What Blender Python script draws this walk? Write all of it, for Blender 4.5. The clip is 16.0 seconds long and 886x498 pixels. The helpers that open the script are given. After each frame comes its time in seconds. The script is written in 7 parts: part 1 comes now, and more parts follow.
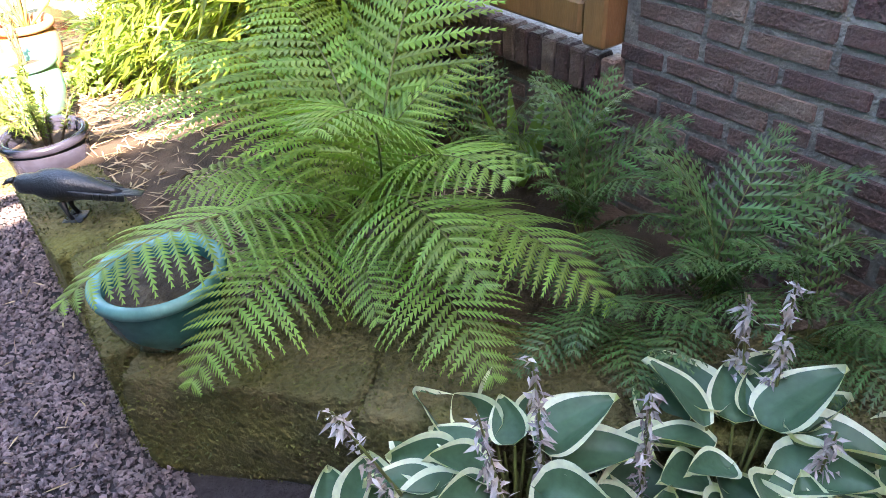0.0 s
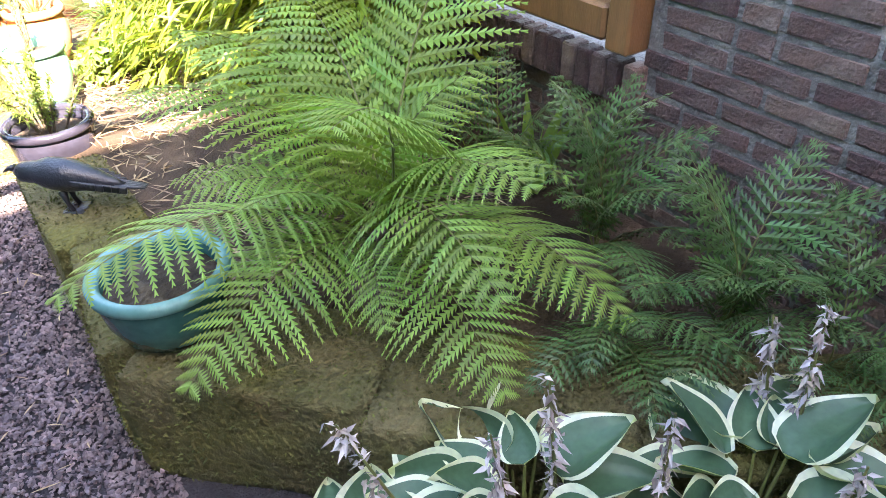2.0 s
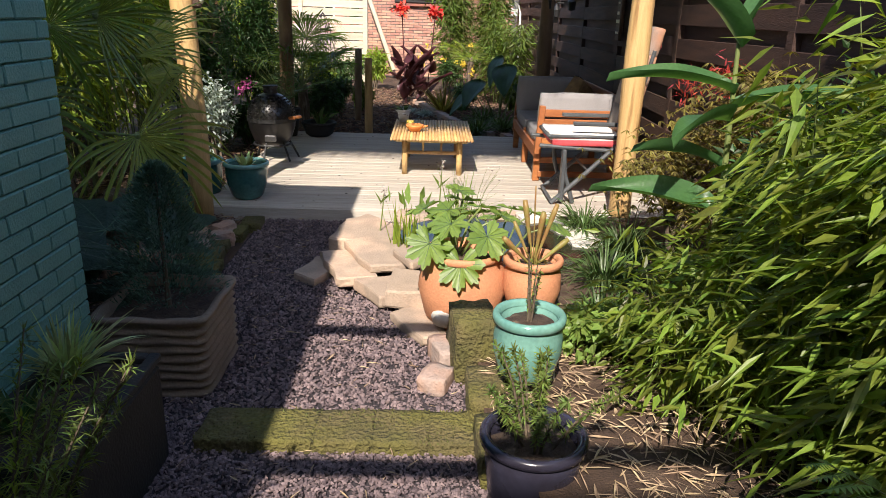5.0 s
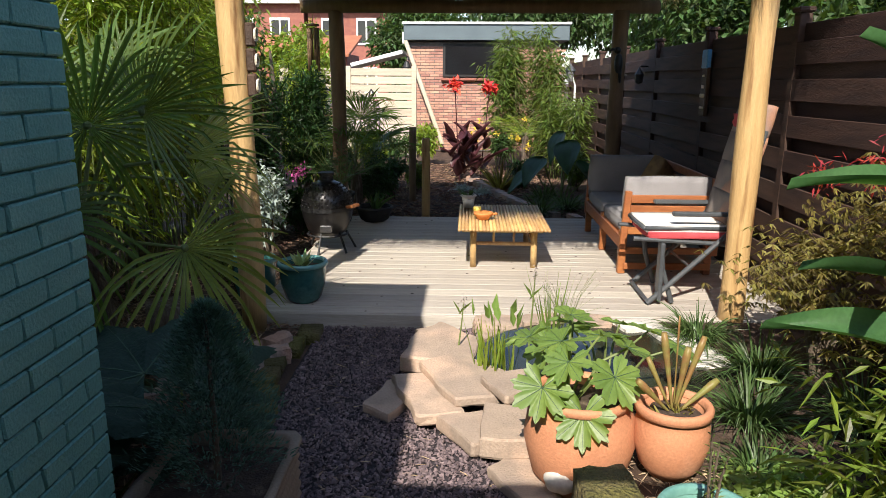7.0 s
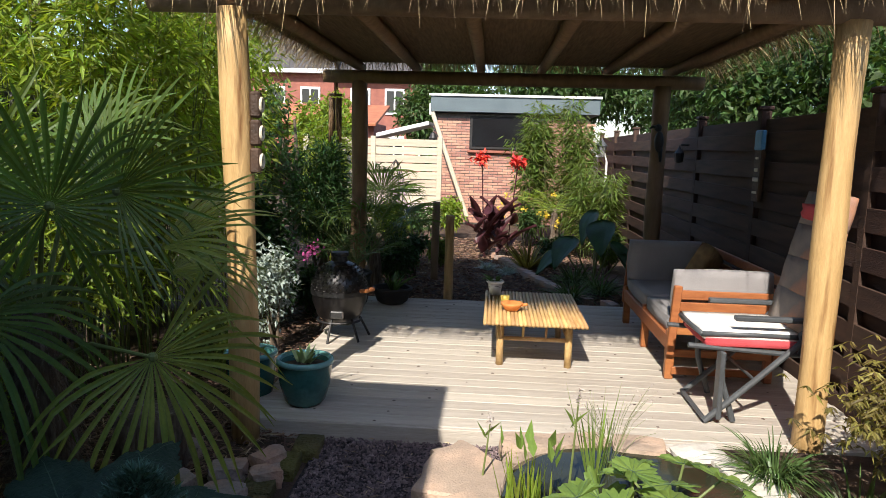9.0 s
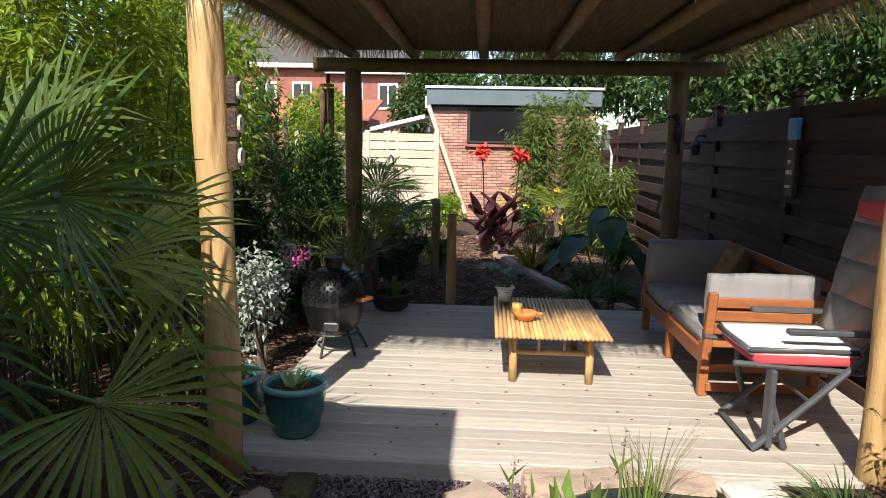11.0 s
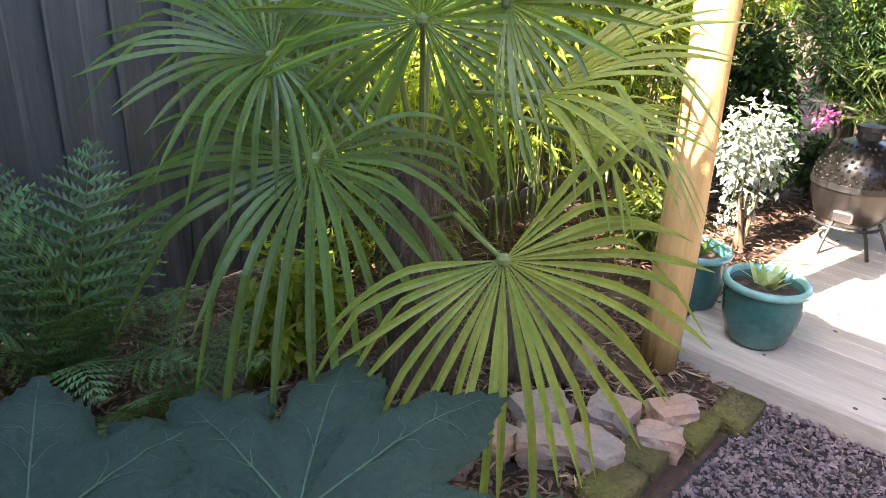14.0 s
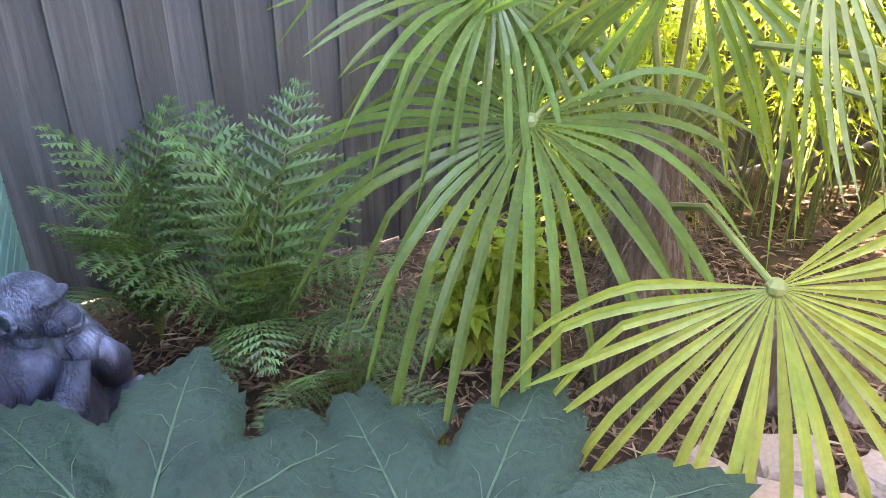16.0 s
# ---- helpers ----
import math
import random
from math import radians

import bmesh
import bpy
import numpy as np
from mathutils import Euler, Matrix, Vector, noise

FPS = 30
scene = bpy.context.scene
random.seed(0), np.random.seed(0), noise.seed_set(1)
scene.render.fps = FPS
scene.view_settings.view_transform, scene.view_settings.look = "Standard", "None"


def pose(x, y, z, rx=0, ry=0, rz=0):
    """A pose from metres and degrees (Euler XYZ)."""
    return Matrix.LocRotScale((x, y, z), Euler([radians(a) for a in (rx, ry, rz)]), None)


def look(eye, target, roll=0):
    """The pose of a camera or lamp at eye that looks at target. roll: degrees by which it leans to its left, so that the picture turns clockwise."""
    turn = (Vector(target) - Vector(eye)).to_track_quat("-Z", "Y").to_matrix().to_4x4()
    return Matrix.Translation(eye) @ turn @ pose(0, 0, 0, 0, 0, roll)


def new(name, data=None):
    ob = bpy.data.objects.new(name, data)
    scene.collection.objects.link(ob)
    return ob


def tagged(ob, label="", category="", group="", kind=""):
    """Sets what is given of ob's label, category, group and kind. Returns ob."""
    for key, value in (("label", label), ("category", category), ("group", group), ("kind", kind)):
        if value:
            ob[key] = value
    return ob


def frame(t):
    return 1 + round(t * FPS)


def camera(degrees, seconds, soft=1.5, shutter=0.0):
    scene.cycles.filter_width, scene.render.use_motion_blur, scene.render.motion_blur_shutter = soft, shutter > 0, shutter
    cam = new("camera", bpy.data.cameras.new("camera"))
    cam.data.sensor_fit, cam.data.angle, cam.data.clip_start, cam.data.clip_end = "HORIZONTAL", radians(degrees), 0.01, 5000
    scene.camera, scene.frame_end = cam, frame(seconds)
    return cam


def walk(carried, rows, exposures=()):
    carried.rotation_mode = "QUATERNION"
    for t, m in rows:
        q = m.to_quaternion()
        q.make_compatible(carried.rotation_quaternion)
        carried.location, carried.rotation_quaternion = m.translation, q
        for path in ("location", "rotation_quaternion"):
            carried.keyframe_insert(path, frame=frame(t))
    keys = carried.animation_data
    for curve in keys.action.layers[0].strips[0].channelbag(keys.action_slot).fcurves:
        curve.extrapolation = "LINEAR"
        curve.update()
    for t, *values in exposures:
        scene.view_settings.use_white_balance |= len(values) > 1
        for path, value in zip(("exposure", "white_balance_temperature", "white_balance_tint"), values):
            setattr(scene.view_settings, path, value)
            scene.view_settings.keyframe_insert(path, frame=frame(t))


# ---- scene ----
cam = camera(65.0, 16.0, soft=0.7)
PATH = [
    (0, (0.94, 0.981, 1.492), (1.851, 2.325, 0.324), -3.4),
    (0.5, (0.965, 0.957, 1.474), (1.99, 2.129, 0.219), -3.6),
    (1, (0.968, 0.965, 1.476), (2.081, 2.055, 0.221), -2.8),
    (1.5, (0.965, 0.986, 1.474), (2.057, 2.124, 0.245), -2.0),
    (2, (0.95, 1.04, 1.465), (1.861, 2.39, 0.304), -1.3),
    (2.5, (0.868, 1.212, 1.488), (1.65, 2.691, 0.393), -0.7),
    (3, (0.809, 1.414, 1.497), (1.402, 3.037, 0.49), 0.1),
    (3.5, (0.838, 1.602, 1.508), (1.099, 3.4, 0.672), -1.2),
    (4, (0.79, 1.692, 1.541), (0.925, 3.544, 0.797), 1.3),
    (4.2, (0.778, 1.776, 1.541), (0.935, 3.639, 0.83), 2.5),
    (6.3, (0.588, 2.527, 1.615), (0.428, 4.434, 1.033), -0.3),
    (6.5, (0.539, 2.626, 1.604), (0.42, 4.545, 1.051), -0.3),
    (7, (0.466, 2.774, 1.638), (0.396, 4.717, 1.166), 0.3),
    (7.5, (0.421, 2.892, 1.628), (0.269, 4.849, 1.241), 0.8),
    (8, (0.458, 3.08, 1.655), (0.255, 5.044, 1.339), 2.6),
    (8.5, (0.466, 3.192, 1.679), (0.291, 5.166, 1.406), 1.6),
    (8.7, (0.452, 3.277, 1.69), (0.305, 5.252, 1.41), 1.9),
    (10.8, (0.314, 3.898, 1.696), (0.2, 5.873, 1.402), 0.7),
    (11, (0.307, 3.941, 1.675), (0.186, 5.915, 1.377), 1.1),
    (11.5, (0.28, 4.133, 1.694), (0.194, 6.112, 1.412), 2.2),
    (12, (0.256, 4.27, 1.67), (0.174, 6.242, 1.347), 0.8),
    (12.5, (0.201, 4.46, 1.651), (-0.26, 6.384, 1.356), 0.7),
    (13, (0.23, 4.599, 1.632), (-0.701, 6.32, 1.217), 0.9),
    (13.5, (0.206, 4.619, 1.624), (-0.922, 6.129, 0.957), 1.5),
    (14, (0.185, 4.619, 1.585), (-1.103, 5.942, 0.816), 2.4),
    (14.5, (0.169, 4.602, 1.577), (-1.227, 5.765, 0.741), 2.5),
    (15, (0.138, 4.655, 1.567), (-1.309, 5.757, 0.736), 1.4),
    (15.5, (-0.039, 4.777, 1.531), (-1.586, 5.734, 0.7), 2.4),
    (16, (-0.151, 4.88, 1.52), (-1.735, 5.671, 0.59), 0.8),
]
walk(cam, [(t, look(eye, target, roll)) for t, eye, target, roll in PATH],
     exposures=[(0.0, 4.3, 7100, 15), (1.0, 4.6, 7200, 15), (1.5, 4.55, 7200, 15), (2.0, 4.5, 7200, 16), (2.5, 4.35, 7200, 20), (3.0, 3.6, 7200, 21), (3.5, 2.1, 7100, 24), (4.0, 1.5, 6900, 25), (4.8, 1.2, 6500, 14),
                (6.5, 1.0, 6250, 11), (12.3, 1.05, 6250, 12), (13.0, 1.45, 6500, 14), (13.5, 2.5, 6800, 17), (14.0, 3.7, 7200, 21), (14.5, 4.3, 7500, 24), (15.3, 4.75, 7700, 26), (16.0, 5.1, 8000, 28)])

# ---- world and sun: high summer sun from behind the walker ----
SUN = Vector((0.20, 1.04, -1.0)).normalized()
world = bpy.data.worlds.new("sky")
scene.world = world
world.use_nodes = True
wt = world.node_tree
sky = wt.nodes.new("ShaderNodeTexSky")
sky.sky_type = "NISHITA"
sky.sun_disc = False
sky.sun_elevation = math.asin(-SUN.z)
sky.sun_rotation = math.atan2(-SUN.x, -SUN.y)
wt.links.new(sky.outputs[0], wt.nodes["Background"].inputs[0])
wt.nodes["Background"].inputs[1].default_value = 0.12
lamp = bpy.data.lights.new("sun", "SUN")
lamp.energy, lamp.angle, lamp.color = 4.3, radians(0.5), (1.0, 0.90, 0.76)
sun = new("sun", lamp)
sun.matrix_world = look((0, -20, 20), Vector((0, -20, 20)) + SUN)

rng = np.random.default_rng(7)
R = random.Random(11)


# ---- mesh building ----
class MB:
    """Collects vertices and faces of one mesh."""

    def __init__(self):
        self.v, self.f, self.m, self.n = [], [], [], 0

    def add(self, v, f, mat=0):
        v = np.asarray(v, float).reshape(-1, 3)
        self.v.append(v)
        if isinstance(f, np.ndarray):
            self.f += (f + self.n).tolist()
        else:
            self.f += [[i + self.n for i in q] for q in f]
        self.m += [mat] * len(f)
        self.n += len(v)
        return self

    def xf(self, m):
        m = np.array(m)
        self.v = [v @ m[:3, :3].T + m[:3, 3] for v in self.v]
        return self

    def box(self, c, s, b=0.004, mat=0, m=None, jit=0.0):
        """A box of size s round c with chamfered edges."""
        h = np.array(s, float) / 2
        b = min(b, h.min() * 0.45)
        vs, idx = [], {}
        for sx in (-1, 1):
            for sy in (-1, 1):
                for sz in (-1, 1):
                    sg = np.array((sx, sy, sz))
                    for ax in range(3):
                        p = sg * (h - b)
                        p[ax] = sg[ax] * h[ax]
                        idx[(sx, sy, sz, ax)] = len(vs)
                        vs.append(p)
        fs = []

        def quad(a):
            pts = [np.array(vs[i]) for i in a]
            n = np.cross(pts[1] - pts[0], pts[2] - pts[0])
            fs.append(a if np.dot(n, sum(pts)) > 0 else a[::-1])

        for ax in range(3):
            u, w = [k for k in range(3) if k != ax]
            for s0 in (-1, 1):
                q = []
                for a, d in ((-1, -1), (1, -1), (1, 1), (-1, 1)):
                    k = [0, 0, 0]
                    k[ax], k[u], k[w] = s0, a, d
                    q.append(idx[(*k, ax)])
                quad(q)
            for a in (-1, 1):
                for d in (-1, 1):
                    k0, k1 = [0, 0, 0], [0, 0, 0]
                    k0[u], k0[w], k0[ax] = a, d, -1
                    k1[u], k1[w], k1[ax] = a, d, 1
                    quad([idx[(*k0, u)], idx[(*k1, u)], idx[(*k1, w)], idx[(*k0, w)]])
        for sx in (-1, 1):
            for sy in (-1, 1):
                for sz in (-1, 1):
                    quad([idx[(sx, sy, sz, ax)] for ax in range(3)])
        v = np.array(vs)
        if jit:
            v = v + rng.normal(0, jit, v.shape)
        if m is not None:
            mm = np.array(m)
            v = v @ mm[:3, :3].T + mm[:3, 3]
        return self.add(v + np.array(c, float), fs, mat)

    def tube(self, pts, r, n=8, mat=0, cap=True):
        pts = np.asarray(pts, float)
        k = len(pts)
        r = np.broadcast_to(np.asarray(r, float), (k,))
        t = np.gradient(pts, axis=0)
        t /= np.linalg.norm(t, axis=1)[:, None] + 1e-9
        ref = np.array((0, 0, 1.0)) if abs(t[0][2]) < 0.9 else np.array((1.0, 0, 0))
        a = np.cross(t, ref)
        a /= np.linalg.norm(a, axis=1)[:, None] + 1e-9
        b = np.cross(t, a)
        an = np.linspace(0, 2 * np.pi, n, endpoint=False)
        v = pts[:, None] + r[:, None, None] * (np.cos(an)[None, :, None] * a[:, None] + np.sin(an)[None, :, None] * b[:, None])
        f = [[i * n + j, (i + 1) * n + j, (i + 1) * n + (j + 1) % n, i * n + (j + 1) % n] for i in range(k - 1) for j in range(n)]
        if cap:
            f += [list(range(n)), [(k - 1) * n + j for j in range(n - 1, -1, -1)]]
        return self.add(v.reshape(-1, 3), f, mat)

    def lathe(self, prof, c=(0, 0, 0), n=36, mat=0, wob=0.0):
        prof = np.asarray(prof, float)
        an = np.linspace(0, 2 * np.pi, n, endpoint=False)
        rr = prof[:, 0][:, None] * (1 + wob * np.sin(3 * an + prof[:, 1][:, None] * 9))
        v = np.stack([rr * np.cos(an), rr * np.sin(an), np.repeat(prof[:, 1][:, None], n, 1)], -1).reshape(-1, 3)
        k = len(prof)
        f = [[i * n + j, i * n + (j + 1) % n, (i + 1) * n + (j + 1) % n, (i + 1) * n + j] for i in range(k - 1) for j in range(n)]
        return self.add(v + np.array(c, float), f, mat)

    def ball(self, c, r, n=10, mat=0, jit=0.0, m=None):
        an = np.linspace(-np.pi / 2, np.pi / 2, n)
        q = MB().lathe([(max(np.cos(a), 1e-3), np.sin(a)) for a in an], n=n * 2 - 4)
        v = q.v[0] * np.array(r if np.ndim(r) else (r, r, r), float)
        if jit:
            v = v * (1 + np.array([noise.noise(Vector(p) * 3.1 / max(np.max(r), 1e-3) + Vector(c)) for p in v])[:, None] * jit)
        if m is not None:
            mm = np.array(m)
            v = v @ mm[:3, :3].T
        return self.add(v + np.array(c, float), q.f, mat)


def mesh_of(name, mb, mats, smooth=False):
    me = bpy.data.meshes.new(name)
    me.from_pydata(np.concatenate(mb.v).tolist(), [], mb.f)
    for m in mats if isinstance(mats, (list, tuple)) else [mats]:
        me.materials.append(m)
    me.polygons.foreach_set("material_index", mb.m)
    if smooth:
        me.polygons.foreach_set("use_smooth", [True] * len(me.polygons))
    me.update()
    return me


def part(name, mb, mats, parent=None, label="", smooth=False, at=None):
    """One mesh object under a thing or a part; a ready mesh may be shared."""
    ob = new(name, mb if isinstance(mb, bpy.types.Mesh) else mesh_of(name, mb, mats, smooth))
    ob.parent = parent
    if at is not None:
        ob.matrix_basis = at
    if label:
        tagged(ob, label)
    if name in ("culms", "stems", "foliage", "blades", "flowers", "reeds", "dimples", "knots", "moss", "crown", "branches", "stalks", "leaves", "old_leaves", "brickwork", "new_shoots", "culm_cluster", "stem_cluster", "dimpled_skin", "culm", "blossom", "tuft"):
        tagged(ob, kind="stuff")
    return ob


def thing(name, at, label, category, group="", kind="", turn=0.0):
    ob = new(name)
    ob.matrix_basis = pose(*at, 0, 0, turn)
    return tagged(ob, label, category, group, kind)


def solo(name, mb, mats, label, category, group="", kind="", smooth=False, at=None):
    ob = part(name, mb, mats, None, "", smooth, at)
    return tagged(ob, label, category, group, kind)


# ---- materials ----
def mat(name, c1, c2=None, rough=0.7, scale=8.0, fine=90.0, bump=0.3, metal=0.0, island=0.0, stretch=(1, 1, 1), spec=0.4, trans=0.0, third=None, third_at=0.6, objrand=0.0, dist=0.01):
    m = bpy.data.materials.new(name)
    m.use_nodes = True
    nt = m.node_tree
    N, L = nt.nodes, nt.links
    p = N["Principled BSDF"]
    c2 = c2 or tuple(x * 0.7 for x in c1)
    tc = N.new("ShaderNodeTexCoord")
    mp = N.new("ShaderNodeMapping")
    mp.inputs["Scale"].default_value = stretch
    L.new(tc.outputs["Object"], mp.inputs[0])
    n1 = N.new("ShaderNodeTexNoise")
    n1.inputs["Scale"].default_value, n1.inputs["Detail"].default_value = scale, 5
    n2 = N.new("ShaderNodeTexNoise")
    n2.inputs["Scale"].default_value, n2.inputs["Detail"].default_value = fine, 3
    for q in (n1, n2):
        L.new(mp.outputs[0], q.inputs["Vector"])
    rampn = N.new("ShaderNodeMapRange")
    rampn.inputs[1].default_value, rampn.inputs[2].default_value = 0.3, 0.7
    L.new(n1.outputs[0], rampn.inputs[0])
    mix = N.new("ShaderNodeMix")
    mix.data_type = "RGBA"
    mix.inputs["A"].default_value, mix.inputs["B"].default_value = (*c1, 1), (*c2, 1)
    L.new(rampn.outputs[0], mix.inputs["Factor"])
    col = mix.outputs["Result"]
    if third:
        n3 = N.new("ShaderNodeTexNoise")
        n3.inputs["Scale"].default_value, n3.inputs["Detail"].default_value = scale * 0.45, 6
        L.new(mp.outputs[0], n3.inputs["Vector"])
        r3 = N.new("ShaderNodeMapRange")
        r3.inputs[1].default_value, r3.inputs[2].default_value = third_at - 0.08, third_at + 0.08
        L.new(n3.outputs[0], r3.inputs[0])
        m3 = N.new("ShaderNodeMix")
        m3.data_type = "RGBA"
        m3.inputs["B"].default_value = (*third, 1)
        L.new(col, m3.inputs["A"])
        L.new(r3.outputs[0], m3.inputs["Factor"])
        col = m3.outputs["Result"]
    hsv = N.new("ShaderNodeHueSaturation")
    L.new(col, hsv.inputs["Color"])
    val = N.new("ShaderNodeMath")
    val.operation = "MULTIPLY_ADD"
    val.inputs[1].default_value, val.inputs[2].default_value = 0.5, 0.75
    L.new(n2.outputs[0], val.inputs[0])
    out = val.outputs[0]
    if island or objrand:
        src = N.new("ShaderNodeNewGeometry").outputs["Random Per Island"] if island else N.new("ShaderNodeObjectInfo").outputs["Random"]
        k = island or objrand
        ad = N.new("ShaderNodeMath")
        ad.operation = "MULTIPLY_ADD"
        ad.inputs[1].default_value, ad.inputs[2].default_value = k, -k / 2
        L.new(src, ad.inputs[0])
        sm = N.new("ShaderNodeMath")
        L.new(ad.outputs[0], sm.inputs[0])
        L.new(out, sm.inputs[1])
        out = sm.outputs[0]
        hu = N.new("ShaderNodeMath")
        hu.operation = "MULTIPLY_ADD"
        hu.inputs[1].default_value, hu.inputs[2].default_value = 0.05 * min(k, 1.0), 0.5 - 0.025 * min(k, 1.0)
        L.new(src, hu.inputs[0])
        L.new(hu.outputs[0], hsv.inputs["Hue"])
    L.new(out, hsv.inputs["Value"])
    col = hsv.outputs["Color"]
    L.new(col, p.inputs["Base Color"])
    p.inputs["Roughness"].default_value = rough
    p.inputs["Metallic"].default_value = metal
    p.inputs["Specular IOR Level"].default_value = spec
    if bump:
        bm = N.new("ShaderNodeBump")
        bm.inputs["Strength"].default_value, bm.inputs["Distance"].default_value = bump, dist
        L.new(n2.outputs[0], bm.inputs["Height"])
        L.new(bm.outputs[0], p.inputs["Normal"])
    if trans:
        tl = N.new("ShaderNodeBsdfTranslucent")
        tint = N.new("ShaderNodeMix")
        tint.data_type, tint.blend_type = "RGBA", "MULTIPLY"
        tint.inputs["Factor"].default_value = 1.0
        tint.inputs["B"].default_value = (1.9, 1.75, 0.6, 1)
        L.new(col, tint.inputs["A"])
        L.new(tint.outputs["Result"], tl.inputs["Color"])
        ms = N.new("ShaderNodeMixShader")
        ms.inputs[0].default_value = trans
        L.new(p.outputs[0], ms.inputs[1])
        L.new(tl.outputs[0], ms.inputs[2])
        L.new(ms.outputs[0], N["Material Output"].inputs["Surface"])
    return m


def leafmat(name, c, c2=None, rough=0.45, island=0.7, trans=0.35, objrand=0.0, scale=6.0):
    return mat(name, c, c2 or tuple(x * 0.6 for x in c), rough, scale, 60, 0.15, 0, island, trans=trans, spec=0.35, objrand=objrand)


M_soil = mat("bark mulch", (0.085, 0.052, 0.034), (0.034, 0.021, 0.015), 0.95, 7, 120, 0.9, third=(0.16, 0.11, 0.075), third_at=0.62)
M_chip = mat("bark chips", (0.27, 0.165, 0.115), (0.13, 0.078, 0.055), 0.9, 9, 130, 0.5, island=0.9)
M_straw = mat("dry bamboo litter", (0.42, 0.32, 0.21), (0.29, 0.205, 0.125), 0.8, 20, 100, 0.2, island=0.6)
M_gravel = mat("slate gravel", (0.215, 0.160, 0.165), (0.125, 0.095, 0.102), 0.75, 12, 150, 0.4, island=1.0)
M_gravelbed = mat("gravel bed", (0.05, 0.042, 0.047), (0.025, 0.02, 0.023), 0.95, 40, 160, 1.0)
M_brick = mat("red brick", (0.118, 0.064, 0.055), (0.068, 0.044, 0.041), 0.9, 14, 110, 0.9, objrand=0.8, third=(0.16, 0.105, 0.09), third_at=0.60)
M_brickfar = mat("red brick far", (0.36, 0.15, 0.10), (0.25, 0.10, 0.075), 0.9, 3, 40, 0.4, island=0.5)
M_brickpale = mat("pale shed brick", (0.46, 0.255, 0.19), (0.36, 0.19, 0.14), 0.9, 3, 40, 0.4, island=0.5)
M_mortar = mat("mortar", (0.19, 0.172, 0.155), (0.095, 0.085, 0.08), 0.95, 15, 90, 1.0, third=(0.25, 0.23, 0.21), third_at=0.62)
M_green = mat("sea green wall paint", (0.125, 0.29, 0.245), (0.105, 0.25, 0.215), 0.6, 5, 110, 0.4, third=(0.15, 0.32, 0.27), third_at=0.6)
M_moss = mat("mossy sandstone", (0.14, 0.11, 0.05), (0.075, 0.072, 0.024), 0.95, 7, 55, 1.0, third=(0.125, 0.115, 0.030), third_at=0.54, dist=0.03)
M_mosstuft = mat("moss tufts", (0.125, 0.115, 0.030), (0.062, 0.070, 0.018), 0.9, 6, 60, 0.2, island=0.9)
M_sand = mat("sandstone slab", (0.38, 0.295, 0.225), (0.28, 0.22, 0.175), 0.85, 6, 90, 0.5, third=(0.52, 0.37, 0.27), third_at=0.58)
M_pink = mat("pink rough stone", (0.36, 0.27, 0.23), (0.26, 0.22, 0.20), 0.85, 9, 70, 0.7, third=(0.42, 0.26, 0.19), third_at=0.55)
M_cobble = mat("white cobble", (0.62, 0.59, 0.53), (0.50, 0.47, 0.42), 0.6, 10, 60, 0.2)
M_deck = mat("weathered deck board", (0.48, 0.435, 0.375), (0.36, 0.325, 0.275), 0.75, 6, 60, 0.35, stretch=(0.25, 4, 4), objrand=0.22)
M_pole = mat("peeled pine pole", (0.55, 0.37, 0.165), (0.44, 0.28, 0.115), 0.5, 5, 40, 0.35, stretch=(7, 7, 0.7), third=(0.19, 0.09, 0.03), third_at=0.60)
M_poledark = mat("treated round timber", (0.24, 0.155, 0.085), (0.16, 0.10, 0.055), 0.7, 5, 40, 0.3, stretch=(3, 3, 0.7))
M_thatch = mat("reed thatch", (0.26, 0.18, 0.10), (0.15, 0.10, 0.06), 0.9, 4, 60, 0.9, stretch=(14, 1, 14))
M_reed = mat("dry reed", (0.50, 0.37, 0.20), (0.34, 0.24, 0.125), 0.8, 20, 60, 0.2, island=0.7)
M_fence = mat("dark stained plank", (0.070, 0.037, 0.026), (0.036, 0.020, 0.016), 0.8, 6, 70, 0.4, stretch=(4, 0.4, 4), objrand=0.5)
M_fencepale = mat("pale larch plank", (0.56, 0.49, 0.37), (0.46, 0.40, 0.30), 0.8, 6, 70, 0.3, stretch=(0.4, 4, 4), objrand=0.3)
M_fencegrey = mat("weathered black fence board", (0.098, 0.093, 0.092), (0.058, 0.055, 0.055), 0.8, 5, 60, 0.5, stretch=(7, 7, 0.35), objrand=0.5, third=(0.135, 0.128, 0.125), third_at=0.6)
M_window = mat("varnished window timber", (0.24, 0.12, 0.05), (0.17, 0.085, 0.037), 0.4, 5, 60, 0.2, stretch=(5, 5, 0.6))
M_teak = mat("oiled acacia", (0.36, 0.135, 0.045), (0.25, 0.085, 0.03), 0.45, 6, 60, 0.25, stretch=(1, 5, 5), objrand=0.2)
M_cushion = mat("grey cotton cushion", (0.27, 0.26, 0.26), (0.22, 0.21, 0.215), 0.9, 5, 200, 0.4)
M_pillow = mat("brown patterned pillow", (0.25, 0.17, 0.075), (0.15, 0.10, 0.05), 0.9, 18, 160, 0.4)
M_bamboo = mat("golden bamboo cane", (0.52, 0.35, 0.16), (0.36, 0.22, 0.09), 0.4, 6, 40, 0.2, stretch=(4, 1, 4), objrand=0.45, third=(0.36, 0.20, 0.07), third_at=0.66)
M_terra = mat("terracotta", (0.52, 0.235, 0.12), (0.44, 0.19, 0.10), 0.75, 6, 90, 0.25, third=(0.55, 0.30, 0.18), third_at=0.62)
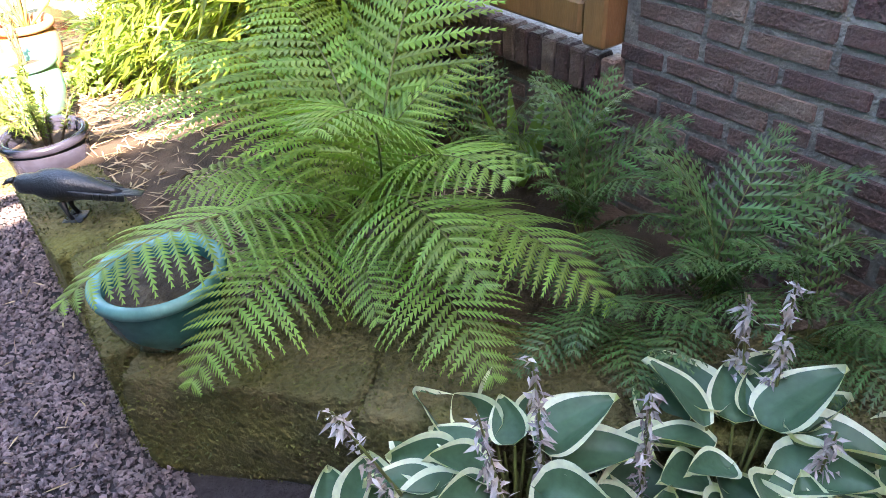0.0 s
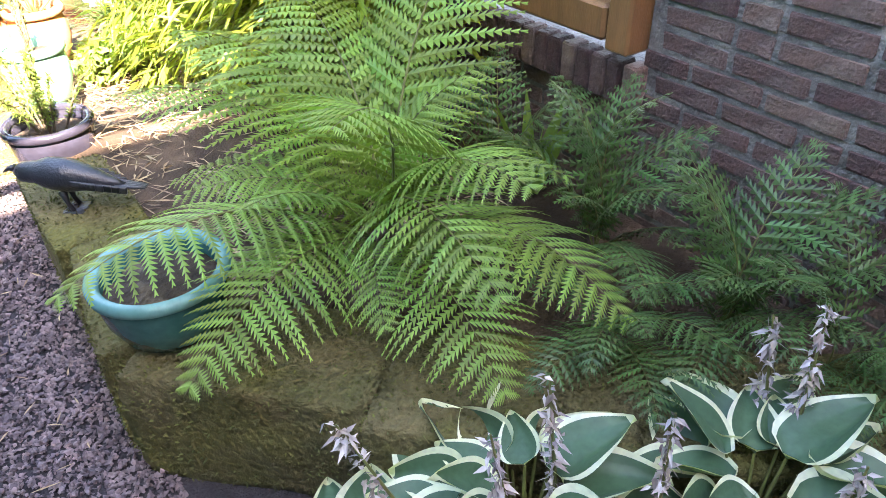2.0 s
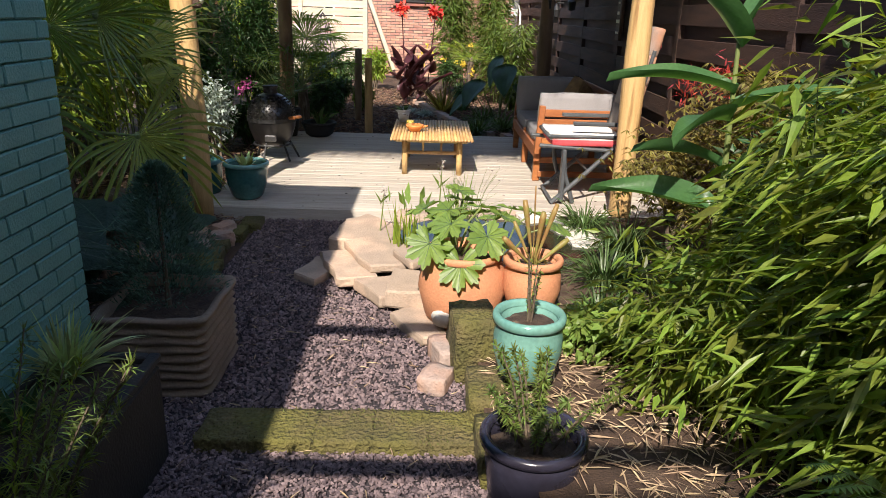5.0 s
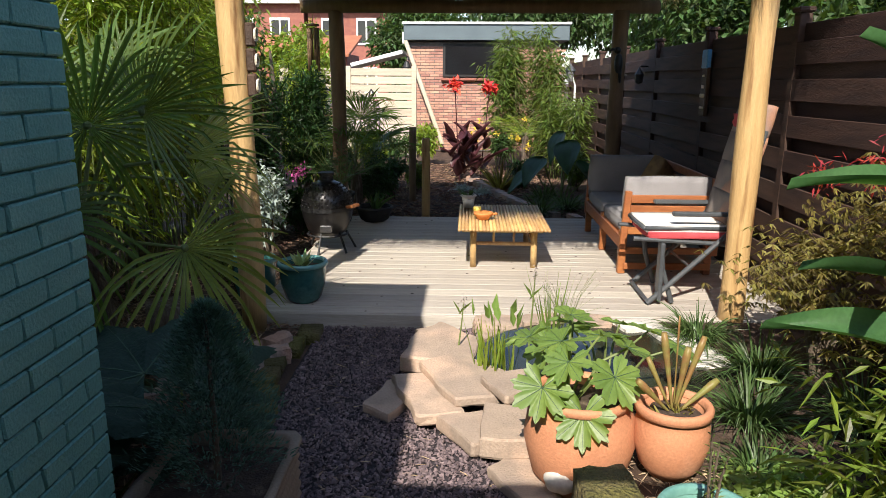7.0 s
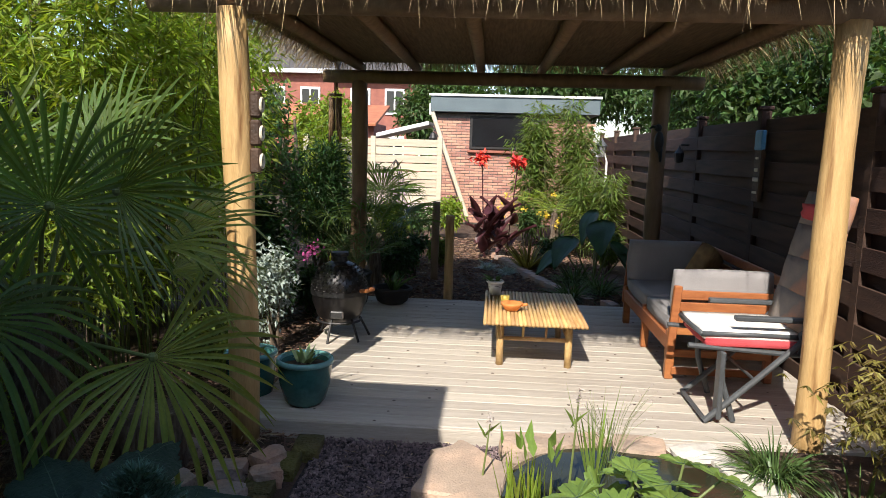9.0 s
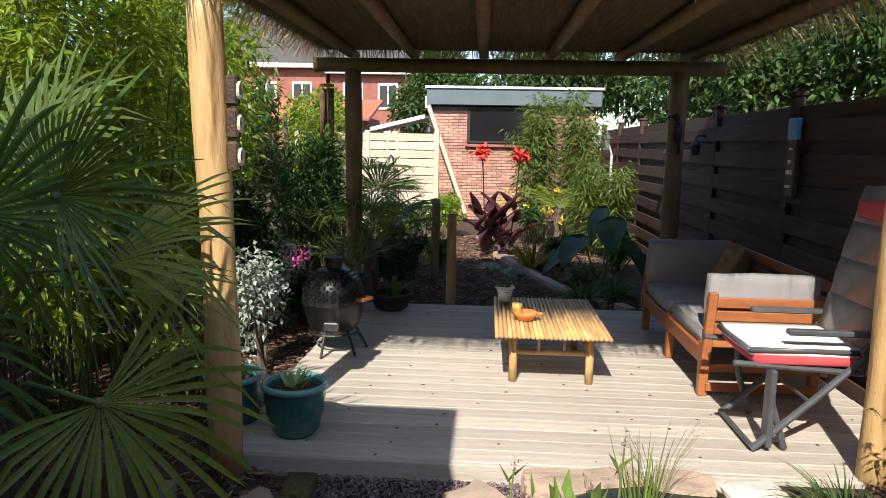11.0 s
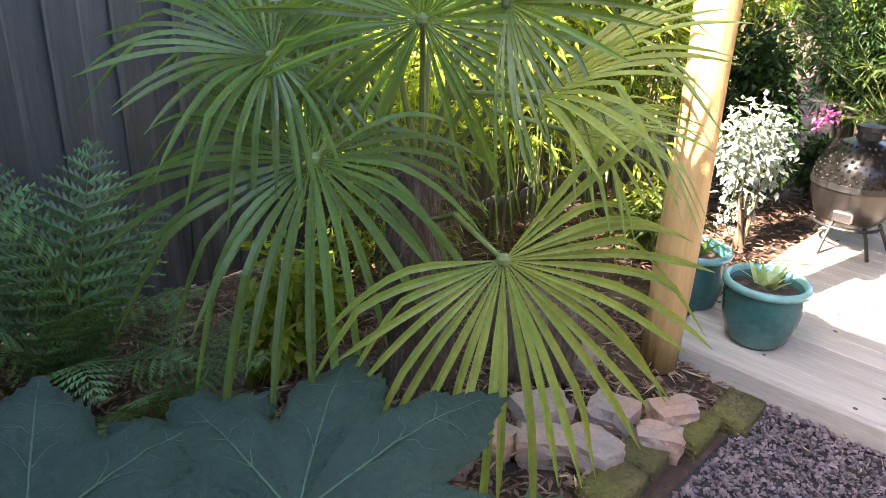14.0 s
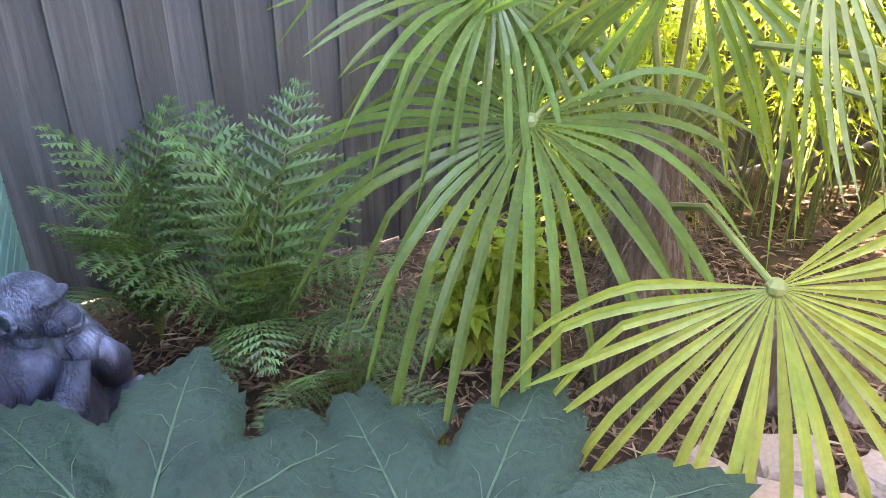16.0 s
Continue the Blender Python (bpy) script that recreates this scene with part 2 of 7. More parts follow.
M_terradark = mat("aged terracotta", (0.27, 0.155, 0.105), (0.20, 0.115, 0.082), 0.85, 7, 90, 0.3, third=(0.33, 0.22, 0.16), third_at=0.62)
M_ribbed = mat("ribbed grey clay", (0.24, 0.185, 0.135), (0.17, 0.13, 0.095), 0.85, 7, 90, 0.35)
M_teal = mat("teal glaze", (0.035, 0.13, 0.125), (0.022, 0.085, 0.088), 0.16, 7, 50, 0.05, spec=0.6, third=(0.07, 0.20, 0.18), third_at=0.62)
M_tealrim = mat("pale teal rim glaze", (0.16, 0.36, 0.35), (0.10, 0.25, 0.25), 0.2, 12, 50, 0.05, spec=0.6)
M_turq = mat("turquoise glaze", (0.16, 0.32, 0.27), (0.10, 0.24, 0.21), 0.14, 7, 60, 0.05, spec=0.6)
M_navy = mat("dark blue glaze", (0.03, 0.03, 0.05), (0.02, 0.018, 0.028), 0.2, 8, 50, 0.05, spec=0.6)
M_blackpot = mat("matt black fibre clay", (0.028, 0.027, 0.026), (0.018, 0.017, 0.017), 0.7, 8, 90, 0.3)
M_potsoil = mat("potting soil", (0.075, 0.05, 0.035), (0.03, 0.02, 0.015), 0.95, 30, 120, 1.0, third=(0.17, 0.13, 0.09), third_at=0.64)
M_bird = mat("blue-black cast resin", (0.026, 0.029, 0.040), (0.013, 0.014, 0.020), 0.30, 10, 80, 0.3, spec=0.5)
M_monkey = mat("slate blue cast resin", (0.050, 0.060, 0.10), (0.018, 0.021, 0.035), 0.42, 26, 150, 1.0, spec=0.5, stretch=(1, 1, 0.45), third=(0.17, 0.19, 0.27), third_at=0.57)
M_kamado = mat("black dimpled ceramic", (0.014, 0.013, 0.013), (0.010, 0.009, 0.009), 0.28, 9, 60, 0.1, spec=0.5)
M_steel = mat("steel band", (0.35, 0.35, 0.36), (0.26, 0.26, 0.27), 0.35, 8, 60, 0.1, metal=1.0)
M_iron = mat("black iron", (0.02, 0.02, 0.021), (0.013, 0.013, 0.013), 0.5, 8, 60, 0.2)
M_grey = mat("grey painted aluminium", (0.075, 0.082, 0.088), (0.055, 0.06, 0.065), 0.4, 8, 60, 0.1)
M_white = mat("white cotton pad", (0.74, 0.72, 0.68), (0.64, 0.61, 0.57), 0.9, 6, 150, 0.3, third=(0.55, 0.46, 0.34), third_at=0.7)
M_red = mat("red cotton pad", (0.52, 0.075, 0.085), (0.42, 0.055, 0.065), 0.9, 6, 150, 0.3)
M_patch = mat("patchwork chair pad", (0.24, 0.21, 0.185), (0.13, 0.12, 0.12), 0.9, 5, 150, 0.3, third=(0.42, 0.20, 0.11), third_at=0.6)
M_whitep = mat("white painted trim", (0.78, 0.78, 0.76), (0.68, 0.68, 0.66), 0.5, 4, 60, 0.1)
M_slate = mat("blue grey fascia", (0.115, 0.15, 0.165), (0.09, 0.12, 0.135), 0.5, 3, 60, 0.1)
M_roof = mat("dark roof tile", (0.09, 0.085, 0.085), (0.06, 0.057, 0.057), 0.8, 3, 30, 0.4)
M_redroof = mat("orange roof tile", (0.42, 0.16, 0.08), (0.30, 0.11, 0.06), 0.8, 3, 30, 0.4)
M_dark = mat("dark window interior", (0.014, 0.015, 0.017), (0.01, 0.01, 0.011), 0.12, 3, 30, 0.0, spec=0.6)
M_water = mat("pond water", (0.030, 0.034, 0.018), (0.016, 0.018, 0.01), 0.10, 3, 9, 0.10, spec=0.22)
M_orange = mat("orange clay", (0.68, 0.27, 0.08), (0.58, 0.21, 0.06), 0.6, 9, 60, 0.1)
M_yellow = mat("yellow wax", (0.80, 0.62, 0.12), (0.72, 0.53, 0.1), 0.4, 9, 60, 0.1)
M_blue = mat("sky blue paint", (0.10, 0.33, 0.60), (0.06, 0.24, 0.48), 0.5, 9, 60, 0.2)
M_carved = mat("carved dark wood", (0.075, 0.042, 0.025), (0.03, 0.018, 0.012), 0.6, 10, 70, 0.5)
M_cream = mat("cream paint", (0.72, 0.66, 0.52), (0.6, 0.54, 0.41), 0.6, 9, 60, 0.2)
M_fibre = mat("palm fibre", (0.20, 0.15, 0.11), (0.10, 0.072, 0.052), 0.95, 12, 120, 1.0, stretch=(6, 6, 1), third=(0.29, 0.24, 0.19), third_at=0.6)
M_bark = mat("branch bark", (0.13, 0.10, 0.07), (0.08, 0.06, 0.042), 0.9, 10, 90, 0.7)
M_culm = mat("bamboo culm", (0.10, 0.13, 0.035), (0.065, 0.085, 0.025), 0.45, 8, 50, 0.1)
M_fern = leafmat("fresh fern green", (0.20, 0.31, 0.07), (0.12, 0.22, 0.05), 0.45, 0.6, 0.33)
M_fern2 = leafmat("dark fern green", (0.090, 0.165, 0.048), (0.048, 0.10, 0.034), 0.40, 0.8, 0.2)
M_rachis = mat("fern stalk", (0.15, 0.17, 0.045), (0.10, 0.10, 0.03), 0.6, 20, 60, 0.1)
M_hosta = leafmat("hosta blue green", (0.075, 0.145, 0.085), (0.05, 0.11, 0.062), 0.42, 0.35, 0.2)
M_hostaw = leafmat("hosta cream margin", (0.70, 0.73, 0.58), (0.60, 0.65, 0.46), 0.5, 0.15, 0.25)
M_petal = mat("faded lilac flower", (0.42, 0.39, 0.40), (0.28, 0.22, 0.17), 0.8, 30, 90, 0.2, island=0.8)
M_bambooleaf = leafmat("bamboo leaf", (0.20, 0.25, 0.035), (0.10, 0.155, 0.025), 0.40, 1.0, 0.45)
M_hedge = leafmat("hedge leaf", (0.25, 0.31, 0.045), (0.11, 0.175, 0.03), 0.42, 0.9, 0.5)
M_darkbamboo = leafmat("deep bamboo leaf", (0.14, 0.185, 0.035), (0.06, 0.10, 0.022), 0.42, 1.0, 0.4)
M_shrub = leafmat("dark shrub leaf", (0.04, 0.085, 0.025), (0.022, 0.055, 0.018), 0.45, 0.9, 0.3)
M_lime = leafmat("lime green leaf", (0.26, 0.33, 0.05), (0.15, 0.23, 0.035), 0.45, 0.7, 0.45)
M_palm = leafmat("fan palm leaf", (0.125, 0.19, 0.06), (0.085, 0.14, 0.045), 0.24, 0.5, 0.42)
M_palmy = leafmat("yellowing palm leaf", (0.25, 0.29, 0.08), (0.15, 0.21, 0.055), 0.35, 0.3, 0.35)
M_petiole = mat("palm petiole", (0.16, 0.20, 0.06), (0.11, 0.14, 0.045), 0.5, 10, 60, 0.1)
M_gun = mat("giant rough leaf", (0.026, 0.056, 0.033), (0.017, 0.040, 0.025), 0.72, 9, 60, 0.9, 0, 0.2, trans=0.12, dist=0.012)
M_vein = mat("leaf vein", (0.075, 0.13, 0.065), (0.05, 0.095, 0.05), 0.6, 20, 60, 0.1)
M_conifer = leafmat("blue green conifer", (0.085, 0.165, 0.125), (0.045, 0.10, 0.075), 0.6, 0.9, 0.15)
M_needle = leafmat("yew needle", (0.15, 0.20, 0.045), (0.075, 0.12, 0.03), 0.5, 1.0, 0.3)
M_varieg = leafmat("cream edged blade", (0.42, 0.48, 0.27), (0.15, 0.24, 0.09), 0.4, 0.9, 0.3)
M_maple = leafmat("bronze maple leaf", (0.21, 0.17, 0.045), (0.12, 0.11, 0.035), 0.5, 1.0, 0.4)
M_maplered = leafmat("red shoot", (0.42, 0.05, 0.045), (0.27, 0.03, 0.03), 0.5, 0.6, 0.4)
M_sedge = leafmat("sedge blade", (0.09, 0.145, 0.045), (0.05, 0.09, 0.03), 0.4, 0.8, 0.3)
M_pond = leafmat("pond lobed leaf", (0.19, 0.27, 0.06), (0.12, 0.20, 0.05), 0.4, 0.5, 0.35)
M_pitcher = leafmat("pitcher green", (0.25, 0.28, 0.08), (0.32, 0.14, 0.07), 0.4, 0.6, 0.3, scale=14)
M_canna = leafmat("purple canna leaf", (0.085, 0.028, 0.035), (0.05, 0.018, 0.024), 0.4, 0.5, 0.25)
M_redfl = mat("scarlet petal", (0.75, 0.06, 0.035), (0.6, 0.04, 0.03), 0.6, 20, 60, 0.1, island=0.3)
M_yelfl = mat("yellow petal", (0.78, 0.6, 0.06), (0.7, 0.5, 0.05), 0.6, 20, 60, 0.1, island=0.3)
M_magenta = mat("magenta petal", (0.45, 0.08, 0.26), (0.35, 0.06, 0.2), 0.6, 20, 60, 0.1, island=0.3)
M_silver = leafmat("silver leaf", (0.36, 0.42, 0.39), (0.20, 0.26, 0.24), 0.5, 0.5, 0.15)
M_tree = leafmat("tree leaf", (0.075, 0.125, 0.035), (0.04, 0.075, 0.024), 0.5, 1.0, 0.35)
M_taro = leafmat("elephant ear leaf", (0.035, 0.085, 0.038), (0.024, 0.06, 0.03), 0.4, 0.4, 0.2)
M_bigleaf = leafmat("broad canna leaf", (0.065, 0.15, 0.05), (0.045, 0.11, 0.04), 0.35, 0.2, 0.3)


# ---- foliage geometry ----
def unit(a):
    return a / (np.linalg.norm(a, axis=-1, keepdims=True) + 1e-9)


def leaves(mb, P, D, L, W, mat_i=0, fold=0.25, droop=0.15, up=None):
    """Adds folded pointed leaves at P along D, of length L and width W."""
    n = len(P)
    D = unit(np.asarray(D, float))
    L = np.broadcast_to(np.asarray(L, float), (n,))[:, None]
    W = np.broadcast_to(np.asarray(W, float), (n,))[:, None]
    U = rng.normal(0, 1, (n, 3)) * 0.45 + (np.array((0, 0, 1.0)) if up is None else up)
    S = unit(np.cross(D, U))
    N = unit(np.cross(S, D))
    dz = np.array((0, 0, -1.0)) * L * droop
    b = P
    c1 = P + D * L * 0.38 - N * W * fold * 0.3 + dz * 0.2
    l1, r1 = P + D * L * 0.34 + S * W * 0.5 + dz * 0.2 + N * W * fold * 0.5, P + D * L * 0.34 - S * W * 0.5 + dz * 0.2 + N * W * fold * 0.5
    t = P + D * L + dz
    V = np.stack([b, l1, c1, r1, t], 1).reshape(-1, 3)
    k = np.arange(n)[:, None] * 5
    F = np.concatenate([k + [[0, 2, 1]], k + [[0, 3, 2]], k + [[1, 2, 4]], k + [[2, 3, 4]]])
    return mb.add(V, F, mat_i)


def blades(mb, P, D, L, W, bend=0.6, seg=4, mat_i=0, side=None):
    """Adds long arching strap leaves at P along D."""
    n = len(P)
    D = unit(np.asarray(D, float))
    L = np.broadcast_to(np.asarray(L, float), (n,))[:, None]
    W = np.broadcast_to(np.asarray(W, float), (n,))[:, None]
    bend = np.broadcast_to(np.asarray(bend, float), (n,))[:, None]
    S = unit(np.cross(D, np.array((0, 0, 1.0)) + rng.normal(0, 0.3, (n, 3)))) if side is None else side
    rows = []
    for i in range(seg + 1):
        u = i / seg
        c = P + D * L * u + np.array((0, 0, -1.0)) * L * bend * u * u
        w = W * 0.5 * (1 - u ** 2.2) * (0.75 + 0.25 * min(1, u * 4)) if i < seg else W * 0.02
        rows += [c - S * w, c + S * w]
    V = np.stack(rows, 1).reshape(-1, 3)
    m = 2 * (seg + 1)
    k = np.arange(n)[:, None] * m
    F = np.concatenate([k + [[2 * i, 2 * i + 1, 2 * i + 3, 2 * i + 2]] for i in range(seg)])
    return mb.add(V, F, mat_i)


def fern_frond(length, width, pairs, mats, arch=0.5, teeth=11, name="frond", ragged=0.06, sag=0.20):
    """A frond along +x that arches down, with rows of slanting lobes on each pinna; returns mesh, length and arch."""
    mb = MB()
    s = np.linspace(0, 1, 14)
    rise = 0.78

    def at(u):
        return np.array((length * (u - 0.12 * arch * u ** 3), 0, length * (rise * u - (rise * 0.35 + arch) * u * u)))

    mb.tube([at(u) for u in s], 0.0032 * length / 0.8 * (1.05 - s) + 0.0005, 5, 1)
    for i in range(pairs):
        u = 0.13 + 0.86 * (i + 0.5) / pairs
        shape = min(1, (u - 0.02) / 0.36) ** 0.8 * min(1.0, (1.02 - u) / 0.42) ** 0.85
        for sd in (-1, 1):
            pl = width * 0.5 * max(shape, 0.05) * (1 + R.uniform(-ragged, ragged))
            o = at(u)
            tan = unit(at(min(u + 0.02, 1)) - at(u - 0.02))
            d = unit(np.array((0, sd, 0)) + tan * (0.30 + 0.25 * u + R.uniform(-0.06, 0.06)) + np.array((0, 0, R.uniform(-0.05, 0.12))))
            nrm = unit(np.cross(d, tan) * sd)
            if nrm[2] < 0:
                nrm = -nrm
            w = length * 0.86 / pairs * 1.04
            k = max(3, int(teeth * (0.4 + 0.6 * shape)))
            mid = [o + d * pl * q - nrm * sag * pl * q * q - np.array((0, 0, 0.10 * pl * q ** 3)) for q in np.linspace(0, 1, k + 1)]
            V, F = list(mid), []
            for j in range(k):
                q = (j + 0.5) / k
                ww = w * (0.16 + 0.84 * min(1, (1 - q) * 1.7)) * (0.7 + 0.3 * min(1, q * 6))
                g = mid[j + 1] - mid[j]
                dip = -nrm * ww * 0.16
                for sg in (1, -1):
                    n0 = len(V)
                    V += [mid[j] + g * 0.66 + tan * ww * 0.34 * sg + dip * 0.7, mid[j] + g * 1.20 + tan * ww * 0.57 * sg + dip, mid[j] + g * 1.12 + tan * ww * 0.26 * sg + dip * 0.5]
                    F.append([j, j + 1, n0 + 2, n0 + 1, n0] if sg < 0 else [j, n0, n0 + 1, n0 + 2, j + 1])
            mb.add(V, F, 0)
    return mesh_of(name, mb, mats), length, arch


def frond_to(t, crown, tip, frond, roll=0.0, turn=0.0):
    """Hangs a frond on a fern so that its tip comes to a place in the garden."""
    me, ln, arch = frond
    b = (ln * (1 - 0.12 * arch), ln * (0.507 - arch))
    v = Vector(tip) - Vector(crown)
    d = math.hypot(v.x, v.y)
    k = v.length / math.hypot(*b)
    el = math.degrees(math.atan2(v.z, d) - math.atan2(b[1], b[0]))
    part("frond", me, None, t, at=pose(0, 0, 0, 0, 0, math.degrees(math.atan2(v.y, v.x))) @ pose(0, 0, 0, 0, -el, 0) @ pose(0, 0, 0, roll, 0, 0) @ Matrix.Scale(k, 4))


def fern(name, at, label, meshes, n, tilt, scale, base=0.0, group="", turns=None, parent_turn=0.0):
    t = thing(name, at, label, "fern", group)
    for i in range(n):
        a = base + 360 * (i + R.uniform(-0.25, 0.25)) / n if turns is None else turns[i][0]
        el = R.uniform(*tilt) if turns is None else turns[i][1]
        s = R.uniform(*scale) if turns is None else turns[i][2]
        part("frond", meshes[i % len(meshes)][0], None, t, "", at=pose(0, 0, 0, R.uniform(-14, 14), 0, 0) @ pose(0, 0, 0, 0, 0, a) @ pose(0, 0, 0, R.uniform(-12, 12), -el, 0) @ Matrix.Scale(s, 4))
    return t


def cloud(n, c, r, flat=1.0, shell=0.55):
    """Points in a lumpy ellipsoid shell with their outward directions."""
    d = unit(rng.normal(0, 1, (n, 3)))
    k = (shell + (1 - shell) * rng.random((n, 1))) * (0.82 + 0.3 * np.array([[noise.noise(Vector(q) * 2.3 + Vector(c))] for q in d]))
    return np.array(c) + d * k * np.array(r), d


def shrub(name, at, r, n, L, W, lmat, label, category="shrub", lumps=7, stems=5, droop=0.3, group="", spread=0.55, stem_mat=None, h0=None, out=0.7, fold=0.25):
    """A bush: several stems and a leafy crown made of uneven lumps."""
    t = thing(name, at, label, category, group)
    r = np.array(r, float)
    st, lv = MB(), MB()
    z0 = r[2] * 0.95 if h0 is None else h0
    for i in range(lumps):
        c = unit(rng.normal(0, 1, 3)) * spread * r * rng.random() ** 0.4 + np.array((0, 0, z0))
        k = n // lumps
        P, d = cloud(k, c, r * R.uniform(0.4, 0.62), shell=0.35)
        P[:, 2] = np.maximum(P[:, 2], 0.02)
        D = d * out + rng.normal(0, 0.55, (k, 3)) + np.array((0, 0, -droop))
        leaves(lv, P, D, L * rng.uniform(0.65, 1.25, k), W * rng.uniform(0.7, 1.2, k), fold=fold)
        if i < stems:
            b = np.array((R.uniform(-0.2, 0.2) * r[0], R.uniform(-0.2, 0.2) * r[1], 0))
            mid = (b + c) / 2 + rng.normal(0, 0.05, 3) * r[2]
            st.tube([b, mid, c], [0.02 * r[2] + 0.004, 0.012 * r[2] + 0.003, 0.003], 6)
    part("stems", st, stem_mat or M_bark, t)
    part("foliage", lv, lmat, t)
    return t


def tuft(name, at, n, L, W, spread, lmat, label, category="grass", bend=0.5, up=0.8, group="", seg=5, r0=0.03, parent=None):
    lv = MB()
    a = rng.uniform(0, 2 * np.pi, n)
    e = rng.uniform(0.15, 1, n) * spread
    D = np.stack([np.cos(a) * e, np.sin(a) * e, np.full(n, up) * rng.uniform(0.7, 1.2, n)], 1)
    P = np.stack([np.cos(a) * r0 * rng.random(n), np.sin(a) * r0 * rng.random(n), np.zeros(n)], 1)
    blades(lv, P, D, L * rng.uniform(0.6, 1.15, n), W, bend * rng.uniform(0.5, 1.3, n), seg)
    if parent:
        return part("tuft", lv, lmat, parent, at=pose(*at))
    t = thing(name, at, label, category, group)
    part("tuft", lv, lmat, t)
    return t


def fan_leaf(mid, normal, r, n, mats, droop=0.3, span=300, name="fan"):
    """A palm fan round the origin: pleated segments joined near the hub, strap-like beyond, bent down by their weight."""
    mb = MB()
    m = unit(np.array(mid, float))
    nr = np.array(normal, float)
    nr = unit(nr - m * np.dot(nr, m))
    sd = np.cross(nr, m)
    step = radians(span) / (n - 1)
    for i in range(n):
        a = (i / (n - 1) - 0.5) * radians(span) + R.uniform(-0.25, 0.25) * step
        ln = r * (0.80 + 0.20 * math.cos(a * 0.5)) * R.uniform(0.86, 1.05)
        d = m * math.cos(a) + sd * math.sin(a)
        t = sd * math.cos(a) - m * math.sin(a)
        dr = droop * R.choice((0.25, 0.5, 0.7, 0.9, 1.5)) * R.uniform(0.75, 1.25)
        kink = R.uniform(0.62, 0.8) if R.random() < 0.25 else 2.0
        V, F = [], []
        us = (0.03, 0.2, 0.38, 0.5, 0.6, 0.7, 0.8, 0.9, 1.0)
        for k, u in enumerate(us):
            w = ln * 0.31 * math.tan(step * 0.5)
            w *= u / 0.40 if u < 0.40 else (1.0 - 0.25 * (u - 0.40)) * (1.0 if u < 0.88 else 0.62 if u < 0.95 else 0.12)
            c = d * ln * u + nr * 0.09 * r * math.sin(u * 2.4)
            c = c + np.array((0, 0, -1.0)) * r * (dr * max(0.0, u - 0.40) ** 1.8 * 1.9 + 0.9 * max(0.0, u - kink))
            up = nr * w * 0.42
            V += [c - t * w + up, c - up, c + t * w + up]
            if k:
                F += [[3 * k - 3, 3 * k - 2, 3 * k + 1, 3 * k], [3 * k - 2, 3 * k - 1, 3 * k + 2, 3 * k + 1]]
        mb.add(V, F, 0)
    mb.ball((0, 0, 0), 0.016 * r / 0.45, 6, 1)
    return mesh_of(name, mb, mats)


def rhubarb_leaf(r, lobes, mats, seed, name="leaf_blade"):
    """A giant rounded blade with broad toothed lobes, puckered between branching veins; the middle lobe along +x."""
    mb = MB()
    n, K = lobes * 30, 12
    span = radians(325)
    rad = []
    for i in range(n + 1):
        q = i / n
        ph = (q * lobes) % 1.0
        broad = 1 - 0.36 * abs(math.cos(math.pi * ph)) ** 2.6
        sub = 1 - 0.10 * abs(math.cos(3 * math.pi * ph)) ** 2
        tooth = 1 - 0.035 * (i % 2) - 0.03 * noise.noise(Vector((i * 0.9, seed, 0)))
        rad.append(r * broad * sub * tooth * (1 - 0.22 * abs(q - 0.5)) * (1 + 0.06 * math.sin(7 * q + seed)))

    def at(i, u):
        a = (i / n - 0.5) * span
        ph = (i / n * lobes) % 1.0
        x, y = rad[i] * u * math.cos(a), rad[i] * u * math.sin(a)
        z = 0.10 * r * u - 0.20 * r * u ** 3 + 0.05 * r * u * abs(math.cos(math.pi * ph)) ** 2 + 0.035 * r * u * math.sin(3.1 * a + seed)
        z += 0.022 * r * u * noise.noise(Vector((x * 16, y * 16, seed))) + 0.010 * r * noise.noise(Vector((x * 45, y * 45, seed)))
        return np.array((x, y, z))

    V = [np.zeros(3)] + [at(i, k / K) for k in range(1, K + 1) for i in range(n + 1)]
    F = []
    for i in range(n):
        F.append([0, 1 + i, 2 + i])
        for k in range(K - 1):
            o = 1 + k * (n + 1)
            F.append([o + i, o + n + 1 + i, o + n + 2 + i, o + i + 1])
    mb.add(V, F, 0)
    lift = np.array((0, 0, 0.0012))
    for l in range(lobes):
        c = int((l + 0.5) * 30)
        mb.tube([at(c, u) + lift for u in np.linspace(0.01, 0.96, 12)], np.linspace(0.0030, 0.0006, 12) * r / 0.5, 5, 1)
        for sg in (-1, 1):
            for u0, reach in ((0.28, 8), (0.46, 9), (0.64, 8)):
                mb.tube([at(c + int(round(sg * reach * f)), u0 + 0.26 * f) + lift for f in (0, 0.34, 0.67, 1.0)], [0.0013 * r / 0.5, 0.0010 * r / 0.5, 0.0007 * r / 0.5, 0.0004], 4, 1)
    return mesh_of(name, mb, mats, True)


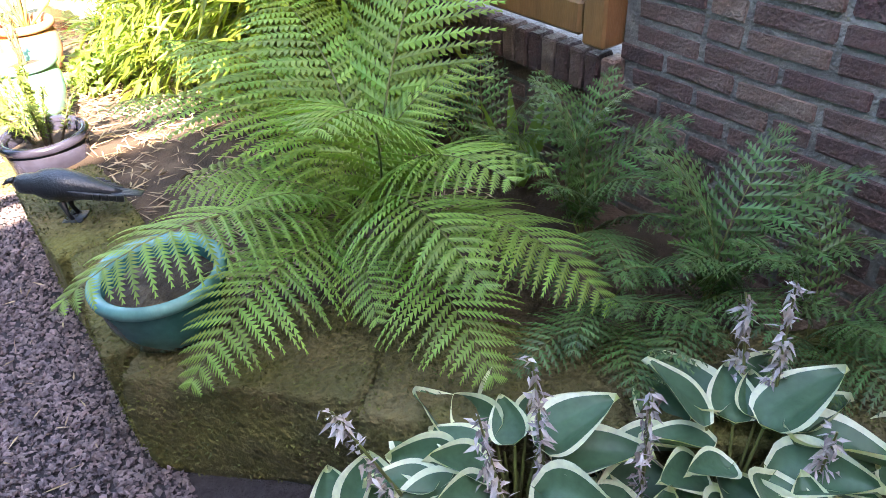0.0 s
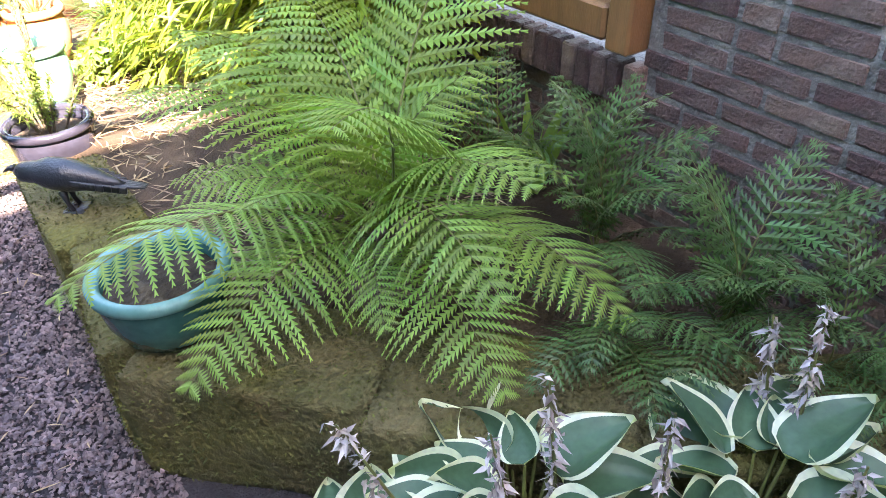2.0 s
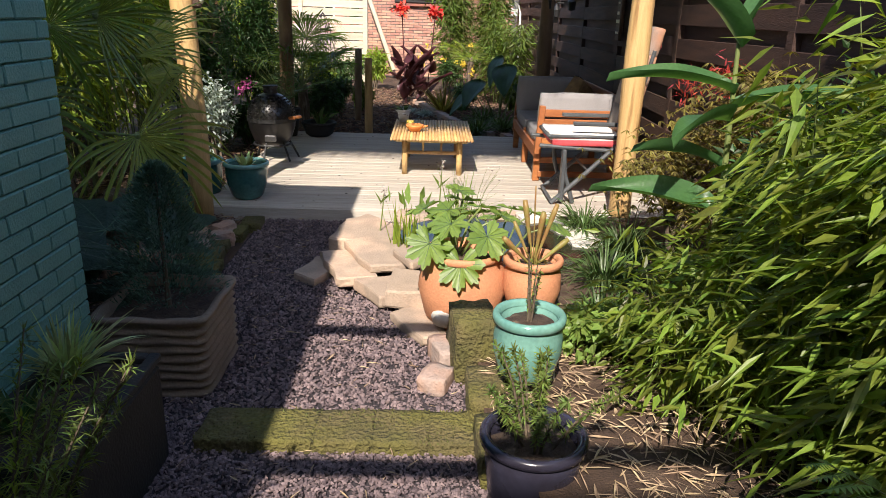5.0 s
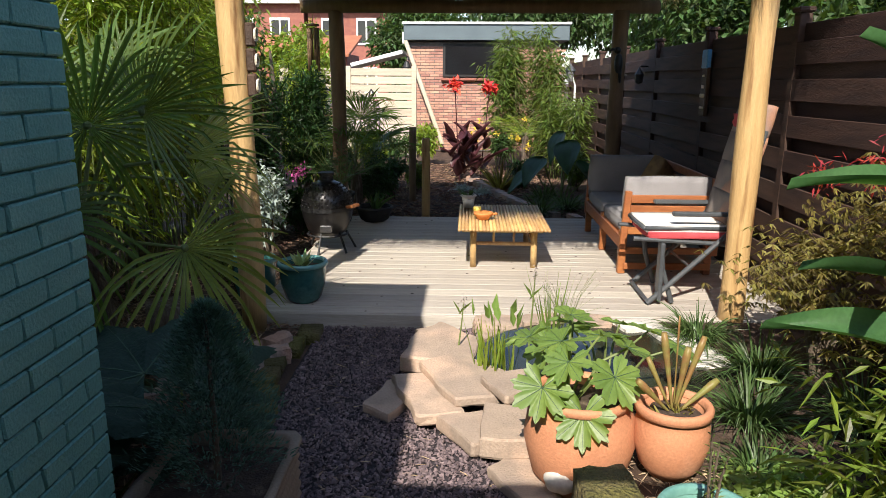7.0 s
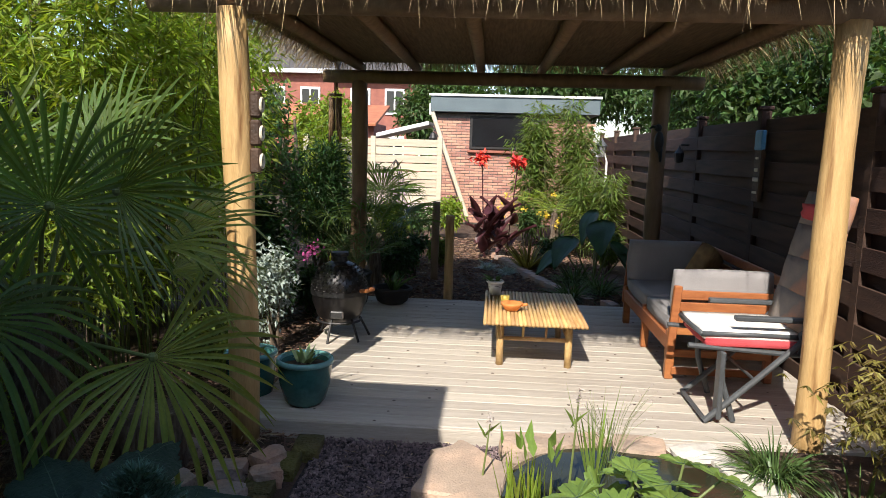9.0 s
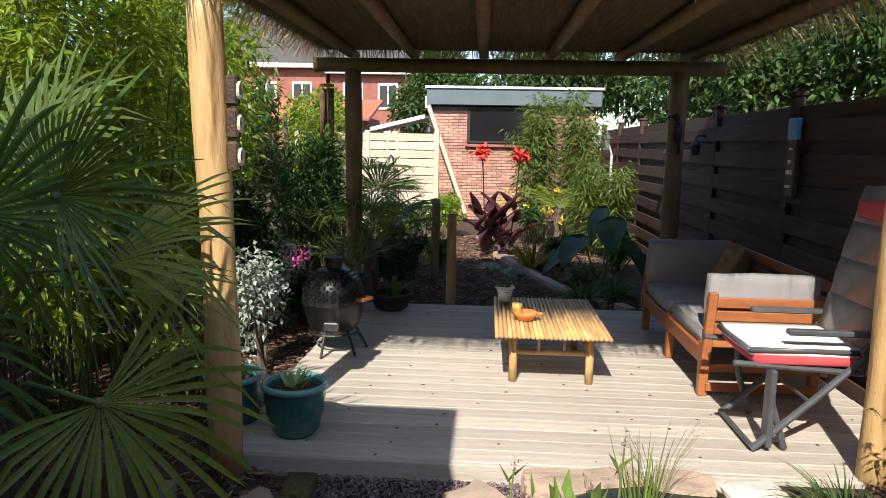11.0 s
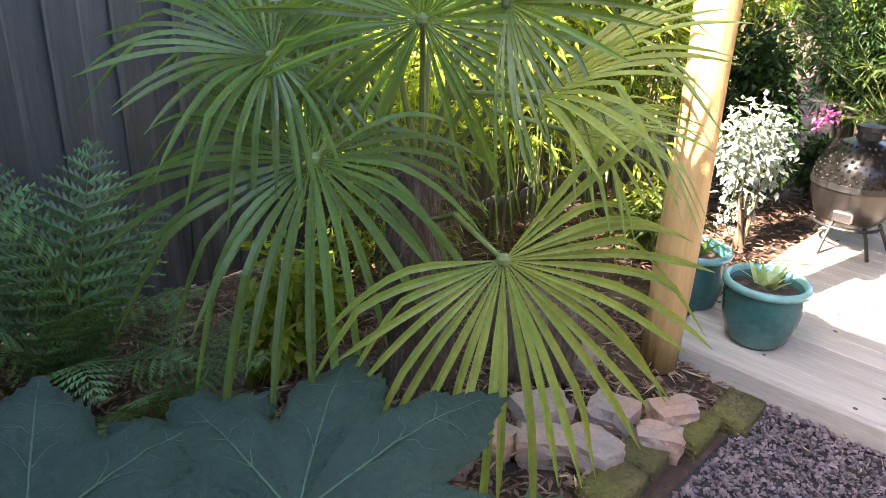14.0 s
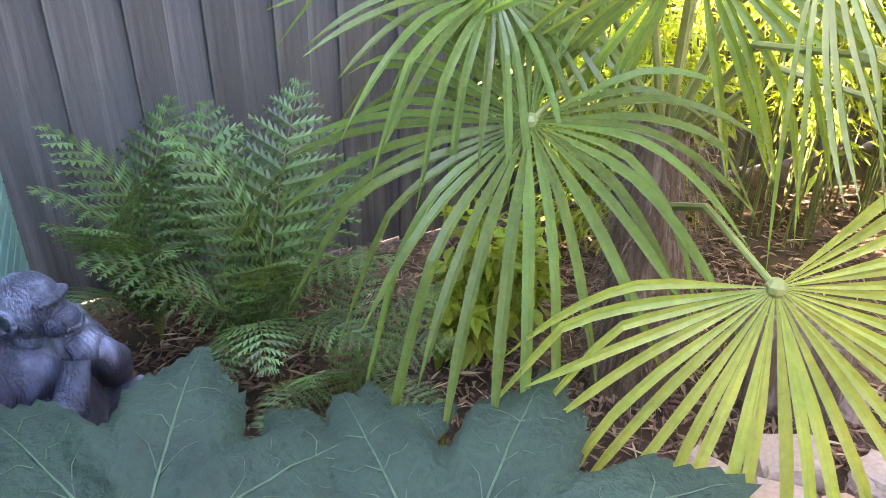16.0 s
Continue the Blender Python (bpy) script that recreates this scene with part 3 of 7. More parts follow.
def lobed_leaf(r, lobes, mats, teeth=5, depth=0.42, cup=0.12, name="leaf_blade", notch=40, wave=0.05):
    """A palmate lobed, toothed blade with raised veins, hub at the origin, the middle lobe along +x."""
    mb = MB()
    span = 360 - notch
    n = lobes * teeth * 4
    ring = []
    for i in range(n + 1):
        q = i / n
        a = radians((q - 0.5) * span)
        ph = (q * lobes) % 1.0
        lob = abs(math.sin(math.pi * ph)) ** 0.85
        tooth = abs(((q * lobes * teeth) % 1.0) - 0.5) * 2
        rad = r * (1 - depth + depth * lob) * (1 - 0.12 * tooth * (0.6 + 0.8 * abs(math.sin(int(q * lobes * teeth) * 12.9 + r * 70)))) * (1 - 0.28 * abs(q - 0.5) * 2 * 0.6) * (1 + 0.05 * math.sin(5 * q + r * 40))
        ring.append((a, rad, lob))
    K = 5
    V, F = [(0, 0, 0)], []
    for k in range(1, K + 1):
        u = k / K
        for a, rad, lob in ring:
            z = cup * r * u * u - 0.10 * r * u * u * u + wave * r * u * math.sin(lobes * a * 0.9) * (1 - lob) * 2 - 0.05 * r * u * u * lob
            V.append((rad * u * math.cos(a), rad * u * math.sin(a), z))
    m = n + 1
    for i in range(n):
        F.append([0, 1 + i, 2 + i])
        for k in range(K - 1):
            o = 1 + k * m
            F.append([o + i, o + m + i, o + m + i + 1, o + i + 1])
    mb.add(V, F, 0)
    for l in range(lobes):
        i = int((l + 0.5) / lobes * n)
        pts = [np.array((0, 0, 0.003))] + [np.array(V[1 + k * m + i]) + np.array((0, 0, 0.003)) for k in range(K)]
        mb.tube(pts, np.linspace(0.0035, 0.0008, len(pts)) * r / 0.35, 4, 1)
    return mesh_of(name, mb, mats, True)


def oval_leaf(L, W, mats, margin=0.2, cup=0.25, curl=0.5, name="leaf_blade", ribs=7):
    """An ovate blade along +x with sunken ribs and, as a second material, a pale margin."""
    mb = MB()
    nu, nv = 14, 10
    V = []
    for i in range(nu + 1):
        u = i / nu
        w = W * 0.5 * (math.sin(math.pi * min(1, u ** 0.62)) ** 0.8 if u < 1 else 0) * (1 - 0.12 * u) + 0.0008
        for j in range(nv + 1):
            v = j / nv * 2 - 1
            z = cup * W * v * v * 0.5 - curl * L * (u - 0.15) ** 2 * 0.6 + 0.02 * W * math.cos(v * ribs * math.pi) * math.sin(math.pi * u) + 0.015 * W * math.sin(u * 9 + v * 3)
            V.append((L * u, w * v, z))
    F, Mi = [], []
    edge = 1 if margin else 0
    fin, fout = [], []
    for i in range(nu):
        for j in range(nv):
            o = i * (nv + 1) + j
            q = [o, o + nv + 1, o + nv + 2, o + 1]
            (fout if margin and (j < edge or j >= nv - edge or i >= nu - 1) else fin).append(q)
    mb.add(V, fin + fout, 0)
    mb.m = [0] * len(fin) + [1] * len(fout)
    return mesh_of(name, mb, mats, True)


# ---- ground ----
def sheet(name, x0, x1, y0, y1, z, mtl, step, rough, label, category="ground", keep=None):
    nx, ny = max(1, int((x1 - x0) / step)), max(1, int((y1 - y0) / step))
    X, Y = np.meshgrid(np.linspace(x0, x1, nx + 1), np.linspace(y0, y1, ny + 1))
    Z = z + rough * np.array([noise.noise(Vector((a * 1.7, b * 1.7, 0))) for a, b in zip(X.ravel(), Y.ravel())])
    i = np.arange(nx * ny)
    o = (i // nx) * (nx + 1) + i % nx
    F = np.stack([o, o + 1, o + nx + 2, o + nx + 1], 1)
    if keep:
        F = F[keep(X.ravel()[o], Y.ravel()[o])]
    return solo(name, MB().add(np.stack([X.ravel(), Y.ravel(), Z], 1), F), mtl, label, category, kind="structure", smooth=True)


sheet("ground", -400, 400, -400, 400, -0.06, M_soil, 40, 0, "dark garden soil that reaches the horizon")
sheet("ground_bed", -3.2, 2.75, 4.4, 19.4, -0.012, M_soil, 0.25, 0.02, "bark mulch bed round the path and behind the deck")
sheet("raised_bed", 1.08, 2.5, 1.2, 4.1, 0.285, M_soil, 0.06, 0.03, "raised planting bed of mulch behind mossy stones", keep=lambda x, y: 0.74 * x + 0.67 * y > 2.50)
sheet("pot_bed", 0.98, 2.7, 4.1, 7.1, 0.12, M_soil, 0.15, 0.02, "low bed of bark mulch beside the path")
sheet("path", -0.52, 1.25, -3.0, 7.25, 0.002, M_gravelbed, 0.15, 0.006, "dark bed under the slate gravel path", "path")
sheet("path_east", 1.25, 2.44, -3.0, 1.75, 0.0, M_gravelbed, 0.2, 0.006, "dark bed under gravel beside the house wall", "path")


def stones(n, x0, x1, y0, y1, z, smin, smax):
    base = np.array([(1, 0, 0), (-1, 0, 0), (0, 1, 0), (0, -1, 0), (0, 0, 0.55), (0, 0, -0.55)])
    tri = np.array([(0, 2, 4), (2, 1, 4), (1, 3, 4), (3, 0, 4), (2, 0, 5), (1, 2, 5), (3, 1, 5), (0, 3, 5)])
    s = rng.uniform(smin, smax, (n, 1, 1)) * rng.uniform(0.55, 1.25, (n, 1, 3))
    v = base[None] * s * rng.uniform(0.7, 1.3, (n, 6, 1))
    q = unit(rng.normal(0, 1, (n, 4)) * np.array((1, 0.35, 0.35, 1)))
    w, x, y, zz = q.T
    rot = np.stack([np.stack([1 - 2 * (y * y + zz * zz), 2 * (x * y - zz * w), 2 * (x * zz + y * w)], 1),
                    np.stack([2 * (x * y + zz * w), 1 - 2 * (x * x + zz * zz), 2 * (y * zz - x * w)], 1),
                    np.stack([2 * (x * zz - y * w), 2 * (y * zz + x * w), 1 - 2 * (x * x + y * y)], 1)], 1)
    v = np.einsum("nij,nkj->nki", rot, v)
    p = np.stack([rng.uniform(x0, x1, n), rng.uniform(y0, y1, n), z + rng.uniform(0, 0.012, n)], 1)
    return (v + p[:, None]).reshape(-1, 3), (tri[None] + np.arange(n)[:, None, None] * 6).reshape(-1, 3)


gr = MB()
gr.add(*stones(52000, -0.5, 1.0, 1.4, 4.4, 0.004, 0.005, 0.0115))
gr.add(*stones(26000, -0.5, 0.95, 4.4, 7.22, 0.004, 0.006, 0.013))
gr.add(*stones(5000, 1.0, 2.4, 0.8, 1.6, 0.004, 0.008, 0.016))
solo("gravel", gr, M_gravel, "purple grey slate chips on the path", "gravel", kind="stuff")


def litter(name, n, x0, x1, y0, y1, z, l0, l1, w, mtl, label, zj=0.02):
    mb = MB()
    a = rng.uniform(0, 2 * np.pi, n)
    D = np.stack([np.cos(a), np.sin(a), rng.normal(0, 0.12, n)], 1)
    P = np.stack([rng.uniform(x0, x1, n), rng.uniform(y0, y1, n), z + rng.uniform(0, zj, n)], 1)
    leaves(mb, P, D, rng.uniform(l0, l1, n), w * rng.uniform(0.6, 1.4, n), fold=0.5, droop=0.02)
    return solo(name, mb, mtl, label, "litter", kind="stuff")


litter("leaf_litter", 520, -0.45, 0.9, 1.5, 7.2, 0.014, 0.02, 0.085, 0.006, M_straw, "pale dry bamboo leaves strewn on the gravel")
litter("leaf_litter", 1500, 1.2, 2.2, 2.5, 4.1, 0.285, 0.04, 0.13, 0.007, M_straw, "dry straw and stalks on the raised bed")
litter("leaf_litter", 1500, 1.0, 1.8, 4.0, 5.4, 0.13, 0.03, 0.1, 0.008, M_straw, "dry bamboo leaves on the low bed")
litter("bark_chips", 9000, -2.9, -0.62, 4.6, 7.4, 0.006, 0.025, 0.085, 0.014, M_chip, "coarse brown bark chips under the palm", 0.035)
litter("bark_chips", 2600, -2.4, -1.0, 7.4, 11.5, 0.0, 0.03, 0.09, 0.016, M_chip, "coarse bark chips beside the deck", 0.03)
litter("bark_chips", 9000, -1.2, 2.0, 10.7, 16.5, 0.0, 0.04, 0.11, 0.022, M_chip, "bark chips on the path behind the deck", 0.03)
litter("leaf_litter", 900, -2.6, -0.62, 4.8, 8.6, 0.02, 0.05, 0.13, 0.009, M_straw, "dry palm shreds on the bark", 0.03)


# ---- house wall with a timber window ----
WX = 2.44
hw = solo("wall_east", MB().box((WX + 0.148, -0.4, 1.6), (0.28, 5.3, 3.4), 0.003).box((WX + 0.148, 3.1, 0.3), (0.28, 1.7, 0.78), 0.003).box((WX + 0.148, 3.1, 2.75), (0.28, 1.7, 1.1), 0.003).box((WX + 0.148, 4.05, 1.6), (0.28, 0.2, 3.4), 0.003), M_mortar, "red brick house wall with grey mortar", "wall", kind="structure")
w1 = tagged(new("window_1"), "varnished timber window frame above a brick sill", "window", kind="structure")
part("window_frame", MB().box((WX - 0.005, 2.30, 1.5), (0.12, 0.085, 1.42), 0.008).box((WX - 0.005, 3.90, 1.5), (0.12, 0.085, 1.42), 0.008).box((WX + 0.0, 3.1, 0.86), (0.13, 1.5, 0.10), 0.01).box((WX, 3.1, 2.16), (0.12, 1.5, 0.1), 0.008), M_window, w1)
part("panel", MB().box((WX + 0.05, 3.1, 1.12), (0.03, 1.5, 0.42), 0.008), M_window, w1, "plain timber panel")
part("pane", MB().box((WX + 0.05, 3.1, 1.72), (0.012, 1.5, 0.76), 0.002), M_dark, w1)
g0 = solo("wall_green", MB().box((-1.73, 1.0, 1.6), (2.39, 6.98, 3.2), 0.004), M_green, "sea green painted brick wall of the outbuilding", "wall", kind="structure")
solo("roof_green", MB().box((-1.72, 1.05, 3.25), (2.50, 7.12, 0.10), 0.01), M_slate, "flat roof edge of the outbuilding", "roof", kind="structure")
# unseen blocker behind the walker; its height sets where the path's near shade ends
solo("wall_house", MB().box((0.0, -3.7, 3.56), (9.0, 0.6, 7.12), 0.01), M_brickfar, "unseen tall wall added behind the start to shade the near path", "wall", kind="structure")
# two bars out of view, added only for the thin shadow bands they throw
for yy in (1.405, 2.52):
    solo("shadow_beam", MB().box((0.95, yy, 2.66), (3.0, 0.05, 0.075), 0.008), M_poledark, "unseen slim beam overhead, added to cast a shadow band across the path", "beam", "overhead beams", kind="structure")

# ---- fences ----
fe = tagged(new("fence_east"), "tall dark stained fence of overlapping horizontal planks", "fence", kind="structure")
FX = 2.74
pl_me = mesh_of("plank", MB().box((0, 0, 0), (0.022, 1.84, 0.150), 0.003), [M_fence])
po_me = mesh_of("post", MB().box((0, 0, 1.04), (0.09, 0.09, 2.12), 0.008).box((0, 0, 2.12), (0.115, 0.115, 0.035), 0.01), [M_fence])
ys = [4.15 + 1.86 * i for i in range(9)]
for i, y in enumerate(ys):
    part("post", po_me, None, fe, at=pose(FX + 0.01, y, 0))
    if i < 8:
        for k in range(16):
            part("plank", pl_me, None, fe, at=pose(FX + (0.022 if k % 2 else -0.022), y + 0.93, 0.12 + 0.122 * k, R.uniform(-0.5, 0.5), 0, 0))
fw = tagged(new("fence_west"), "weathered dark grey fence of upright overlapping boards", "fence", kind="structure")
bd_me = mesh_of("board", MB().box((0, 0, 1.0), (0.022, 0.155, 2.0), 0.003), [M_fencegrey])
for i in range(46):
    part("board", bd_me, None, fw, at=pose(-2.95 + (0.02 if i % 2 else 0), 4.44 + 0.128 * i, 0.0, R.uniform(-0.5, 0.5), 0, 9))
fb = tagged(new("fence_back"), "pale larch plank fence and gate at the garden's end", "fence", kind="structure")
pb_me = mesh_of("plank", MB().box((0, 0, 0), (1.4, 0.025, 0.15), 0.003), [M_fencepale])
for x in (-3.55, -2.12, -0.72):
    part("post", MB().box((0, 0, 0.95), (0.10, 0.10, 1.95), 0.008), M_fencepale, fb, at=pose(x, 18.0, 0))
for x in (-2.83, -1.42):
    for k in range(11):
        part("plank", pb_me, None, fb, at=pose(x, 17.98 + (0.02 if k % 2 else 0), 0.12 + 0.168 * k))

# ---- shed at the garden's end ----
shed = thing("shed", (0.85, 19.4, 0), "brick garden shed with a flat roof and grey fascia", "shed")
part("wall", MB().box((-0.10, 1.2, 1.25), (3.5, 2.4, 2.5), 0.01), M_mortar, shed)
part("roof", MB().box((-0.02, 1.15, 2.70), (3.75, 2.7, 0.36), 0.01), M_slate, shed)
part("roof_edge", MB().box((-0.02, 1.15, 2.89), (3.82, 2.78, 0.055), 0.008), M_whitep, shed, "white roof edging")
part("corner_board", MB().box((-1.88, -0.02, 2.58), (0.12, 0.06, 0.26), 0.008), M_whitep, shed)
sw = part("window", MB().box((-0.30, -0.03, 2.08), (1.42, 0.05, 0.74), 0.01), M_blackpot, shed, "dark framed window")
part("pane", MB().box((-0.30, -0.058, 2.08), (1.30, 0.008, 0.62), 0.002), M_dark, sw)
part("window_sill", MB().box((-0.30, -0.05, 1.66), (1.5, 0.09, 0.06), 0.008), M_brickfar, sw)
sb = MB()
for k in range(38):
    for j in range(17):
        x = -1.84 + 0.215 * j + (0.107 if k % 2 else 0)
        z = 0.03 + 0.0625 * k
        if -1.06 < x < 0.46 and 1.62 < z < 2.5 or x > 1.6:
            continue
        sb.box((x + 0.1, 0.0, z + 0.026), (0.203, 0.02, 0.051), 0.003)
part("brickwork", sb, M_brickpale, shed)
solo("lean_plank", MB().tube([(-1.0, 19.15, 2.5), (-0.15, 19.0, 0.2)], 0.05, 8), M_fencepale, "pale timber pole leaning on the shed", "pole")
cb = thing("carport", (-1.7, 19.8, 0), "low white edged lean-to roof beside the shed", "roof")
part("roof", MB().box((0, 0.3, 2.12), (1.25, 1.4, 0.09), 0.01, m=pose(0, 0, 0, 0, -14, 0)), M_whitep, cb)
part("post", MB().box((-0.45, 0.3, 0.95), (0.09, 0.09, 1.95), 0.008), M_fencepale, cb)

# ---- far houses ----
def house(x, y, w, h, label, seed, rm):
    t = thing("house", (x, y, 0), label, "house", "row of houses")
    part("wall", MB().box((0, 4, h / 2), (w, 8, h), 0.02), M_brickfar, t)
    rf = MB().add([(-w / 2 - 0.2, -0.4, h), (w / 2 + 0.2, -0.4, h), (w / 2 + 0.2, 8.4, h), (-w / 2 - 0.2, 8.4, h), (-w / 2 - 0.2, 4, h + 3.6), (w / 2 + 0.2, 4, h + 3.6)], [[0, 1, 5, 4], [2, 3, 4, 5], [0, 4, 3], [1, 2, 5], [0, 3, 2, 1]])
    ro = part("roof", rf, rm, t)
    part("chimney", MB().box((w * 0.3, 4, h + 3.6), (0.9, 0.9, 1.8), 0.03), M_brickfar, ro)
    part("gutter", MB().box((0, -0.45, h + 0.02), (w + 0.4, 0.2, 0.28), 0.03), M_whitep, t)
    for fl in range(2):
        for k in range(3):
            wx = (k - 1) * w * 0.3
            wn = part("window", MB().box((wx, -0.03, 1.6 + fl * 2.9), (1.25, 0.1, 1.6), 0.02), M_whitep, t)
            for s in (-1, 1):
                part("pane", MB().box((wx + s * 0.28, -0.09, 1.6 + fl * 2.9), (0.46, 0.03, 1.3), 0.005), M_dark, wn)
    return t


house(-13.4, 47, 7.4, 6.2, "red brick terraced house with dark roof and white windows", 1, M_roof)
house(-5.9, 47.2, 7.2, 5.9, "red brick terraced house with white framed windows", 2, M_roof)
house(-20.9, 47.3, 7.2, 6.2, "red brick terraced house with a dark tiled roof", 3, M_roof)
lean = thing("low_outhouse", (-6.5, 30, 0), "low outhouse with an orange tiled roof", "outhouse")
part("wall", MB().box((0, 1.5, 1.3), (4.6, 3, 2.6), 0.02), M_brickfar, lean)
part("roof", MB().box((0, 1.3, 2.95), (4.9, 3.6, 0.12), 0.02, m=pose(0, 0, 0, 14, 0, 0)), M_redroof, lean)

# ---- deck ----
dk = tagged(new("deck"), "weathered pale timber deck of boards laid across the garden", "deck", kind="structure")
bdm = mesh_of("board", MB().box((0, 0, 0), (3.70, 0.1385, 0.028), 0.004), [M_deck])
for i in range(24):
    part("board", bdm, None, dk, at=pose(0.84 + R.uniform(-0.012, 0.012), 7.31 + 0.1435 * i, 0.086 + R.uniform(-0.001, 0.001), R.uniform(-0.15, 0.15), 0, 0))
part("fascia", MB().box((0.84, 7.222, 0.04), (3.70, 0.028, 0.115), 0.003), M_deck, dk)
part("joists", MB().box((0.84, 8.97, 0.02), (3.6, 3.4, 0.09), 0.003), M_soil, dk)
kn = MB()
for i in range(24):
    for k in range(9):
        if R.random() < 0.55:
            kn.lathe([(0.0001, 0.1012), (R.uniform(0.004, 0.011), 0.1011), (0.0125, 0.0992)], (-0.95 + 0.45 * k + R.uniform(-0.18, 0.18), 7.31 + 0.1435 * i + R.uniform(-0.05, 0.05), 0), 7)
part("knots", kn, M_carved, dk, "dark knots in the boards")

# ---- thatched pergola ----
pg = thing("pergola", (0, 0, 0), "round timber pergola with a reed thatch roof", "pergola")


def pole_mb(x, y, z0, z1, r, kinks=0.006, n=14, lean=0.0):
    zs = np.linspace(z0, z1, 12)
    ph = R.uniform(0, 6)
    return MB().tube([(x + lean * z + kinks * math.sin(z * 2.1 + ph), y + kinks * math.cos(z * 1.7 + ph), z) for z in zs], [r * (1 + 0.05 * math.sin(z * 5 + ph)) for z in zs], n)


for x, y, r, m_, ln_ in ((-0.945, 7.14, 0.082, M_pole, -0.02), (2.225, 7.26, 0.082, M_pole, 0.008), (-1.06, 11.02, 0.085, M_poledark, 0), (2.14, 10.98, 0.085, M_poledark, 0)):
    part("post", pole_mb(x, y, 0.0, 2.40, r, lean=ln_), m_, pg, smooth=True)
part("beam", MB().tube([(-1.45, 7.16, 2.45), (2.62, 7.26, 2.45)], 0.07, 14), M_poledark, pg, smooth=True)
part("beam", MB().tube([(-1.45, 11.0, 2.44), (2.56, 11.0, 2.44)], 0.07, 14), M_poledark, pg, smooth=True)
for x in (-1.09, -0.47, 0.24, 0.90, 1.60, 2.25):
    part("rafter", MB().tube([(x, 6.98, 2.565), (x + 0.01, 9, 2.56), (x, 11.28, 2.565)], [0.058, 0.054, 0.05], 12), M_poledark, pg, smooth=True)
th = part("thatch", MB().box((0.60, 9.1, 2.655), (4.1, 4.5, 0.05), 0.01), M_thatch, pg, "brown woven reed matting")
rd = MB()
for (x0, y0, x1, y1, n, dx, dy) in ((-1.45, 6.86, 2.65, 6.86, 1500, 0, -1), (-1.45, 6.9, -1.45, 11.3, 1500, -1, 0), (-1.45, 11.33, 2.65, 11.33, 1100, 0, 1), (2.65, 6.9, 2.65, 11.3, 1000, 1, 0)):
    u = rng.random(n)[:, None]
    P = np.array((x0, y0, 2.665)) * (1 - u) + np.array((x1, y1, 2.665)) * u + rng.normal(0, 0.03, (n, 3)) * np.array((1, 1, 0.35)) - np.array((dx, dy, 0)) * 0.06
    D = np.array((dx, dy, -0.75)) + rng.normal(0, 0.35, (n, 3))
    blades(rd, P, D, rng.uniform(0.08, 0.34, n) * (1.0 if dy < 0 else 0.8), 0.006, 0.35, 3)
part("reeds", rd, M_reed, th, "frayed reed ends along the edges")
mk = thing("carved_totem", (-0.865, 7.12, 1.53), "carved dark wooden totem strip hung on the post", "carving")
tm = MB()
for k in range(3):
    tm.box((0, 0, 0.07 + 0.15 * k), (0.06, 0.05, 0.14), 0.015)
part("body", tm, M_carved, mk)
for k in range(3):
    part("ring", MB().tube([(0.034, 0.05 * math.cos(a) * 0.5, 0.07 + 0.15 * k + 0.035 * math.sin(a)) for a in np.linspace(0, 6.28, 14)], 0.008, 6), M_cream, mk)

wc = thing("wind_chime", (-1.36, 11.15, 1.74), "bamboo wind chime hanging under the thatch edge", "wind chime")
part("disc", MB().lathe([(0.001, 0.50), (0.075, 0.50), (0.075, 0.52), (0.001, 0.53)], n=16), M_poledark, wc)
part("cord", MB().tube([(0, 0, 0.53), (0, 0, 0.90)], 0.004, 5), M_reed, wc)
for k in range(6):
    x, y = 0.058 * math.cos(k * 1.047), 0.058 * math.sin(k * 1.047)
    part("tube", MB().tube([(x, y, 0.06 * (k % 3)), (x, y, 0.48)], 0.016, 8), M_poledark, wc, smooth=True)
tc_ = MB().ball((0, 0, 0.13), (0.045, 0.05, 0.11), 12).ball((0, -0.02, 0.27), (0.036, 0.042, 0.04), 10).tube([(0, -0.04, 0.275), (0, -0.09, 0.28), (0, -0.13, 0.255)], [0.020, 0.016, 0.004], 8).tube([(0, 0.02, 0.06), (0, 0.03, -0.08)], [0.026, 0.012], 8)
solo("toucan_ornament", tc_, M_iron, "small dark carved bird ornament hung on the post", "ornament", smooth=True, at=pose(2.12, 10.86, 1.70, 0, 0, -70))

# ---- retaining wall of mossy stones ----
def rock(c, s, turn=0, jit=0.10, sub=4, bev=0.72):
    """A worn block: a rounded box with noise on its faces."""
    bm = bmesh.new()
    bmesh.ops.create_cube(bm, size=2)
    bmesh.ops.subdivide_edges(bm, edges=bm.edges[:], cuts=sub, use_grid_fill=True)
    o = Vector((R.uniform(-9, 9), R.uniform(-9, 9), R.uniform(-9, 9)))
    for v in bm.verts:
        p = v.co.copy()
        q = p * (bev + (1 - bev) / max(p.length / 1.0, 1e-3))
        q *= 1 + jit * noise.noise(p * 1.3 + o) + jit * 0.35 * noise.noise(p * 4 + o) + (jit * 0.28 * noise.noise(p * 11 + o) if sub > 8 else 0)
        v.co = Vector((q.x * s[0] / 2, q.y * s[1] / 2, q.z * s[2] / 2))
    v = [tuple(q.co) for q in bm.verts]
    f = [[w.index for w in q.verts] for q in bm.faces]
    bm.free()
    m = np.array(pose(*c, 0, 0, turn))
    v = np.array(v) @ m[:3, :3].T + m[:3, 3]
    return MB().add(v, f)


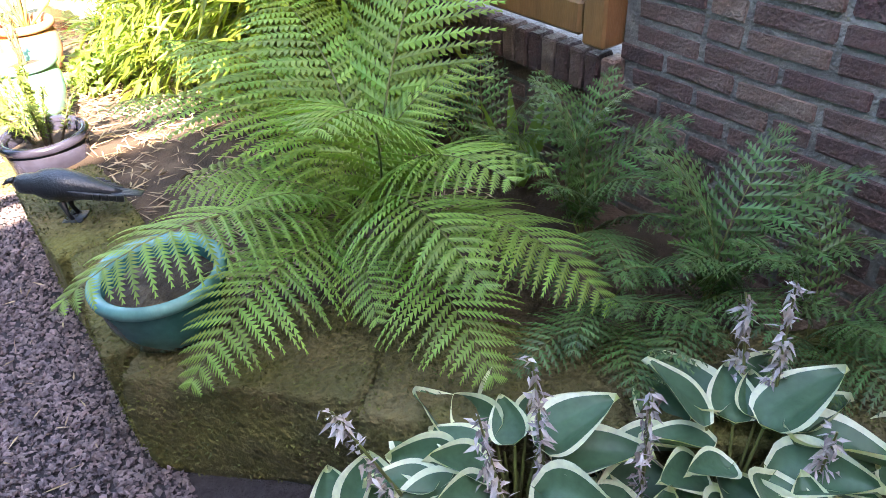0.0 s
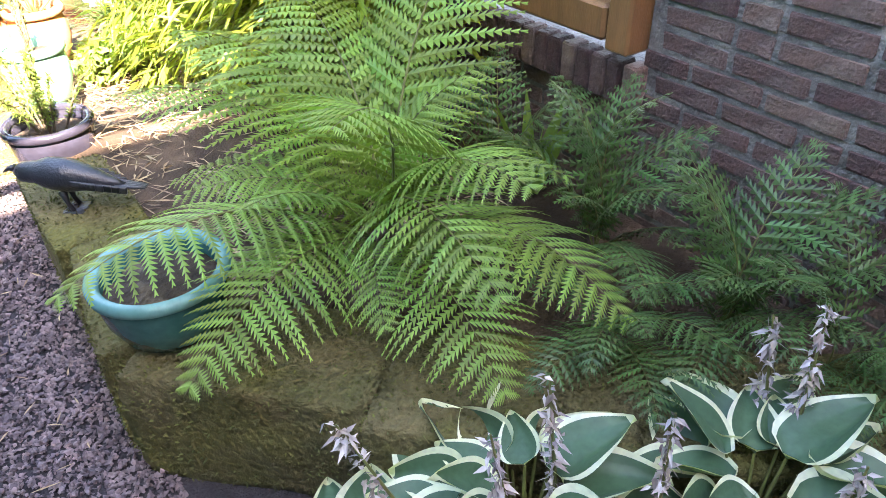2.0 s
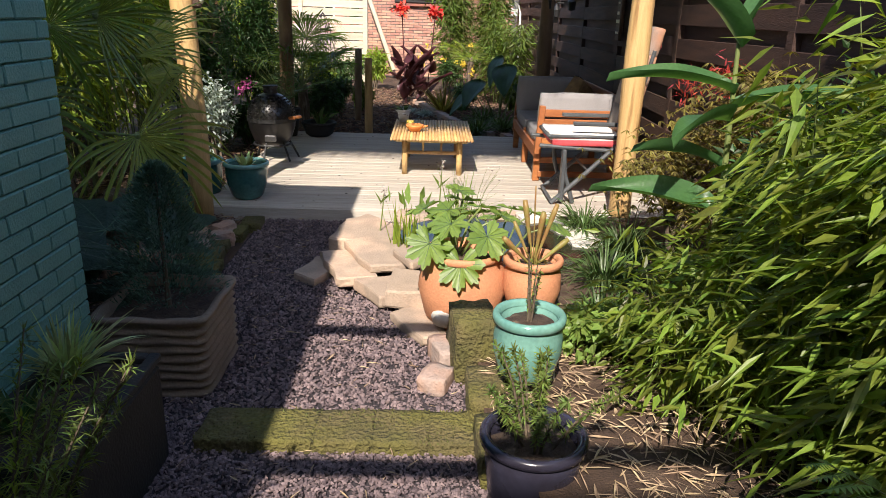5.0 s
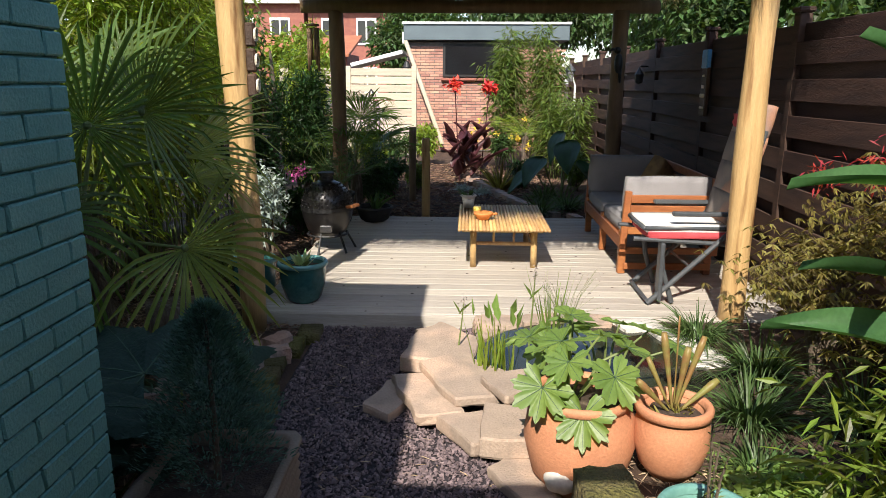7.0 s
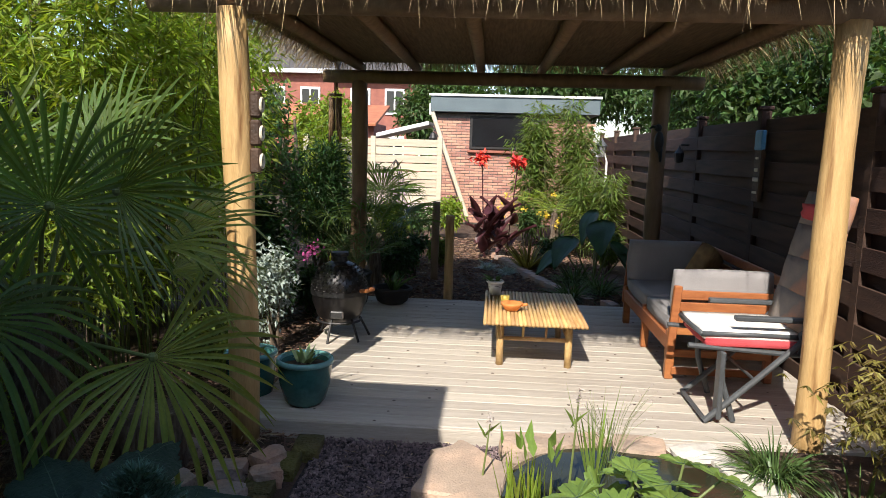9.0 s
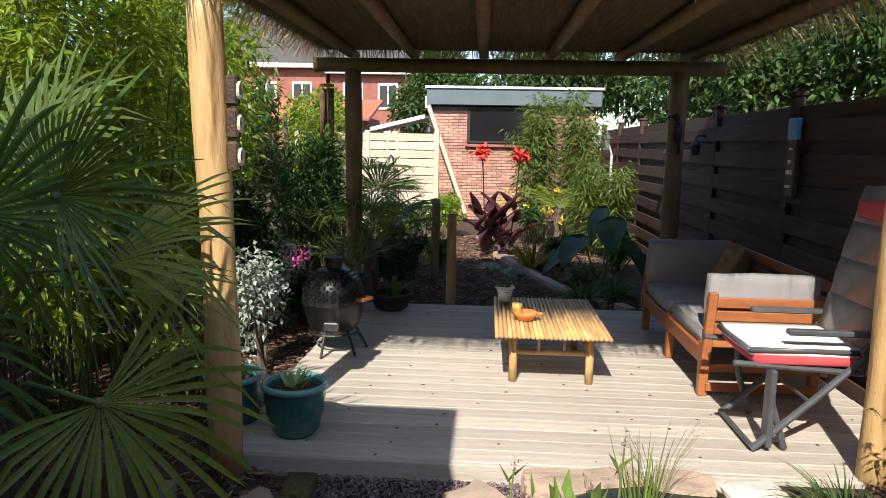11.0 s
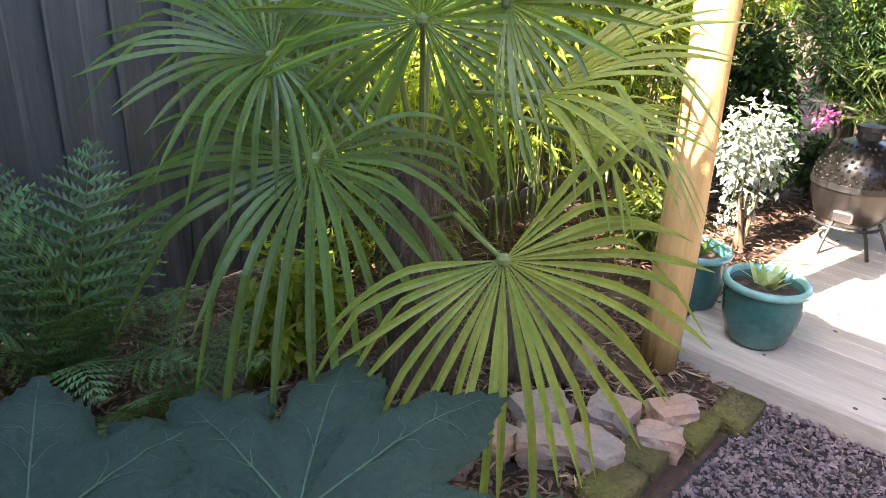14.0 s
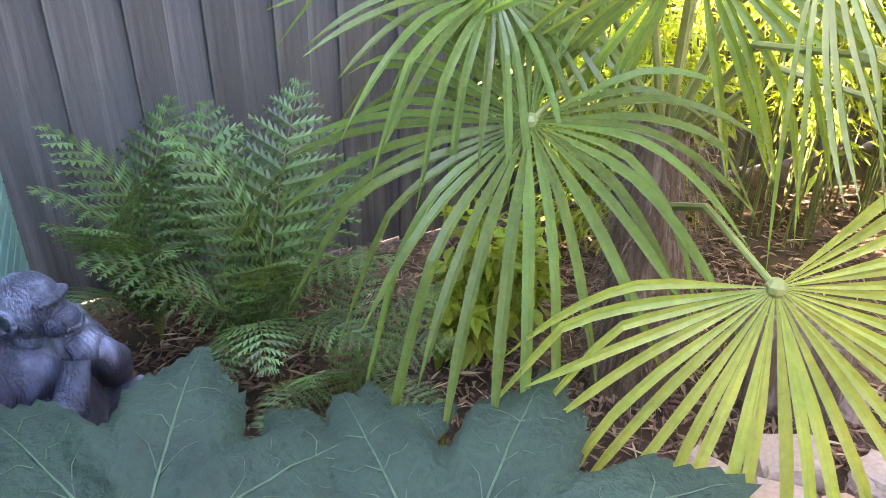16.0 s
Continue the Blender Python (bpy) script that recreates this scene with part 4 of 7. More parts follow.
def mossy(rk, parent, n, c):
    """Tiny moss tufts over a stone, thicker where the stone is damp."""
    v = np.concatenate(rk.v)
    q = np.array([f[:3] for f in rk.f])[rng.integers(0, len(rk.f), n)]
    w = rng.dirichlet((1, 1, 1), n)
    P = (v[q] * w[:, :, None]).sum(1)
    keep = np.array([noise.noise(Vector(p) * 5.0) for p in P]) > -0.22
    P = P[keep]
    D = unit(P - np.array(c)) + rng.normal(0, 0.6, P.shape) + np.array((0, 0, 0.4))
    mb = MB()
    leaves(mb, P, D, rng.uniform(0.006, 0.015, len(P)), 0.006, droop=0)
    return part("moss", mb, M_mosstuft, parent)


rw = [((1.065, 3.27, 0.170), (0.28, 0.58, 0.35), 2), ((1.095, 2.72, 0.168), (0.29, 0.54, 0.35), -4), ((1.27, 2.28, 0.168), (0.62, 0.32, 0.35), -46),
      ((1.66, 1.85, 0.165), (0.60, 0.34, 0.345), -44), ((2.05, 1.50, 0.165), (0.56, 0.34, 0.345), -38), ((2.30, 1.25, 0.165), (0.34, 0.34, 0.345), -12)]
for c, s, tn in rw:
    rk = rock(c, s, tn, 0.06, 18, 0.90)
    st1 = solo("moss_stone", rk, M_moss, "large squared sandstone block covered in green moss", "stone", "retaining stones", smooth=True)
    mossy(rk, st1, 4200, c)
for i in range(5):
    rk = rock((0.02 + 0.215 * i, 4.36, 0.012), (0.23, 0.23, 0.09), 0, 0.05, 9, 0.9)
    mossy(rk, solo("edging_stone", rk, M_moss, "flat mossy paving stone set across the path", "stone", "path sill stones", smooth=True), 700, (0.02 + 0.215 * i, 4.36, -0.1))
for i, y in enumerate(np.arange(5.35, 7.2, 0.24)):
    solo("edging_stone", rock((-0.60 + 0.07 * math.sin(i), y, 0.012), (0.15, 0.235, 0.08), 4, 0.06, 4, 0.88), M_moss, "narrow mossy edging brick along the path", "stone", "path edging", smooth=True)
for i, (x, y, sx, sy, sz, tn, m_) in enumerate(((0.96, 4.90, 0.20, 0.28, 0.34, 8, M_moss), (1.0, 4.55, 0.16, 0.32, 0.16, 0, M_moss), (1.02, 4.2, 0.16, 0.3, 0.15, 3, M_moss), (0.86, 4.98, 0.16, 0.2, 0.12, 20, M_pink), (0.80, 4.75, 0.13, 0.16, 0.09, -20, M_pink))):
    solo("border_stone", rock((x, y, sz * 0.42), (sx, sy, sz), tn, 0.08, 5, 0.78), m_, "rough border stone between path and bed", "stone", "border stones", smooth=True)
solo("white_cobble", MB().ball((0.85, 5.22, 0.13), (0.075, 0.07, 0.058), 12, jit=0.12), M_cobble, "smooth round white cobble", "stone", smooth=True)
for i, (x, y, s, tn) in enumerate(((-1.08, 6.18, 0.22, 10), (-0.93, 6.30, 0.2, 40), (-0.79, 6.40, 0.23, 0), (-0.66, 6.62, 0.18, 30), (-0.70, 6.80, 0.2, 60), (-0.86, 6.64, 0.2, 15), (-1.05, 6.45, 0.24, 70), (-1.12, 6.02, 0.2, 33), (-1.2, 6.85, 0.24, 12))):
    solo("rough_stone", rock((x, y, 0.035), (s * 0.95, s * 0.7, 0.12), tn, 0.22, 4, 0.6), M_pink, "rough pinkish quarry stone on the bark", "stone", "palm bed stones")

# flat slabs round the pond
def slab(pts, z, th, lab="flat sandstone slab round the pond"):
    pts = np.array(pts, float)
    q = []
    for i in range(len(pts)):
        a, b = pts[i], pts[(i + 1) % len(pts)]
        for u in (0.04, 0.35, 0.65, 0.96):
            q.append(a * (1 - u) + b * u + rng.normal(0, 0.008, 2))
    q = np.array(q)
    c = q.mean(0)
    n = len(q)
    V = []
    for dz, k in ((0, 0.97), (0.012, 1.0), (th - 0.012, 1.0), (th, 0.965)):
        w = c + (q - c) * (k + rng.normal(0, 0.006, (n, 1)))
        V += [(x, y, z + dz) for x, y in w]
    V.append((c[0], c[1], z + th + 0.002))
    F = [list(range(n))[::-1]] + [[k * n + i, k * n + (i + 1) % n, (k + 1) * n + (i + 1) % n, (k + 1) * n + i] for k in range(3) for i in range(n)]
    F += [[3 * n + i, 3 * n + (i + 1) % n, 4 * n] for i in range(n)]
    return solo("stone_slab", MB().add(V, F), M_sand, lab, "stone", "pond slabs")


slab([(0.10, 6.42), (0.48, 6.36), (0.56, 6.72), (0.30, 7.02), (0.16, 6.85)], 0.03, 0.10)
slab([(-0.06, 5.98), (0.10, 5.86), (0.20, 6.18), (0.05, 6.28)], 0.005, 0.05)
slab([(0.06, 6.22), (0.24, 5.76), (0.46, 5.80), (0.30, 6.30)], 0.045, 0.06)
slab([(0.20, 6.30), (0.42, 5.84), (0.66, 5.90), (0.72, 6.14), (0.40, 6.44)], 0.10, 0.055)
slab([(0.54, 6.02), (0.66, 5.78), (0.86, 5.92), (0.78, 6.12)], 0.155, 0.045)
slab([(0.33, 5.78), (0.50, 5.52), (0.60, 5.60), (0.56, 5.84)], 0.03, 0.07)
slab([(0.53, 5.46), (0.78, 5.46), (0.80, 5.78), (0.55, 5.82)], 0.055, 0.10)
slab([(0.56, 5.40), (0.74, 5.10), (0.84, 5.16), (0.80, 5.46), (0.66, 5.52)], 0.015, 0.05)
for i, (x, y, sx, sy) in enumerate(((0.66, 7.02, 0.3, 0.2), (0.95, 7.08, 0.3, 0.18), (1.26, 7.06, 0.3, 0.22), (1.56, 7.0, 0.3, 0.24), (1.74, 6.8, 0.26, 0.3), (1.8, 6.5, 0.24, 0.3))):
    solo("pond_stone", rock((x, y, 0.07), (sx, sy, 0.16), R.uniform(-15, 15), 0.14, 4, 0.75), M_sand if i < 3 else M_cobble, "rough pale stone on the pond's rim", "stone", "pond rim stones")
solo("water", MB().lathe([(0.001, 0.125), (0.62, 0.125), (0.66, 0.11), (0.67, 0.0)], (1.15, 6.42, 0), 40), M_water, "dark still pond water", "water", kind="structure")


# ---- pots ----
def pot(name, at, prof, mtl, label, category="pot", rim=None, soil=None, group="", rim_mat=None, turn=0, thick=0.016):
    t = thing(name, at, label, category, group, turn=turn)
    p = [(0.001, 0.0)] + list(prof)
    r, h = p[-1]
    part("body", MB().lathe(p + [(r - thick, h), (r - thick * 1.1, h - 0.06), (r - thick * 1.6, h * 0.4)], n=48), mtl, t, smooth=True)
    if rim:
        part("rim", MB().lathe([(r - thick * 1.2, h - rim * 0.6), (r - thick, h + 0.002), (r - thick * 0.4, h + 0.009), (r + 0.006, h + 0.008), (r + 0.013, h - 0.002), (r + 0.013, h - rim), (r + 0.0, h - rim - 0.006)], n=48), rim_mat or mtl, t, smooth=True)
    sz = h - (soil or 0.035)
    part("soil", MB().ball((0, 0, sz - 0.02), (r - thick * 0.9, r - thick * 0.9, 0.03), 10, jit=0.3), M_potsoil, t)
    return t


pot("teal_bowl", (1.125, 2.47, 0.335), [(0.085, 0.0), (0.118, 0.025), (0.143, 0.085), (0.150, 0.14), (0.150, 0.18)], M_teal, "teal glazed bowl with a pale rim on mossy stone", rim=0.016, rim_mat=M_tealrim)
pot("dark_bowl", (1.08, 3.84, 0.13), [(0.10, 0.0), (0.13, 0.05), (0.145, 0.18), (0.15, 0.25)], M_navy, "dark blue glazed pot at the end of the stones", rim=0.018)
pot("turquoise_pot", (1.15, 4.52, 0.205), [(0.09, 0.0), (0.115, 0.03), (0.136, 0.12), (0.136, 0.18), (0.128, 0.235), (0.13, 0.26)], M_turq, "turquoise glazed round pot on the border", rim=0.025)
pot("clay_pot", (0.93, 5.36, 0.02), [(0.13, 0.0), (0.19, 0.08), (0.225, 0.22), (0.21, 0.34), (0.18, 0.385), (0.185, 0.41)], M_terra, "big round terracotta pot beside the pond", rim=0.022, group="terracotta pots")
pot("clay_pot", (1.27, 5.27, 0.14), [(0.08, 0.0), (0.12, 0.05), (0.145, 0.14), (0.14, 0.22), (0.125, 0.26), (0.135, 0.29)], M_terra, "round terracotta pot with a rolled rim", rim=0.026, group="terracotta pots")
pot("old_clay_pot", (-0.15, 3.24, 0.0), [(0.13, 0.0), (0.155, 0.12), (0.185, 0.40), (0.19, 0.45)], M_terradark, "large aged terracotta pot with a thick rim", rim=0.065, thick=0.03, soil=0.09)
pot("green_pot", (-0.70, 7.50, 0.10), [(0.10, 0.0), (0.125, 0.03), (0.155, 0.13), (0.165, 0.22), (0.160, 0.275), (0.165, 0.285)], M_teal, "glossy dark teal pot standing on the deck", rim=0.02, group="teal pots", rim_mat=M_tealrim)
pot("green_pot", (-1.10, 7.66, 0.02), [(0.10, 0.0), (0.125, 0.03), (0.152, 0.15), (0.158, 0.26), (0.152, 0.33), (0.158, 0.345)], M_teal, "glossy dark teal pot behind the post", rim=0.02, group="teal pots", rim_mat=M_tealrim)
pot("black_bowl", (-0.58, 10.42, 0.10), [(0.12, 0.0), (0.16, 0.03), (0.19, 0.12), (0.195, 0.16)], M_blackpot, "wide black bowl planter on the deck", rim=0.02, group="black planters")
pot("black_bowl", (-0.95, 10.38, 0.10), [(0.11, 0.0), (0.13, 0.1), (0.15, 0.30), (0.15, 0.32)], M_blackpot, "tall black planter on the deck", rim=0.02, group="black planters")


def ribbed_planter(at, sx, sy, h):
    t = thing("ribbed_planter", at, "square ribbed clay planter with a wavy surface", "planter")
    sh = MB()
    n, an = 44, []
    prof = []
    for k in range(9):
        z = h * k / 9
        prof += [(0.93 + 0.012 * k / 9, z), (1.0, z + h / 9 * 0.35), (0.99, z + h / 9 * 0.6), (0.93, z + h / 9 * 0.92)]
    prof += [(0.96, h - 0.025), (1.03, h - 0.018), (1.03, h), (0.9, h), (0.88, h - 0.07)]
    V = []
    for r, z in prof:
        for i in range(n):
            a = 2 * math.pi * i / n
            c, s = math.cos(a), math.sin(a)
            k = (abs(c) ** 14 + abs(s) ** 14) ** (-1 / 14)
            V.append((c * k * r * sx / 2, s * k * r * sy / 2, z + 0.004 * math.sin(a * 7 + z * 40)))
    F = [[i * n + j, i * n + (j + 1) % n, (i + 1) * n + (j + 1) % n, (i + 1) * n + j] for i in range(len(prof) - 1) for j in range(n)]
    part("body", sh.add(V, F), M_ribbed, t, smooth=True)
    part("soil", MB().box((0, 0, h - 0.06), (sx * 0.89, sy * 0.89, 0.03), 0.005), M_potsoil, t)
    return t


ribbed_planter((-0.37, 4.86, 0), 0.46, 0.50, 0.36)
bp = thing("black_planter", (-0.35, 3.92, 0), "tall dark square planter beside the green wall", "planter")
part("body", MB().box((0, 0, 0.19), (0.36, 0.62, 0.38), 0.012), M_blackpot, bp)
part("rim", MB().box((0.165, 0, 0.40), (0.04, 0.64, 0.03), 0.006).box((-0.165, 0, 0.40), (0.04, 0.64, 0.03), 0.006).box((0, 0.30, 0.40), (0.29, 0.04, 0.03), 0.006).box((0, -0.30, 0.40), (0.29, 0.04, 0.03), 0.006), M_blackpot, bp)
part("soil", MB().box((0, 0, 0.385), (0.29, 0.54, 0.02), 0.004), M_potsoil, bp)

# ---- statues ----
def bird():
    """A crow statue, one mesh: body, head, bill, tail, legs and foot plate; looks along +x."""
    bm = MB()
    s = np.linspace(0, 1, 15)
    pts = [(-0.27 + 0.50 * u, 0, 0.125 + 0.080 * u + 0.02 * math.sin(u * 3.1)) for u in s]
    rad = np.interp(s, [0, 0.12, 0.3, 0.5, 0.68, 0.8, 0.86, 0.93, 1.0], [0.014, 0.030, 0.058, 0.080, 0.076, 0.050, 0.051, 0.046, 0.014])
    bm.tube(pts, rad, 16)
    bm.tube([(0.215, 0, 0.225), (0.25, 0, 0.222), (0.285, 0, 0.202)], [0.019, 0.013, 0.003], 8)
    for sd in (-1, 1):
        for k in range(5):
            bm.box((-0.06 - 0.035 * k, sd * (0.066 - 0.008 * k), 0.172 - 0.011 * k), (0.22 - 0.01 * k, 0.012, 0.035), 0.006, m=pose(0, 0, 0, 0, -9, sd * (-4 + 1.2 * k)))
        bm.tube([(0.02, sd * 0.028, 0.115), (0.015, sd * 0.03, 0.05), (0.0, sd * 0.03, 0.012)], [0.02, 0.011, 0.012], 8)
        for a in (-30, 0, 30):
            bm.tube([(0.0, sd * 0.03, 0.012), (0.055 * math.cos(radians(a)), sd * 0.03 + 0.055 * math.sin(radians(a)), 0.006)], [0.009, 0.004], 6)
        bm.ball((0.19, sd * 0.034, 0.232), 0.006, 5)
    for k in range(4):
        bm.box((-0.30, (k - 1.5) * 0.014, 0.128), (0.14, 0.016, 0.008), 0.003, m=pose(0, 0, 0, 0, -8, (k - 1.5) * 3))
    bm.box((0.0, 0, 0.004), (0.10, 0.11, 0.012), 0.004)
    return bm


solo("bird_statue", bird(), M_bird, "dark cast crow statue standing on a mossy stone", "statue", smooth=True, at=pose(1.045, 3.195, 0.338, 0, 0, 143) @ pose(0, 0, 0, 0, 1, 0) @ Matrix.Scale(0.65, 4))
mo = MB()
mo.ball((-0.02, 0, 0.20), (0.16, 0.155, 0.22), 16, jit=0.10).ball((-0.04, 0, 0.40), (0.135, 0.165, 0.13), 16, jit=0.10)
mo.ball((0.045, 0, 0.585), (0.085, 0.074, 0.088), 18, jit=0.05).ball((0.112, 0, 0.548), (0.050, 0.052, 0.040), 14).ball((0.092, 0, 0.575), (0.045, 0.050, 0.035), 12)
mo.ball((0.108, 0, 0.615), (0.030, 0.060, 0.014), 12).ball((0.02, 0, 0.51), (0.06, 0.06, 0.06), 10)
mo.tube([(0.152, 0.036, 0.540), (0.163, 0, 0.536), (0.152, -0.036, 0.540)], 0.007, 6).tube([(0.142, 0.034, 0.522), (0.155, 0, 0.520), (0.142, -0.034, 0.522)], 0.008, 6)
for sd in (-1, 1):
    mo.ball((0.135, sd * 0.012, 0.573), 0.008, 6).ball((0.112, sd * 0.027, 0.598), 0.010, 8)
    mo.tube([(0.035 + 0.022 * math.cos(a), sd * 0.078, 0.580 + 0.030 * math.sin(a)) for a in np.linspace(0, 6.28, 13)], 0.008, 7)
    mo.ball((-0.02, sd * 0.15, 0.42), (0.075, 0.062, 0.085), 12, jit=0.12)
    mo.tube([(-0.02, sd * 0.165, 0.43), (0.03, sd * 0.20, 0.33), (0.10, sd * 0.17, 0.27)], [0.062, 0.056, 0.052], 14)
    mo.tube([(0.10, sd * 0.17, 0.27), (0.16, sd * 0.10, 0.36), (0.155, sd * 0.035, 0.455)], [0.054, 0.046, 0.034], 14)
    for f in range(4):
        mo.tube([(0.155 + 0.008 * f, sd * (0.050 - 0.016 * f), 0.44), (0.175, sd * (0.048 - 0.016 * f), 0.475), (0.150, sd * (0.044 - 0.014 * f), 0.505)], [0.011, 0.012, 0.009], 7)
    mo.tube([(-0.02, sd * 0.11, 0.08), (0.16, sd * 0.15, 0.19), (0.20, sd * 0.12, 0.03)], [0.085, 0.065, 0.045], 12)
    mo.ball((0.24, sd * 0.12, 0.025), (0.07, 0.035, 0.025), 8)
solo("ape_statue", mo, M_monkey, "slate blue seated ape statue among leaves", "statue", smooth=True, at=pose(-1.78, 4.60, 0.12, 0, 0, 58) @ Matrix.Scale(0.93, 4))
solo("plinth_stone", rock((-1.76, 4.62, 0.055), (0.50, 0.46, 0.15), 20, 0.10, 5, 0.85), M_pink, "low grey stone under the ape statue", "stone", smooth=True)

# ---- bamboo coffee table ----
tb = thing("bamboo_table", (0.765, 8.89, 0.10), "low bamboo coffee table with a cane top", "table")
for i in range(26):
    x = -0.365 + 0.0292 * i
    part("cane", MB().tube([(x, -0.575 + R.uniform(-0.006, 0.006), 0.352), (x, 0, 0.352), (x, 0.575 + R.uniform(-0.006, 0.006), 0.352)], 0.0142, 8), M_bamboo, tb, smooth=True)
for x in (-0.25, 0.26):
    for y in (-0.40, 0.40):
        part("leg", MB().tube([(x, y, 0), (x, y, 0.16), (x, y, 0.335)], [0.027, 0.028, 0.027], 12), M_bamboo, tb, smooth=True)
for y in (-0.40, 0.40):
    part("rail", MB().tube([(-0.25, y, 0.205), (0.26, y, 0.205)], 0.017, 10), M_bamboo, tb, smooth=True)
    part("rail", MB().tube([(-0.33, y, 0.318), (0.33, y, 0.318)], 0.02, 10), M_bamboo, tb, smooth=True)
    for x in (-0.08, 0.09):
        part("strut", MB().tube([(x, y, 0.21), (x, y, 0.31)], 0.010, 8), M_bamboo, tb)
for x in (-0.25, 0.26):
    part("rail", MB().tube([(x, -0.40, 0.205), (x, 0.40, 0.205)], 0.017, 10), M_bamboo, tb, smooth=True)
ob_ = thing("clay_dish", (0.60, 8.72, 0.466), "small orange clay dish on the table", "dish")
part("bowl", MB().lathe([(0.001, 0), (0.05, 0.002), (0.082, 0.045), (0.086, 0.062), (0.078, 0.062), (0.05, 0.012), (0.001, 0.01)], n=28), M_orange, ob_, smooth=True)
part("handle", MB().tube([(0.08, -0.02, 0.045), (0.115, 0, 0.05), (0.08, 0.02, 0.045)], 0.009, 8), M_orange, ob_)
solo("candle", MB().lathe([(0.001, 0), (0.032, 0), (0.036, 0.07), (0.028, 0.072), (0.001, 0.062)], n=20), M_yellow, "yellow candle jar on the cane table", "candle", smooth=True, at=pose(0.55, 8.93, 0.466))
pot("table_pot", (0.47, 9.30, 0.466), [(0.045, 0), (0.055, 0.05), (0.065, 0.115)], M_white, "small pale striped pot on the table", rim=0.008, thick=0.008, soil=0.02)

# ---- corner bench with cushions ----
bn = thing("garden_bench", (1.70, 8.33, 0.10), "acacia lounge bench with grey cushions", "bench")
for y in (0.03, 0.85, 1.66):
    part("leg", MB().box((0.03, y, 0.18), (0.06, 0.06, 0.36), 0.006), M_teak, bn)
    part("leg", MB().box((0.72, y, 0.18), (0.06, 0.06, 0.36), 0.006), M_teak, bn)
part("front_rail", MB().box((0.015, 0.86, 0.27), (0.035, 1.78, 0.11), 0.006), M_teak, bn)
for y in (-0.02, 1.70):
    for k in range(4):
        part("arm_slat", MB().box((0.39, y, 0.37 + 0.085 * k), (0.74, 0.022, 0.066), 0.005), M_teak, bn)
    part("arm_post", MB().box((0.03, y - 0.005, 0.44), (0.055, 0.045, 0.50), 0.006, m=pose(0, 0, 0, 0, 3, 0)), M_teak, bn)
    part("arm_post", MB().box((0.75, y - 0.005, 0.42), (0.055, 0.045, 0.50), 0.006), M_teak, bn)
for k in range(2):
    part("side_rail", MB().box((0.39, -0.01, 0.07 + 0.13 * k), (0.70, 0.024, 0.055), 0.005), M_teak, bn)
for i in range(8):
    part("seat_slat", MB().box((0.06 + 0.09 * i, 0.86, 0.335), (0.07, 1.70, 0.02), 0.004), M_teak, bn)
for k in range(3):
    part("back_slat", MB().box((0.80, 0.86, 0.50 + 0.11 * k), (0.022, 2.1, 0.075), 0.005), M_teak, bn)


def cushion(name, c, s, turn, label, mtl=None, rx=0, ry=0):
    ob = solo(name, rock((0, 0, 0), s, 0, 0.035, 6, 0.88), mtl or M_cushion, label, "cushion", smooth=True, at=pose(*c, rx, ry, turn))
    return ob


cushion("seat_cushion", (2.05, 8.75, 0.485), (0.68, 0.82, 0.11), 0, "grey seat cushion on the bench")
cushion("seat_cushion", (2.05, 9.58, 0.485), (0.68, 0.82, 0.11), 0, "grey seat cushion on the bench")
cushion("arm_cushion", (2.07, 8.385, 0.70), (0.70, 0.11, 0.40), 0, "grey upright cushion against the bench arm", rx=-4)
cushion("arm_cushion", (2.05, 9.95, 0.70), (0.70, 0.11, 0.42), 0, "grey upright cushion against the far arm", rx=4)
cushion("throw_pillow", (2.28, 9.60, 0.70), (0.42, 0.13, 0.40), 60, "brown patterned throw pillow on the bench", M_pillow, rx=22, ry=24)

# ---- folding recliner ----
ch = thing("folding_chair", (1.72, 7.52, 0.10), "grey folding recliner with a padded seat", "chair")
for y in (0.0, 0.50):
    part("leg", MB().tube([(0.02, y, 0.012), (0.30, y, 0.28), (0.58, y, 0.56)], 0.019, 8), M_grey, ch)
    part("leg", MB().tube([(0.20, y + 0.03, 0.012), (0.12, y + 0.03, 0.25), (0.10, y + 0.03, 0.44)], 0.019, 8), M_grey, ch)
    part("armrest", MB().box((0.38, y, 0.655), (0.46, 0.05, 0.03), 0.012), M_grey, ch)
    part("hinge", MB().tube([(0.56, y - 0.025, 0.56), (0.56, y + 0.025, 0.56)], 0.035, 12), M_grey, ch)
    part("back_tube", MB().tube([(0.54, y + 0.0, 0.45), (0.66, y, 0.95), (0.72, y, 1.22)], 0.015, 8), M_grey, ch)
    part("seat_tube", MB().tube([(-0.10, y + 0.02, 0.475), (0.56, y + 0.02, 0.44)], 0.016, 8), M_grey, ch)
part("cross_bar", MB().tube([(0.02, 0, 0.03), (0.02, 0.5, 0.03)], 0.014, 8), M_grey, ch)
part("cross_bar", MB().tube([(0.30, 0, 0.28), (0.30, 0.5, 0.28)], 0.010, 8), M_grey, ch)
part("side_board", MB().box((0.10, 0.02, 0.24), (0.03, 0.09, 0.42), 0.008), M_grey, ch)
part("under_pad", rock((0.31, 0.26, 0.50), (0.64, 0.52, 0.05), 0, 0.03, 5, 0.9), M_red, ch, "red lower seat pad", smooth=True)
part("seat_pad", rock((0.28, 0.26, 0.545), (0.62, 0.50, 0.06), 0, 0.03, 5, 0.88), M_white, ch, "white patterned seat pad", smooth=True)
